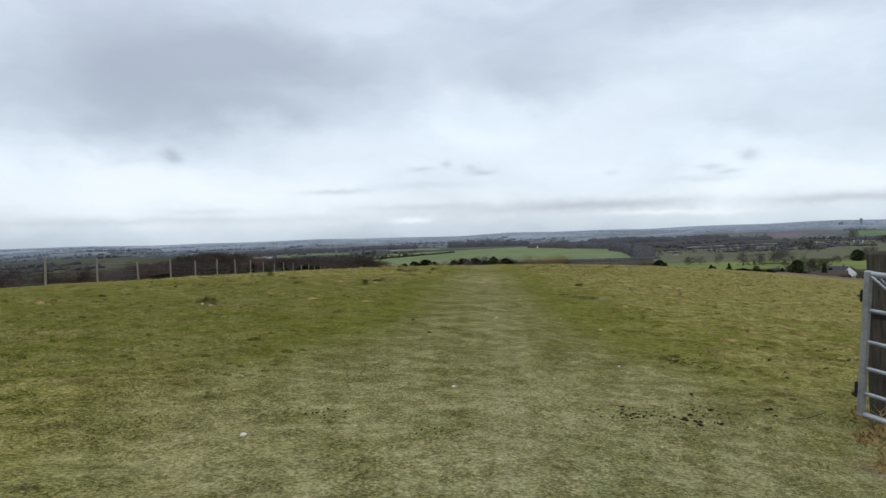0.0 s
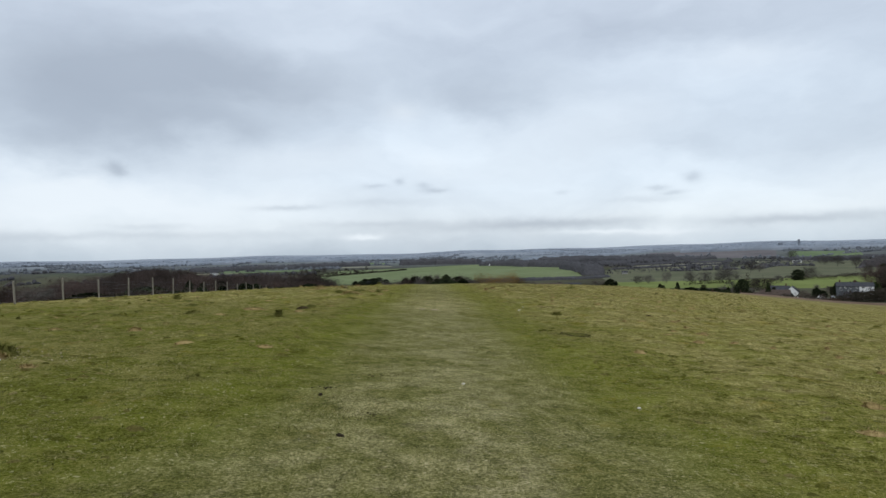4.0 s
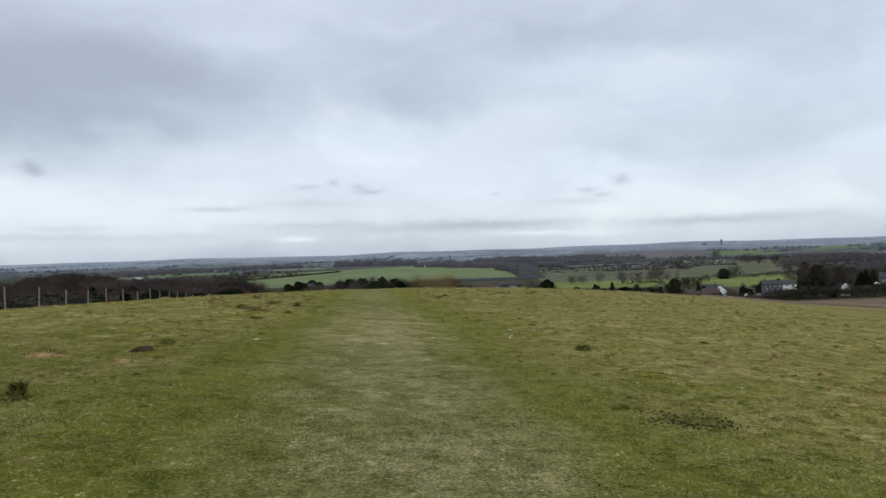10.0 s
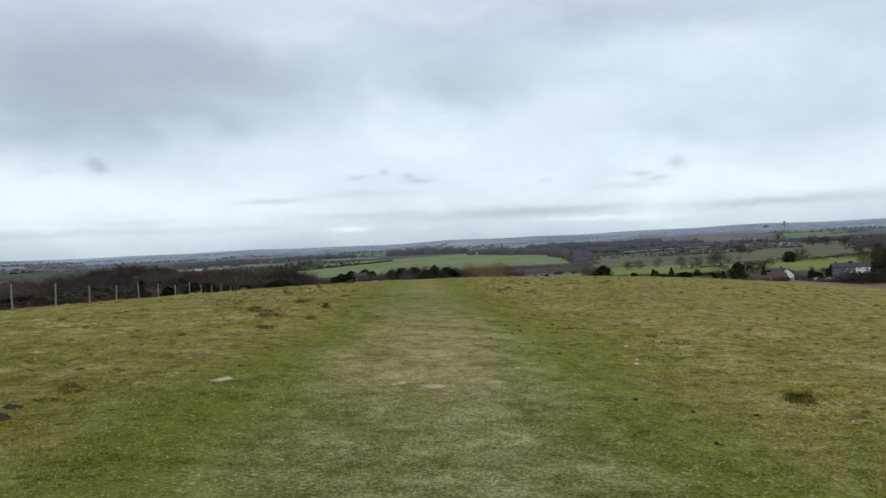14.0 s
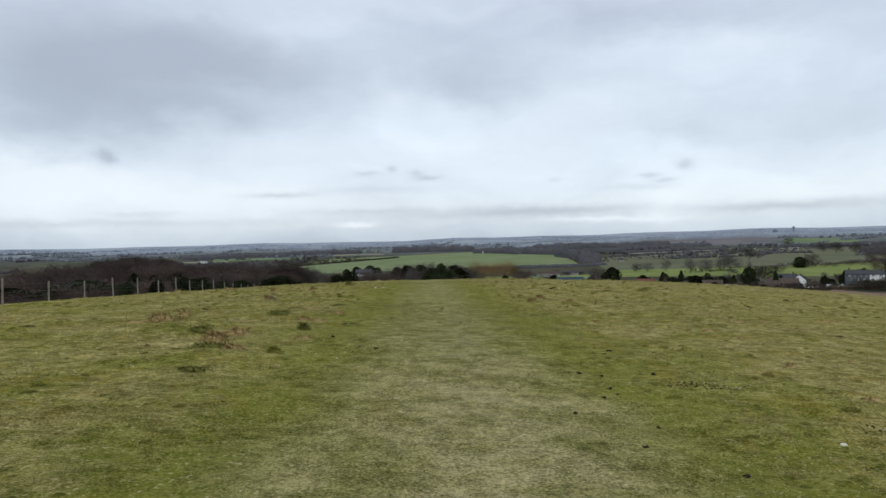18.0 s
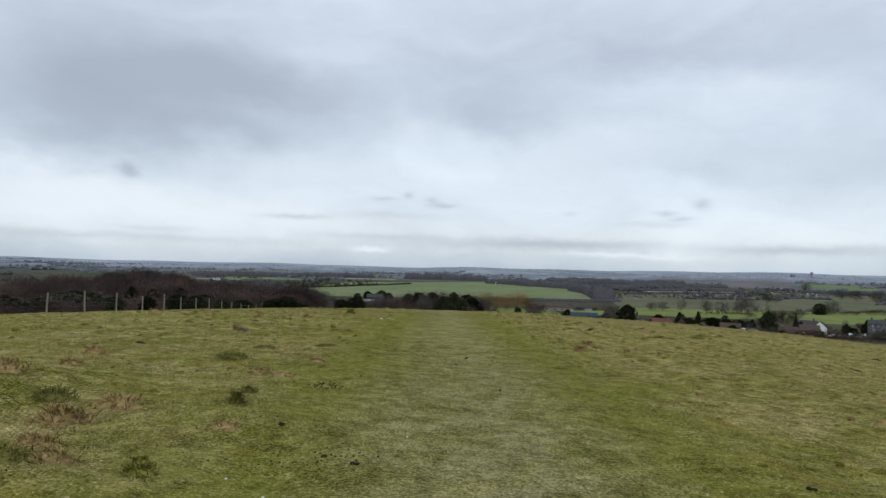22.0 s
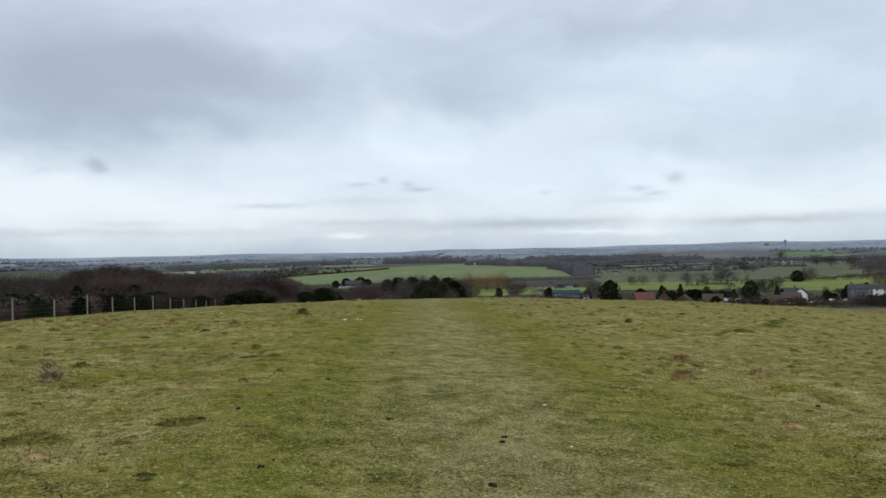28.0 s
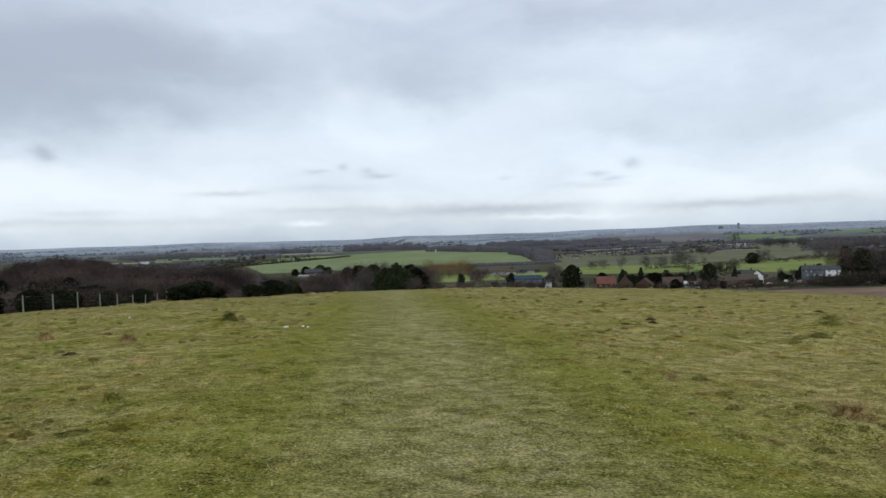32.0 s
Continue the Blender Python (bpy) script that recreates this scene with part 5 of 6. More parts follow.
house("bungalow", 217.5, 431, -26, 17, 10, 2.3, 5.0, "brick", "tile_brown", "long brick bungalow under a brown tiled roof", row(5, 19, 1.0, 1.5), [(-5, 0.4)], False, 2.0, rise=2.0)
house("terrace_house", 269.5, 440, -28, 13, 8, 4.7, 6.9, "render_grey", "slate", "long grey two-storey house with a slate roof", row(4, 12, 3.2, 1.2) + row(3, 11, 0.9, 1.3), [(-4.5, 0.4), (4, 0.4)], False, 1.2, rise=3.3)
house("terrace_house", 278.4, 435.2, -28, 8, 8, 4.7, 6.7, "render_white", "slate", "white two-storey house end under a slate roof", row(2, 8, 3.3, 1.5) + row(2, 8, 0.9, 1.6), [(3, 0.4)], True, rise=3.3)
house("cottage", 302, 413, 50, 7, 5, 3.4, 6.4, "render_white", "slate", "small white cottage with a steep gable", row(2, 7, 1.0), (), True, rise=2.6)
house("stone_house", 341, 424, -38, 10.5, 7.5, 4.2, 7.2, "render_grey", "slate", "grey stone house with a pitched dark roof among trees", row(3, 9, 1.2), [(3, 0.3)], True)
house("red_roofed_house", 130, 421, -16, 10, 9, 2.6, 6.2, "brick", "tile_red", "brick bungalow under a bright red tiled roof", row(3, 9, 1.0), [(2.5, 0.4)], rise=3.2)
house("brown_roofed_house", 141.5, 421, 70, 8, 8, 2.6, 6.6, "brick", "tile_brown", "brick house under a brown tiled roof", row(2, 8, 1.0), [(-2, 0.4)], rise=2.2)
house("brown_roofed_house", 156, 428, 58, 9, 9, 2.5, 5.8, "brick", "tile_brown", "brick house under a weathered brown tiled roof", row(3, 10, 1.0), (), rise=1.2)
house("brown_roofed_house", 173, 428, -22, 11, 9, 2.6, 6.8, "brick", "tile_brown", "brick house under a steep brown tiled roof", row(2, 9, 1.0), [(3, 0.4)], rise=0.4)
house("brown_roofed_house", 196, 428, 40, 10, 9, 2.7, 6.9, "brick", "tile_brown", "brick house with a broad brown tiled roof", row(3, 11, 1.0), [(-4, 0.4)])
house("brown_roofed_house", 206, 424, -24, 10, 8, 2.5, 6.2, "brick", "tile_brown", "brick house with a dull brown tiled roof", row(2, 9, 1.0), ())
house("conservatory", 182, 424, -22, 9, 5, 2.4, 3.3, "render_white", "render_white", "white glazed conservatory behind a brick house", row(5, 8.6, 0.7, 1.4, 1.4), (), rise=1.2)
house("garden_shed", 188, 421, -22, 5, 3.5, 2.1, 2.9, "render_white", "slate", "white garden shed with a grey roof", (), (), rise=1.0)
house("blue_barn", 96, 470, -10, 17, 9, 2.8, 4.6, "render_grey", "blue_sheet", "low barn with a blue-grey sheet roof and pale walls", row(6, 16, 0.8, 1.6, 1.3), (), rise=3.3)
house("black_gabled_barn", 111, 474, 80, 8, 5, 3.2, 5.4, "gatepost", "slate", "small black barn with a white gable end", (), (), rise=2.8)
house("white_lean_to", 108.6, 468, -10, 4, 3, 2.2, 3.0, "render_white", "slate", "small white lean-to beside the black barn", row(1, 3, 0.8), (), rise=2.4)
house("farm_shed", 108, 628, -10, 26, 12, 2.6, 4.4, "concrete", "tile_brown", "long low farm shed with a pinkish-brown roof", row(4, 24, 0.6, 3.0, 1.4), ())
house("farm_shed", 132, 634, -14, 14, 9, 2.4, 3.8, "concrete", "slate", "low grey farm shed beside paddocks", (), ())
house("farmhouse", 76, 560, -8, 8, 6, 2.2, 3.6, "brick", "tile_brown", "small brick farm building with a brown roof", row(2, 7, 1.0), [(2, 0.3)])
house("farmhouse", -62, 724, 4, 16, 8, 3.6, 6.4, "gatepost", "slate", "dark timbered farmhouse among evergreens", row(4, 14, 1.2, 1.4), [(4, 0.4)])
house("farm_shed", -66, 702, 4, 16, 5, 1.2, 1.9, "concrete", "concrete", "long pale shed in front of the dark farmhouse", (), ())
house("white_farmhouse", 128, 1390, -6, 18, 9, 5, 8, "render_white", "slate", "distant white farmhouse between two woods", row(4, 16, 2.8, 1.6, 1.6), [(5, 0.5)])
house("farm_cottage", 258, 905, -16, 7, 5, 2.6, 4.2, "concrete", "slate", "distant pale farm cottage beside a lane", row(2, 8, 2.2), ())
for hx, hy, hr, hl in ((640, 1180, -28, "distant farm shed with a pale roof"), (470, 1420, -20, "distant pale farm building in the woods"), (520, 1560, -20, "distant white house in the woods"),
                       (-420, 1330, 18, "distant white house far down the vale"), (-640, 1500, 22, "distant pale house far down the vale"), (330, 1700, -12, "distant white farm far down the vale")):
    house("distant_house", hx, hy, hr, 15, 9, 5, 8, "render_white", "slate", hl, row(3, 13, 2.6, 2.0, 1.6), ())


def parked_car(x, y, rz, paint, label):
    car = empty("parked_car", x, y, ground_z(x, y), rz)
    bm = bmesh.new()
    side = [(-2.1, 0.35), (2.1, 0.35), (2.15, 0.8), (1.2, 0.95), (0.6, 1.45), (-1.1, 1.48), (-1.8, 1.0), (-2.15, 0.9)]
    a = [bm.verts.new((p, -0.85, z)) for p, z in side]
    b = [bm.verts.new((p, 0.85, z)) for p, z in side]
    bm.faces.new(a)
    bm.faces.new(b[::-1])
    for i in range(len(side)):
        j = (i + 1) % len(side)
        bm.faces.new((a[i], b[i], b[j], a[j]))
    bmesh.ops.recalc_face_normals(bm, faces=bm.faces)
    bmesh.ops.bevel(bm, geom=bm.edges[:], offset=0.06, segments=1, affect="EDGES")
    part("body", bm, M[paint], car)
    part("side_window", box(bmesh.new(), -1.3, -0.87, 1.0, 0.7, -0.855, 1.35), M["glass"], car)
    for wx in (-1.3, 1.3):
        for wy in (-0.86, 0.86):
            wheel = part("wheel", tube(bmesh.new(), (wx, wy - 0.1, 0.32), (wx, wy + 0.1, 0.32), 0.32, n=14), M["iron"], car)
            part("rim", tube(bmesh.new(), (wx, wy - 0.11, 0.32), (wx, wy + 0.11, 0.32), 0.18, n=10), M["galv"], wheel)
    return tagged(car, label, "car")


parked_car(250, 437, 20, "render_white", "white car parked behind the houses")
parked_car(256, 434, 70, "galv", "silver car parked in the yard")
parked_car(231, 424, 10, "render_white", "white van parked beside a garden wall")
parked_car(331.5, 422, 15, "render_white", "white car on the drive of a stone house")


def garden_wall(x0, y0, x1, y1, tall, mat, label):
    ln, rz = math.hypot(x1 - x0, y1 - y0), math.degrees(math.atan2(y1 - y0, x1 - x0))
    ob = empty("garden_wall", x0, y0, min(ground_z(x0, y0), ground_z(x1, y1)), rz)
    part("wall_body", box(bmesh.new(), 0, -0.15, -0.5, ln, 0.15, tall, 0.02), M[mat], ob)
    part("coping", box(bmesh.new(), -0.05, -0.2, tall + 0.003, ln + 0.05, 0.2, tall + 0.1, 0.02), M["concrete"], ob)
    return tagged(ob, label, "wall")


garden_wall(205, 414, 262, 414, 1.5, "brick", "long red brick garden wall at the village edge")
garden_wall(262, 425, 288, 415, 1.4, "concrete", "pale concrete yard wall below the long house")

tower = empty("water_tower", 1012, 1851, ground_z(1012, 1851))
zt = 16.0 - ground_z(1012, 1851)
part("shaft", tube(bmesh.new(), (0, 0, -2), (0, 0, zt - 6), 1.9, 1.7, 16), M["tower"], tower)
part("tank", tube(bmesh.new(), (0, 0, zt - 6), (0, 0, zt), 2.9, 3.1, 20), M["tower"], tower)
part("tank_rim", tube(bmesh.new(), (0, 0, zt), (0, 0, zt + 0.6), 3.3, 3.3, 20), M["tower"], tower)
tagged(tower, "tall grey concrete water tower on the skyline", "tower")
block = empty("tower_block", 972, 1873, ground_z(972, 1873))
bm = box(bmesh.new(), -4.5, -5, -2, 4.5, 5, 7.5 - ground_z(972, 1873))
part("wall", bm, M["tower"], block)
part("roof_plant", box(bmesh.new(), -2, -2, 7.5 - ground_z(972, 1873), 2, 2, 8.8 - ground_z(972, 1873)), M["tower"], block)
tagged(block, "low grey flat-roofed block on the skyline", "building")


# ---------------------------------------------------------------- the fence on the left
fence_rng = random.Random(3)
fence = empty("fence", -17.4, 26.3, ground_z(-17.4, 26.3))


def fence_x(y):
    return -17.65 - 0.0585 * (y - 30.5)


def fence_post(tall, lean_x, lean_y, r=0.046):
    bm = bmesh.new()
    top = Vector((lean_x, lean_y, tall))
    tube(bm, (0, 0, -0.45), top, r * 1.08, r * 0.92, 9)
    tube(bm, top, top + Vector((0, 0, 0.035)), r * 0.92, r * 0.55, 9)
    for v in bm.verts:
        v.co.x += 0.008 * math.sin(v.co.z * 9 + lean_x * 50)
    return bm


fence_tops, k = [], -7
while True:
    y = 26.35 + 4.215 * k
    if y > 152:
        break
    x = fence_x(y) + fence_rng.uniform(-0.06, 0.06)
    tall = fence_rng.uniform(0.95, 1.18)
    lean = (fence_rng.uniform(-0.07, 0.04), fence_rng.uniform(-0.05, 0.05))
    p = part("post", fence_post(tall, *lean), M["post"], fence)
    p.matrix_basis = fence.matrix_basis.inverted() @ pose(x, y, ground_z(x, y))
    fence_tops.append((x, y, ground_z(x, y), lean, tall))
    k += 1
for h in (0.12, 0.34, 0.56, 0.78, 0.92):
    bm = bmesh.new()
    pts = [Vector((x + l_[0] * h + 0.07, y + l_[1] * h, z + h)) for x, y, z, l_, _ in fence_tops]
    for a, b in zip(pts, pts[1:]):
        m = (a + b) / 2 - Vector((0, 0, 0.02))
        tube(bm, a, m, 0.0022, n=4)
        tube(bm, m, b, 0.0022, n=4)
    w = part("wire", bm, M["wire"], fence)
    w.matrix_basis = fence.matrix_basis.inverted()
bm = bmesh.new()
for (x0, y0, z0, _, _), (x1, y1, z1, _, _) in zip(fence_tops[4:18], fence_tops[5:19]):
    for i in range(1, 20):
        s = i / 20
        x, y = x0 + (x1 - x0) * s + 0.07, y0 + (y1 - y0) * s
        z = z0 + (z1 - z0) * s
        tube(bm, (x, y, z + 0.1), (x, y, z + 0.78), 0.0014, n=3)
w = tagged(part("netting", bm, M["wire"], fence), kind="stuff")
w.matrix_basis = fence.matrix_basis.inverted()
tagged(fence, "stock fence of weathered round oak posts strung with wire", "fence")


# ---------------------------------------------------------------- the open field gate by the start
def field_gate(x, y, z, rz, long_=3.6, tall=1.2):
    """A galvanised tubular gate; local +x runs from the latch end to the hinges."""
    gate = empty("field_gate", x, y, z, rz)
    part("latch_stile", box(bmesh.new(), -0.025, -0.025, 0, 0.025, 0.025, tall, 0.006), M["galv"], gate)
    part("hinge_stile", box(bmesh.new(), long_ - 0.03, -0.025, 0, long_ + 0.03, 0.025, tall, 0.006), M["galv"], gate)
    for zz, r in ((0.012, 0.024), (0.19, 0.017), (0.40, 0.017), (0.62, 0.017), (0.88, 0.017), (1.175, 0.024)):
        part("rail", tube(bmesh.new(), (0.032, 0, zz), (long_ - 0.032, 0, zz), r, n=10), M["galv"], gate)
    bm = bmesh.new()
    for yy in (-0.03, 0.03):
        tube(bm, (0.05, yy, 1.16), (long_ * 0.5, yy, 0.03), 0.011, n=6)
    part("brace", bm, M["galv"], gate)
    bm = bmesh.new()
    for yy in (-0.03, 0.03):
        tube(bm, (long_ * 0.5, yy, 0.03), (long_ - 0.05, yy, 1.16), 0.011, n=6)
    part("brace", bm, M["galv"], gate)
    latch = part("latch", box(bmesh.new(), -0.058, -0.014, 0.94, -0.031, 0.014, 1.04, 0.005), M["iron"], gate, "black iron latch")
    part("latch_bolt", tube(bmesh.new(), (-0.085, 0, 0.985), (-0.058, 0, 0.985), 0.008), M["iron"], latch)
    foot = part("drop_bolt", box(bmesh.new(), -0.062, -0.014, 0.14, -0.031, 0.014, 0.27, 0.005), M["iron"], gate, "black iron drop bolt")
    part("bolt_ring", tube(bmesh.new(), (-0.08, 0, 0.16), (-0.062, 0, 0.16), 0.018), M["iron"], foot)
    for zz in (0.16, 1.06):
        part("hinge", box(bmesh.new(), long_ + 0.031, -0.015, zz - 0.03, long_ + 0.16, 0.015, zz + 0.03, 0.005), M["iron"], gate)
    return tagged(gate, "open galvanised tubular steel field gate with diagonal braces", "gate")


GX, GY = 3.13, 5.72
g = field_gate(GX, GY, -0.055, -66)
g.matrix_basis = pose(GX - 0.02, GY + 0.03, -0.055, 0.6, 5.0, -66)


def gate_post(x, y, tall, label, w=0.11):
    z = ground_z(x, y)
    ob = empty("gate_post", x, y, z, 20)
    bm = box(bmesh.new(), -w, -w, -0.5, w, w, tall, 0.02)
    bmesh.ops.subdivide_edges(bm, edges=[e for e in bm.edges if abs(e.verts[0].co.z - e.verts[1].co.z) > 0.5], cuts=6)
    for v in bm.verts:
        v.co.x += 0.008 * math.sin(v.co.z * 5.1 + v.co.y * 9)
    part("post_body", bm, M["gatepost"], ob)
    part("strap", box(bmesh.new(), -w - 0.006, -w - 0.006, tall * 0.62, w + 0.006, w + 0.006, tall * 0.62 + 0.05), M["iron"], ob, "black iron strap")
    return tagged(ob, label, "post")


gate_post(3.72, 6.32, 1.60, "thick dark weathered oak gatepost behind the open gate", 0.15)
gate_post(GX + 3.74 * math.cos(radians(66)), GY - 3.74 * math.sin(radians(66)), 1.45, "dark oak gatepost carrying the gate hinges")


# ---------------------------------------------------------------- tufts, stones, molehills and droppings on the turf
def tuft(name, x, y, wide, tall, n, mat, label, lean=0.95, group="tufts on the turf", blade=0.008):
    r = np.random.RandomState(int(abs(x * 131 + y * 977)) % 99991)
    tall = tall * 0.85
    z0, seg = ground_z(x, y), 12
    verts, faces = [(0, 0, tall * 0.5)], []
    for q, lift in ((0.18, 0.42), (0.36, 0.2), (0.52, -0.1)):
        for j in range(seg):
            a = 2 * math.pi * j / seg
            rad = wide * q * (1 + 0.25 * r.uniform(-1, 1))
            px, py = rad * math.cos(a), rad * math.sin(a) * 0.75
            verts.append((px, py, ground_z(x + px, y + py) - z0 + tall * lift))
    for j in range(seg):
        k = (j + 1) % seg
        faces.append((0, 1 + j, 1 + k))
        for ring in (0, 1):
            faces.append((1 + ring * seg + j, 1 + (ring + 1) * seg + j, 1 + (ring + 1) * seg + k, 1 + ring * seg + k))
    roots = len(verts)
    for _ in range(int(n * 1.5)):
        i = r.randint(0, roots)
        c = Vector(verts[i])
        a = math.atan2(c.y, c.x) + r.normal() * 0.9
        out = min(1.0, math.hypot(c.x, c.y) / wide)
        g = Vector((math.cos(a) * lean * (0.4 + out), math.sin(a) * lean * (0.4 + out), r.uniform(0.5, 1.1))).normalized()
        ln = tall * r.uniform(0.25, 0.75) * (1.1 - 0.5 * out)
        w = Vector((-math.sin(a), math.cos(a), r.normal() * 0.4)) * blade * 0.5 * r.uniform(0.6, 1.3)
        off = Vector((r.normal(), r.normal() * 0.8, 0)) * wide * 0.14
        off.z = -0.01
        m = c + off + g * ln * 0.5
        e = c + off + g * ln + Vector((math.cos(a), math.sin(a), -0.8)) * ln * 0.2
        b0 = len(verts)
        verts += [tuple(m - w), tuple(m + w), tuple(e)]
        verts += [tuple(c + off - w), tuple(c + off + w)]
        faces += [(i, b0 + 3, b0 + 4), (b0 + 3, b0, b0 + 1, b0 + 4), (b0, b0 + 2, b0 + 1)]
    ob = mesh_part(name, verts, faces, M[mat])
    ob.matrix_basis = pose(x, y, z0)
    return tagged(ob, label, "grass tuft", group)


def lumps(name, x, y, spread, count, size, mat, label, category, flat=0.6, group=""):
    """A scatter of small rounded lumps lying on the turf as one thing."""
    rr = random.Random(int(abs(x * 71 + y * 313)))
    bm = bmesh.new()
    z0 = ground_z(x, y)
    for _ in range(count):
        dx, dy = rr.gauss(0, spread * 0.45), rr.gauss(0, spread * 0.38)
        s = size * rr.uniform(0.5, 1.4)
        m = Matrix.Translation((dx, dy, ground_z(x + dx, y + dy) - z0 + s * flat * 0.35)) @ pose(0, 0, 0, rr.uniform(-20, 20), rr.uniform(-20, 20), rr.uniform(0, 360)).to_3x3().to_4x4() @ Matrix.Diagonal((s, s * rr.uniform(0.6, 1), s * flat, 1))
        vs = bmesh.ops.create_icosphere(bm, subdivisions=1 if count > 12 else 2, radius=1.0, matrix=m)["verts"]
        for v in vs:
            v.co += Vector((rr.gauss(0, 1), rr.gauss(0, 1), rr.gauss(0, 0.6))) * s * 0.14
    ob = part(name, bm, M[mat])
    ob.matrix_basis = pose(x, y, z0)
    return tagged(ob, label, category, group)


def flat_stone(x, y, wide, deep, tall, mat, label, rz=0.0):
    rr = random.Random(int(abs(x * 91 + y * 57)) + 4)
    bm = bmesh.new()
    bmesh.ops.create_icosphere(bm, subdivisions=3, radius=1.0)
    for v in bm.verts:
        n = 1 + 0.22 * noise.noise(v.co * 1.6 + Vector((x, y, 0))) + 0.1 * noise.noise(v.co * 4.2)
        v.co = Vector((v.co.x * wide / 2 * n, v.co.y * deep / 2 * n, max(-0.5, min(0.75, v.co.z)) * tall * n))
    ob = part("stone", bm, M[mat])
    ob.matrix_basis = pose(x, y, ground_z(x, y) + tall * 0.25, rr.uniform(-5, 5), rr.uniform(-5, 5), rz)
    return tagged(ob, label, "stone")


flat_stone(-2.45, 27.62, 0.27, 0.13, 0.035, "flint", "flat pinkish-grey flint slab lying in the turf", 20)
flat_stone(0.04, 27.3, 0.28, 0.16, 0.02, "chalk", "pale flat stone worn level with the track", 10)
flat_stone(-0.35, 27.42, 0.20, 0.12, 0.03, "chalk", "small pale stone beside the worn slab", 40)
for x, y, s, lab in ((3.03, 29.28, 0.075, "small white chalk lump in mossy turf"), (-1.63, 35.2, 0.037, "small white chalk lump on the turf"), (-1.77, 4.9, 0.075, "white chalk lump lying on short grass"),
                     (0.32, 13.75, 0.06, "small white chalk lump on the track"), (2.27, 13.0, 0.06, "small white chalk lump beside the track"), (-2.87, 61.0, 0.15, "pale chalk stone beside the track near the brow"),
                     (-2.45, 60.9, 0.11, "pale broken chalk near the brow"), (-2.30, 60.6, 0.09, "pale broken chalk near the brow"), (1.2, 28.6, 0.05, "tiny white chalk lump on the track"), (-0.3, 7.0, 0.05, "tiny white chalk lump on the track"),
                     (-6.3, 15.1, 0.12, "pale flint chip in rough grass"), (-5.9, 14.6, 0.1, "pale flint chip in rough grass"), (0.9, 46.6, 0.06, "small white chalk lump on the track"), (3.4, 31.0, 0.07, "small white chalk lump in dry grass"),
                     (3.14, 29.60, 0.043, "small white chalk lump on the turf"), (3.97, 25.82, 0.037, "small white chalk lump on the turf"), (3.40, 22.83, 0.037, "small white chalk lump on the turf"), (-0.73, 37.24, 0.031, "small white chalk lump on the turf"), (-1.99, 35.55, 0.031, "small white chalk lump on the turf"), (0.80, 44.84, 0.037, "small white chalk lump on the turf"), (1.71, 8.55, 0.043, "small white chalk lump on the turf"), (4.80, 22.66, 0.037, "small white chalk lump on the turf"), (-8.02, 65.25, 0.087, "small white chalk lump on the turf"), (-193.70, 468.65, 0.186, "small white chalk lump on the turf")):
    flat_stone(x, y, s * 0.8, s * 0.62, s * 0.24, "white", lab, x * 50)
for x, y in ((2.74, 36.3), (1.70, 32.64), (1.77, 34.2), (1.9, 31.5), (4.75, 47.3), (0.22, 45.1), (3.76, 8.6), (2.1, 6.1), (1.95, 33.3), (-2.7, 45.6), (2.6, 36.0), (1.2, 31.9), (6.4, 61.0), (2.05, 30.0), (0.5, 40.6), (1.88, 6.28), (1.77, 6.10), (2.15, 6.51), (3.95, 9.04), (2.19, 7.22), (5.74, 11.64), (1.89, 6.09), (1.88, 5.98), (2.78, 6.72), (2.74, 6.50),
             (2.57, 26.13), (2.26, 24.90), (3.11, 25.94), (2.17, 26.67), (1.51, 30.69), (1.94, 32.97), (-1.11, 36.09), (-1.39, 36.27), (-1.93, 37.07), (-1.77, 44.02), (-2.46, 46.03), (-1.78, 48.16), (-0.85, 45.83), (0.20, 44.95), (-0.03, 43.67), (4.32, 46.87), (-1.27, 12.67), (-0.83, 11.08), (4.15, 10.00), (4.33, 10.81), (2.04, 34.04), (1.76, 34.25), (2.79, 34.22)):
    lumps("dung", x, y, 0.032, 4, 0.017, "dung", "small dark clump of droppings on the turf", "droppings", 0.75, "droppings on the turf")
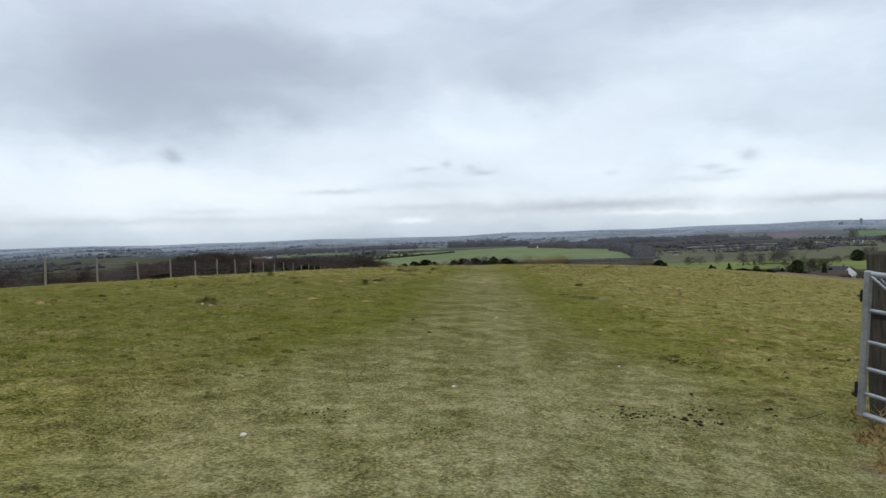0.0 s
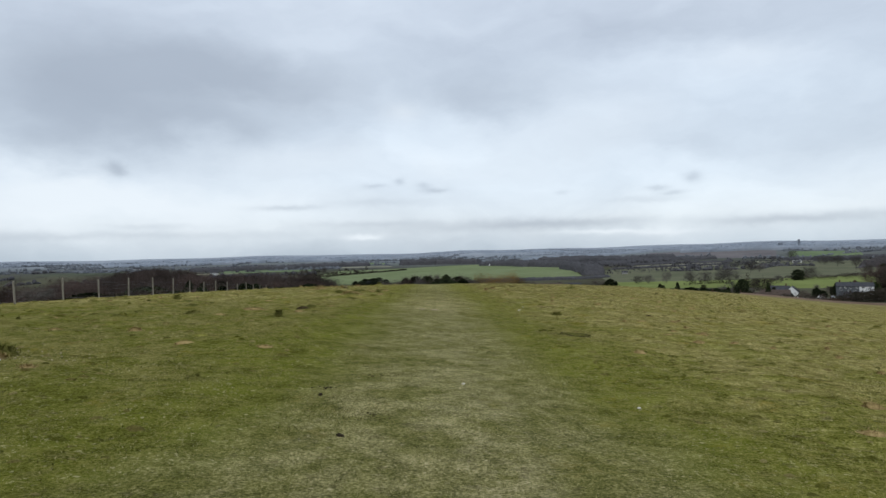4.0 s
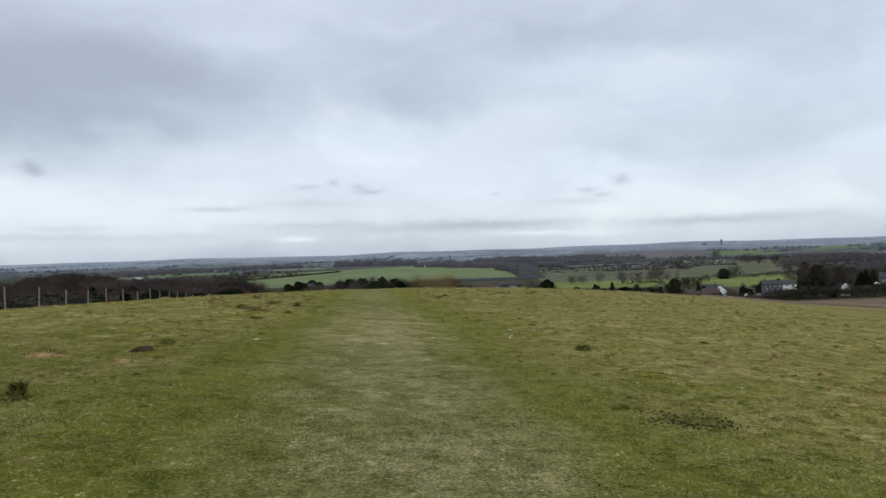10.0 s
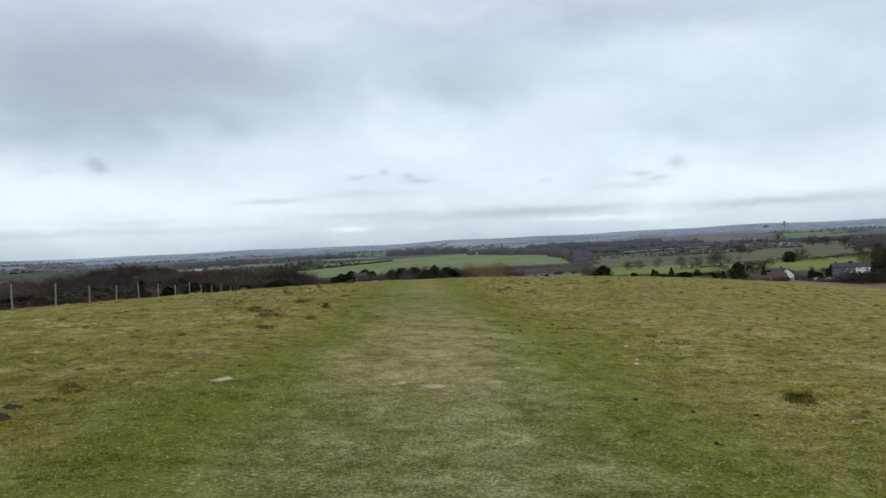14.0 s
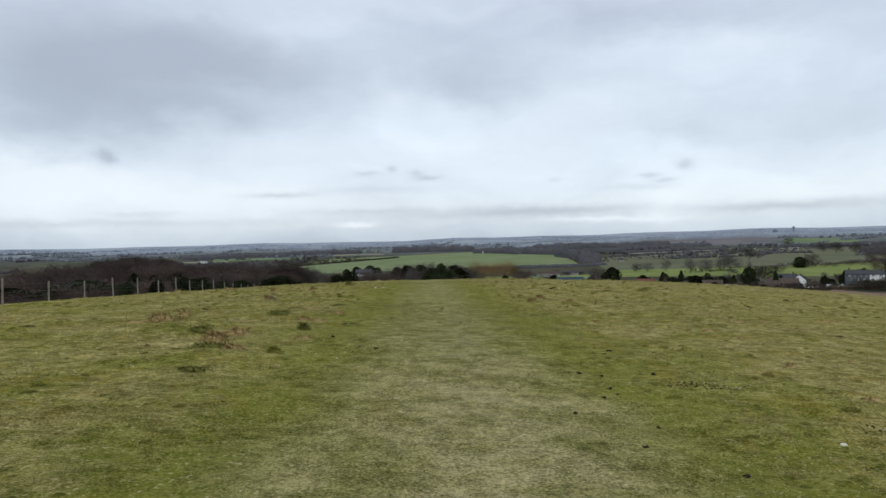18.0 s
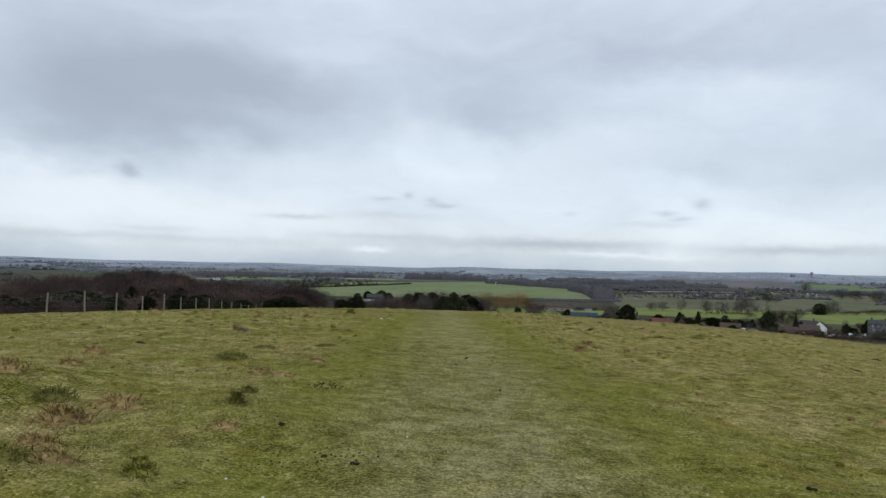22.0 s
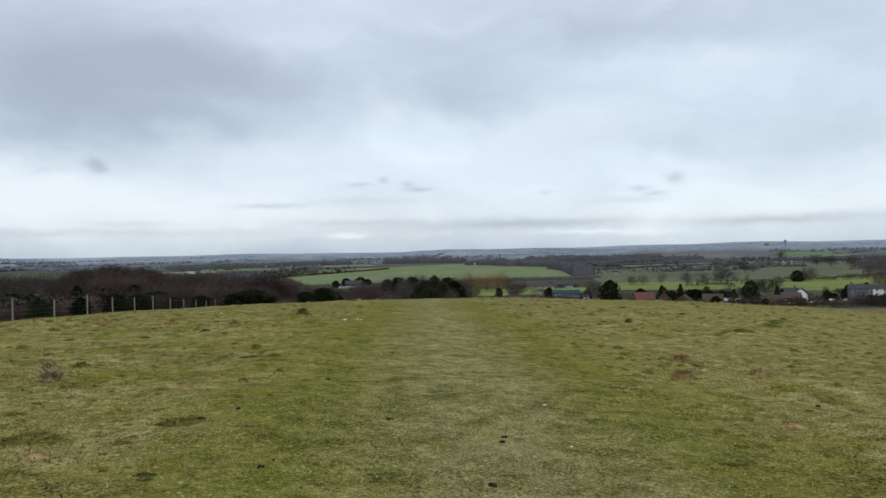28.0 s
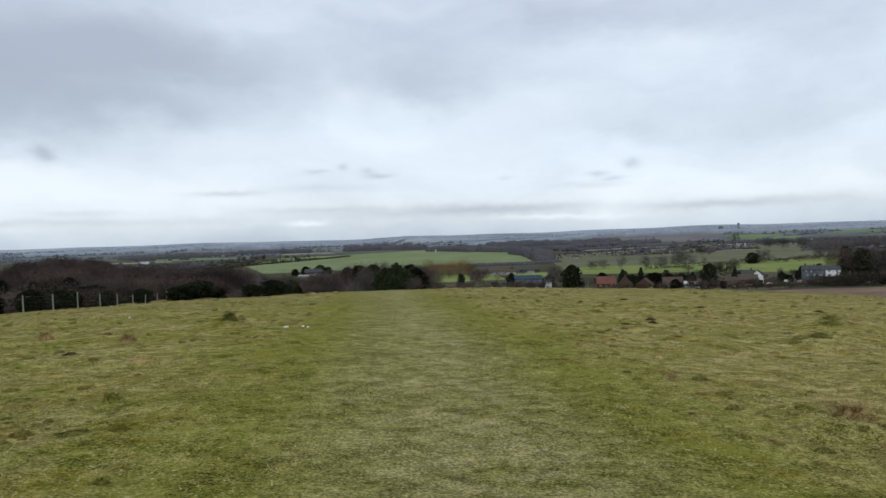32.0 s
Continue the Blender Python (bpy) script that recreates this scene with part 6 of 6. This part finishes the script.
for x, y, sp, n, s, mat, lab in ((3.09, 20.72, 0.52, 230, 0.032, "dung", "scatter of dark droppings over green turf"), (-1.38, 5.65, 0.35, 16, 0.022, "dung", "few dark droppings on short grass"),
                                 (2.0, 6.3, 0.7, 40, 0.022, "dung", "scatter of dark droppings on short grass"), (1.35, 6.0, 0.5, 30, 0.016, "soil", "crumbs of dark earth on the turf"),
                                 (-2.02, 40.2, 0.32, 26, 0.035, "dung", "scrape of black crumbled earth in the grass"), (-1.3, 13.2, 0.12, 14, 0.03, "dung", "dark broken clod lying on the grass"),
                                 (-0.82, 14.4, 0.30, 34, 0.02, "soil", "small scrape of dark soil on the track"), (3.09, 33.5, 0.45, 60, 0.03, "soil", "scrape of grey crumbled soil in dry turf"), (3.5, 33.7, 0.5, 16, 0.04, "chalk", "pale flint chips turned up in dry turf"), (4.4, 31.5, 0.4, 10, 0.04, "chalk", "pale flint chips turned up in dry turf"),
                                 (4.3, 31.4, 0.5, 50, 0.035, "soil", "scrape of dark crumbled soil in dry turf"), (2.3, 47.85, 0.45, 40, 0.02, "dung", "thin scatter of dark droppings beside the track"),
                                 (-0.4, 5.3, 0.25, 14, 0.02, "soil", "crumbs of dark earth on the turf"), (-1.2, 8.0, 0.25, 12, 0.025, "soil", "crumbs of dark earth on the turf"),
                                 (-1.2, 36.2, 0.4, 20, 0.025, "dung", "few dark droppings beside the track"), (0.45, 33.2, 0.5, 26, 0.02, "dung", "few dark droppings on the track"),
                                 (0.4, 20.0, 0.6, 24, 0.018, "soil", "crumbs of dark earth on the track"), (1.3, 18.6, 0.4, 18, 0.02, "dung", "few dark droppings beside the track"), (3.5, 9.1, 0.4, 22, 0.02, "dung", "few dark droppings near the gate"), (1.39, 6.20, 0.3, 30, 0.03, "dung", "scatter of small dark droppings on short grass"), (2.65, 9.59, 0.3, 30, 0.03, "dung", "scatter of small dark droppings on short grass"), (5.64, 10.68, 0.3, 30, 0.03, "dung", "scatter of small dark droppings on short grass"),
                                 (1.81, 21.24, 0.25, 14, 0.02, "dung", "small dark scatter of droppings beside the track"), (1.17, 20.31, 0.2, 12, 0.02, "dung", "small dark scatter of droppings beside the track"), (-1.93, 39.89, 0.4, 40, 0.022, "dung", "thin dark scatter of droppings on green turf"), (-1.90, 36.16, 0.7, 60, 0.018, "soil", "dark mossy crumbs scattered in the turf"), (-1.23, 45.55, 0.45, 40, 0.02, "dung", "thin dark scatter of droppings on green turf"), (2.22, 47.99, 0.35, 34, 0.024, "dung", "thin dark scatter of droppings beside the track"), (2.59, 9.23, 0.32, 60, 0.026, "dung", "dark scatter of droppings on green turf"), (-0.74, 11.86, 0.3, 40, 0.018, "soil", "small scrape of dark soil on the turf"), (-1.82, 23.48, 0.45, 46, 0.018, "chalk", "pale flint chips turned up in green turf"), (-5.71, 15.04, 0.9, 34, 0.03, "chalk", "line of pale flint chips in rough grass"), (-8.08, 18.90, 0.4, 12, 0.022, "chalk", "pale flint chips in rough grass"), (6.15, 40.99, 0.5, 12, 0.022, "chalk", "pale flint chips turned up in dry turf")):
    tagged(lumps("droppings_scatter", x, y, sp, int(n * 1.5), s * 0.42, mat, lab, "droppings", 0.6), kind="stuff")


def molehill(x, y, wide, tall, mat, label):
    rr = random.Random(int(abs(x * 19 + y * 83)))
    bm = bmesh.new()
    rings, seg = 7, 20
    z0 = ground_z(x, y)
    vs = []
    for i in range(rings + 1):
        t = i / rings
        ring = []
        for j in range(seg):
            a = 2 * math.pi * j / seg
            r_ = wide * t * (1 + 0.2 * noise.noise(Vector((math.cos(a) * 1.4 + x, math.sin(a) * 1.4 + y, 0))))
            px, py = r_ * math.cos(a), r_ * math.sin(a) * 0.75
            zz = tall * (1 - t * t) ** 1.2 * (1 + 0.25 * noise.noise(Vector((px * 14, py * 14, 2)))) - 0.015 * t
            ring.append(bm.verts.new((px, py, ground_z(x + px, y + py) - z0 + zz)))
        vs.append(ring)
    for i in range(rings):
        for j in range(seg):
            k_ = (j + 1) % seg
            bm.faces.new((vs[i][j], vs[i + 1][j], vs[i + 1][k_], vs[i][k_]))
    bmesh.ops.remove_doubles(bm, verts=vs[0], dist=1e-4)
    for f in bm.faces:
        f.smooth = True
    ob = part("molehill", bm, M[mat])
    ob.matrix_basis = pose(x, y, z0)
    return tagged(ob, label, "molehill", "molehills on the turf")


for x, y, w, t, mat in ((-3.95, 26.1, 0.26, 0.09, "soil"), (7.56, 29.0, 0.30, 0.10, "soil"), (-9.76, 17.1, 0.3, 0.12, "soil"), (6.45, 61.0, 0.34, 0.13, "soil"), (5.4, 60.1, 0.36, 0.08, "soil"), (-2.6, 43.9, 0.25, 0.06, "soil"), (9.3, 40.5, 0.35, 0.08, "soil"), (-8.4, 39.2, 0.34, 0.09, "soil"), (12.0, 50.5, 0.4, 0.09, "soil"),
                        (-6.9, 55.0, 0.35, 0.08, "soil"), (14.5, 66.0, 0.5, 0.12, "soil"), (10.6, 66.8, 0.5, 0.12, "soil"), (-10.8, 62.4, 0.5, 0.12, "soil"), (17.5, 58.0, 0.5, 0.1, "soil"),
                        (-6.63, 44.85, 0.3, 0.1, "soil"), (6.71, 61.79, 0.4, 0.16, "soil"), (-5.96, 56.44, 0.34, 0.12, "soil"), (-3.87, 25.59, 0.5, 0.16, "soil"), (9.30, 70.62, 0.4, 0.14, "soil")):
    molehill(x, y, w * 0.5, t * 0.42, mat, "low molehill of dark crumbled soil in the turf")

for x, y, w, t, n, mat, lab in (
        (-3.54, 20.87, 0.16, 0.26, 170, "tuft_dark", "dark bushy tuft standing on a grassy bank"), (-2.57, 37.78, 0.17, 0.22, 150, "tuft_dark", "dark green sedge tuft on the bank"),
        (3.83, 26.5, 0.28, 0.13, 180, "tuft_green", "low green mossy hummock of grass"), (-4.29, 61.4, 0.4, 0.3, 240, "tuft_dark", "dark grass hummock near the brow"), (-5.67, 58.3, 0.22, 0.32, 90, "tuft_dry", "dry brown tuft of long grass in turf"),
        (-3.70, 52.2, 0.2, 0.17, 120, "tuft_green", "green grass tuft on the bank"), (-5.69, 48.5, 0.24, 0.30, 140, "tuft_dry", "dry brown weed tuft standing in turf"), (-6.06, 14.9, 0.22, 0.16, 110, "tuft_dry", "brown tuft of dead weeds"),
        (-7.05, 25.4, 0.35, 0.12, 140, "tuft_dark", "low dark patch of coarse grass"), (-5.3, 25.6, 0.4, 0.1, 160, "tuft_dark", "low dark mat of coarse grass"), (-5.97, 19.0, 0.3, 0.14, 130, "tuft_dry", "flattened brown dead weeds"),
        (-5.4, 38.3, 0.5, 0.28, 220, "tuft_dry", "reddish-brown dead weeds on a mound"), (-4.4, 37.6, 0.45, 0.2, 180, "tuft_dark", "dark coarse grass on a mound"), (-2.66, 35.65, 0.2, 0.16, 140, "tuft_green", "yellowish-green grass tuft on the turf"),
        (-3.6, 35.4, 0.6, 0.13, 240, "tuft_dark", "dark coarse grass over a low mound"), (4.03, 50.4, 0.36, 0.26, 220, "tuft_dry", "clump of dry reddish-brown weeds"), (3.5, 49.0, 0.34, 0.24, 240, "tuft_dry", "clump of dry reddish-brown weeds"),
        (4.96, 49.6, 0.22, 0.2, 120, "tuft_dry", "small clump of dry brown weeds"), (-2.5, 42.3, 0.3, 0.14, 150, "tuft_dry", "straw-coloured grass tuft beside the track"), (-3.1, 40.8, 0.3, 0.16, 140, "tuft_dry", "straw-coloured grass tuft on the bank"),
        (-7.1, 56.0, 0.26, 0.24, 100, "tuft_dry", "brown weed tuft standing in turf"), (-8.0, 60.0, 0.3, 0.3, 110, "tuft_dry", "brown weed tuft standing in turf"), (8.4, 57.2, 0.5, 0.14, 180, "tuft_dark", "dark coarse grass over a hummock"),
        (11.7, 61.5, 0.6, 0.16, 180, "tuft_dark", "dark coarse grass over a hummock"), (6.05, 20.8, 0.3, 0.12, 110, "tuft_dry", "brown grass tuft on the slope"), (6.9, 22.7, 0.35, 0.14, 130, "tuft_dry", "brown grass tuft on the slope"),
        (-3.9, 37.0, 0.4, 0.2, 150, "tuft_dry", "dry brown weeds on a bank"), (-2.8, 39.1, 0.2, 0.16, 100, "tuft_dark", "dark grass tuft on a bank"), (-3.4, 50.5, 0.3, 0.06, 200, "tuft_dark", "flat dark patch of coarse mossy grass"), (-3.4, 34.1, 0.4, 0.10, 260, "tuft_dark", "mossy grey-green grass mound"), (-3.9, 26.6, 0.2, 0.08, 70, "tuft_dark", "low dark tuft of coarse grass"),
        (-3.93, 36.88, 0.42, 0.26, 260, "tuft_dry", "reddish-brown dead weeds in a dense clump"),
        (-3.24, 35.51, 0.4, 0.16, 220, "tuft_dry", "flattened dead stems round a hollow"),
        (-3.72, 36.11, 0.35, 0.18, 180, "tuft_dry", "reddish-brown dead weeds on a mound"),
        (-2.60, 35.46, 0.26, 0.15, 200, "tuft_green", "yellowish-green grass tuft on the turf"),
        (-2.42, 36.90, 0.3, 0.09, 170, "tuft_dry", "flattened brown dead weeds"),
        (-6.32, 42.30, 0.4, 0.2, 180, "tuft_dry", "reddish-brown dead weeds in rough grass"),
        (-5.81, 40.58, 0.32, 0.18, 150, "tuft_dry", "reddish-brown dead weeds in rough grass"),
        (-4.01, 42.48, 0.6, 0.2, 240, "tuft_dark", "dark coarse grass over a low mound"),
        (-2.74, 40.68, 0.4, 0.1, 170, "tuft_dry", "pale flattened grass beside the track"),
        (-5.40, 47.98, 0.24, 0.26, 240, "tuft_straw", "straw-coloured ball of dead grass"),
        (-2.86, 45.43, 0.42, 0.09, 240, "tuft_dark", "low grey-green mossy mound in turf"),
        (-4.11, 45.09, 0.5, 0.08, 240, "tuft_dark", "low dark green moss patch"),
        (-14.41, 64.35, 0.5, 0.3, 160, "tuft_dry", "brown dead weeds by the fence"),
        (-10.69, 61.17, 0.4, 0.28, 140, "tuft_dry", "brown dead weeds by the fence"),
        (-5.86, 49.77, 0.25, 0.14, 110, "tuft_dark", "dark tuft of coarse grass"),
        (-5.84, 58.92, 0.25, 0.3, 140, "tuft_dry", "brown weed tuft standing in turf"),
        (4.62, 48.05, 0.7, 0.1, 240, "tuft_green", "green grass hummock in dry turf"),
        (11.27, 60.93, 0.6, 0.14, 180, "tuft_dark", "dark coarse grass over a hummock"),
        (-6.22, 15.22, 0.4, 0.26, 200, "tuft_dark", "dark bushy tuft beside pale flints"),
        (-6.19, 22.91, 0.36, 0.16, 170, "tuft_dark", "mossy dark tuft in rough grass"),
        (-5.19, 25.12, 0.7, 0.1, 200, "tuft_dry", "long flattened strip of dead grass"),
        (-3.91, 27.11, 0.3, 0.14, 130, "tuft_dark", "low dark tuft of coarse grass"),
        (-10.16, 32.61, 0.3, 0.3, 150, "tuft_dark", "dark bushy tuft in rough grass"),
        (3.14, 20.69, 0.5, 0.08, 200, "tuft_dark", "flat dark patch of coarse grass"),
        (3.84, 26.46, 0.3, 0.14, 220, "tuft_dark", "dark grass hummock on green turf"),
        (-3.74, 37.66, 0.5, 0.22, 200, "tuft_dry", "reddish dead weeds on a bank")):
    tuft("grass_tuft", x, y, w, t, n, mat, lab)
tuft_rng = random.Random(21)
for _ in range(330):
    x = tuft_rng.choice((tuft_rng.uniform(3.0, 15), tuft_rng.uniform(-14, -2.4), tuft_rng.uniform(5, 24)))
    y = tuft_rng.uniform(9, 72)
    dryness = tuft_rng.random() + (0.25 if x > 0 else 0)
    tuft("grass_tuft", x, y, tuft_rng.uniform(0.08, 0.34), tuft_rng.uniform(0.05, 0.13), tuft_rng.randint(40, 90), "tuft_dry" if dryness > 0.55 else "tuft_green" if dryness > 0.25 else "tuft_dark",
         "brown bleached grass tuft in the sward" if dryness > 0.55 else "coarse green grass tuft in the sward")
for x, y, h in ((-5.5, 37.0, 0.42), (6.2, 27.6, 0.2), (5.2, 43.5, 0.2), (7.9, 45.1, 0.22), (3.9, 42.0, 0.2), (6.9, 34.2, 0.22)):
    stem = empty("dead_thistle", x, y, ground_z(x, y))
    bm = tube(bmesh.new(), (0, 0, -0.03), (0.02, 0.01, h), 0.007, 0.004, 5)
    part("stem", bm, M["tuft_dry"], stem)
    bm = bmesh.new()
    for i in range(6):
        a = i * 1.1
        tube(bm, (0.012, 0, h * (0.5 + i * 0.07)), (0.012 + math.cos(a) * 0.05, math.sin(a) * 0.05, h * (0.5 + i * 0.07) + 0.05), 0.003, 0.001, 4)
    part("side_stems", bm, M["tuft_dry"], stem)
    tagged(stem, "thin dead brown thistle stalk standing in turf", "plant")

# a dead bramble stem and rough grass at the foot of the gate
stick = new("bramble_stem")
bm = bmesh.new()
pts = [Vector((2.78, 6.36, ground_z(2.78, 6.36) + 0.02)), Vector((2.92, 6.28, ground_z(2.92, 6.28) + 0.05)), Vector((3.05, 6.2, ground_z(3.05, 6.2) + 0.14))]
for a, b in zip(pts, pts[1:]):
    tube(bm, a, b, 0.004, 0.003, 6)
part("stem", bm, M["bark"], stick)
tagged(stick, "thin bare brown stem lying by the gate", "plant")
for x, y, w, t, n in ((3.25, 5.9, 0.28, 0.16, 120), (3.5, 6.1, 0.26, 0.28, 110), (3.35, 5.5, 0.26, 0.16, 100), (3.6, 6.6, 0.3, 0.2, 100), (3.2, 5.35, 0.3, 0.2, 130), (3.05, 5.2, 0.26, 0.14, 120), (3.45, 5.0, 0.3, 0.22, 120)):
    tuft("grass_tuft", x, y, w, t, n, "tuft_dry", "long dry grass grown up round the gate")


# ---------------------------------------------------------------- short grass of the sward
def sward(name, count, xr, yr, tall, width, seed, keep=None, lay=1.6):
    r = np.random.RandomState(seed)
    x, y = r.uniform(*xr, count), r.uniform(*yr, count)
    clump = grid_noise(x / 0.16, y / 0.16, 7) + 0.6 * grid_noise(x / 0.6, y / 0.6, 8)
    ok = r.uniform(-1, 1, count) < clump + 0.25
    if keep is not None:
        ok &= keep(x, y)
    x, y = x[ok], y[ok]
    n = len(x)
    c = np.stack([x, y, height(x, y) - 0.004], -1)
    a = r.uniform(0, 6.283, n)
    g = np.stack([np.cos(a) * lay, np.sin(a) * lay, r.uniform(0.25, 0.9, n)], -1)
    g /= np.linalg.norm(g, axis=1)[:, None]
    ln = tall * r.uniform(0.5, 1.3, (n, 1)) * (1 + 0.35 * grid_noise(x / 1.3, y / 1.3, 9))[:, None]
    w = np.stack([-np.sin(a), np.cos(a), np.zeros(n)], -1) * width * r.uniform(0.6, 1.3, (n, 1))
    ob = fast_mesh(name, np.stack([c - w, c + w, c + g * ln], 1), 3, M["blade"])
    return tagged(ob, "short mossy grass blades of the grazed sward", "grass", kind="stuff")


sward("grass", 560000, (-3.4, 3.6), (2.5, 47), 0.030, 0.0042, 1, lay=0.9)
sward("grass", 330000, (-8.5, 9.5), (5, 52), 0.045, 0.0055, 2, lambda x, y: np.abs(x) > 3.2, 1.0)
sward("grass", 160000, (-13, 16), (40, 75), 0.055, 0.0070, 3, lay=1.0)
sward("grass", 90000, (-18, 26), (8, 85), 0.070, 0.0075, 4, lambda x, y: np.abs(x - 1) > 7.5)


# small mossy hummocks and clumps of thatch, past counting
def hummocks(count, xr, yr, size, seed, keep):
    r = np.random.RandomState(seed)
    x, y = r.uniform(*xr, count), r.uniform(*yr, count)
    ok = keep(x, y) & (r.uniform(-0.9, 0.9, count) < grid_noise(x / 1.7, y / 1.7, 31) + 0.5 * grid_noise(x / 5.0, y / 5.0, 32))
    x, y = x[ok], y[ok]
    n, seg = len(x), 8
    rad = size * r.uniform(0.35, 1.0, n) * (1 + 0.8 * (r.uniform(0, 1, n) > 0.9))
    tall = rad * r.uniform(0.22, 0.55, n)
    a = np.arange(seg) * 2 * math.pi / seg
    rings = []
    for q, lift in ((1.0, -0.25), (0.72, 0.45), (0.35, 0.85)):
        w = rad[:, None] * q * r.uniform(0.72, 1.28, (n, seg))
        px, py = x[:, None] + w * np.cos(a) * 1.15, y[:, None] + w * np.sin(a) * 0.85
        rings.append(np.stack([px, py, height(px, py) + tall[:, None] * (lift + r.uniform(-0.18, 0.18, (n, seg)))], -1))
    top = np.stack([x, y, height(x, y) + tall], -1)[:, None]
    v = np.concatenate(rings + [top], 1).reshape(-1, 3)
    per = 3 * seg + 1
    base = (np.arange(n) * per)[:, None]
    faces = []
    for t_ in (0, 1):
        for k in range(seg):
            k2 = (k + 1) % seg
            faces.append(base + np.array([[t_ * seg + k, t_ * seg + k2, (t_ + 1) * seg + k2, (t_ + 1) * seg + k]]))
    quads = np.concatenate(faces).tolist()
    caps = np.concatenate([base + np.array([[2 * seg + k, 2 * seg + (k + 1) % seg, 3 * seg]]) for k in range(seg)]).tolist()
    ob = mesh_part("grass_hummocks", v.tolist(), quads + caps, M["hummock"], smooth=True)
    return tagged(ob, "small mossy hummocks and brown thatch in rough grass", "grass", kind="stuff")


hummocks(13000, (-12, 15), (6, 52), 0.062, 61, lambda x, y: (np.abs(x) > 2.3))
hummocks(9000, (-20, 30), (30, 88), 0.11, 62, lambda x, y: (np.abs(x) > 2.6) & ((np.abs(x) > 12) | (y > 50)))
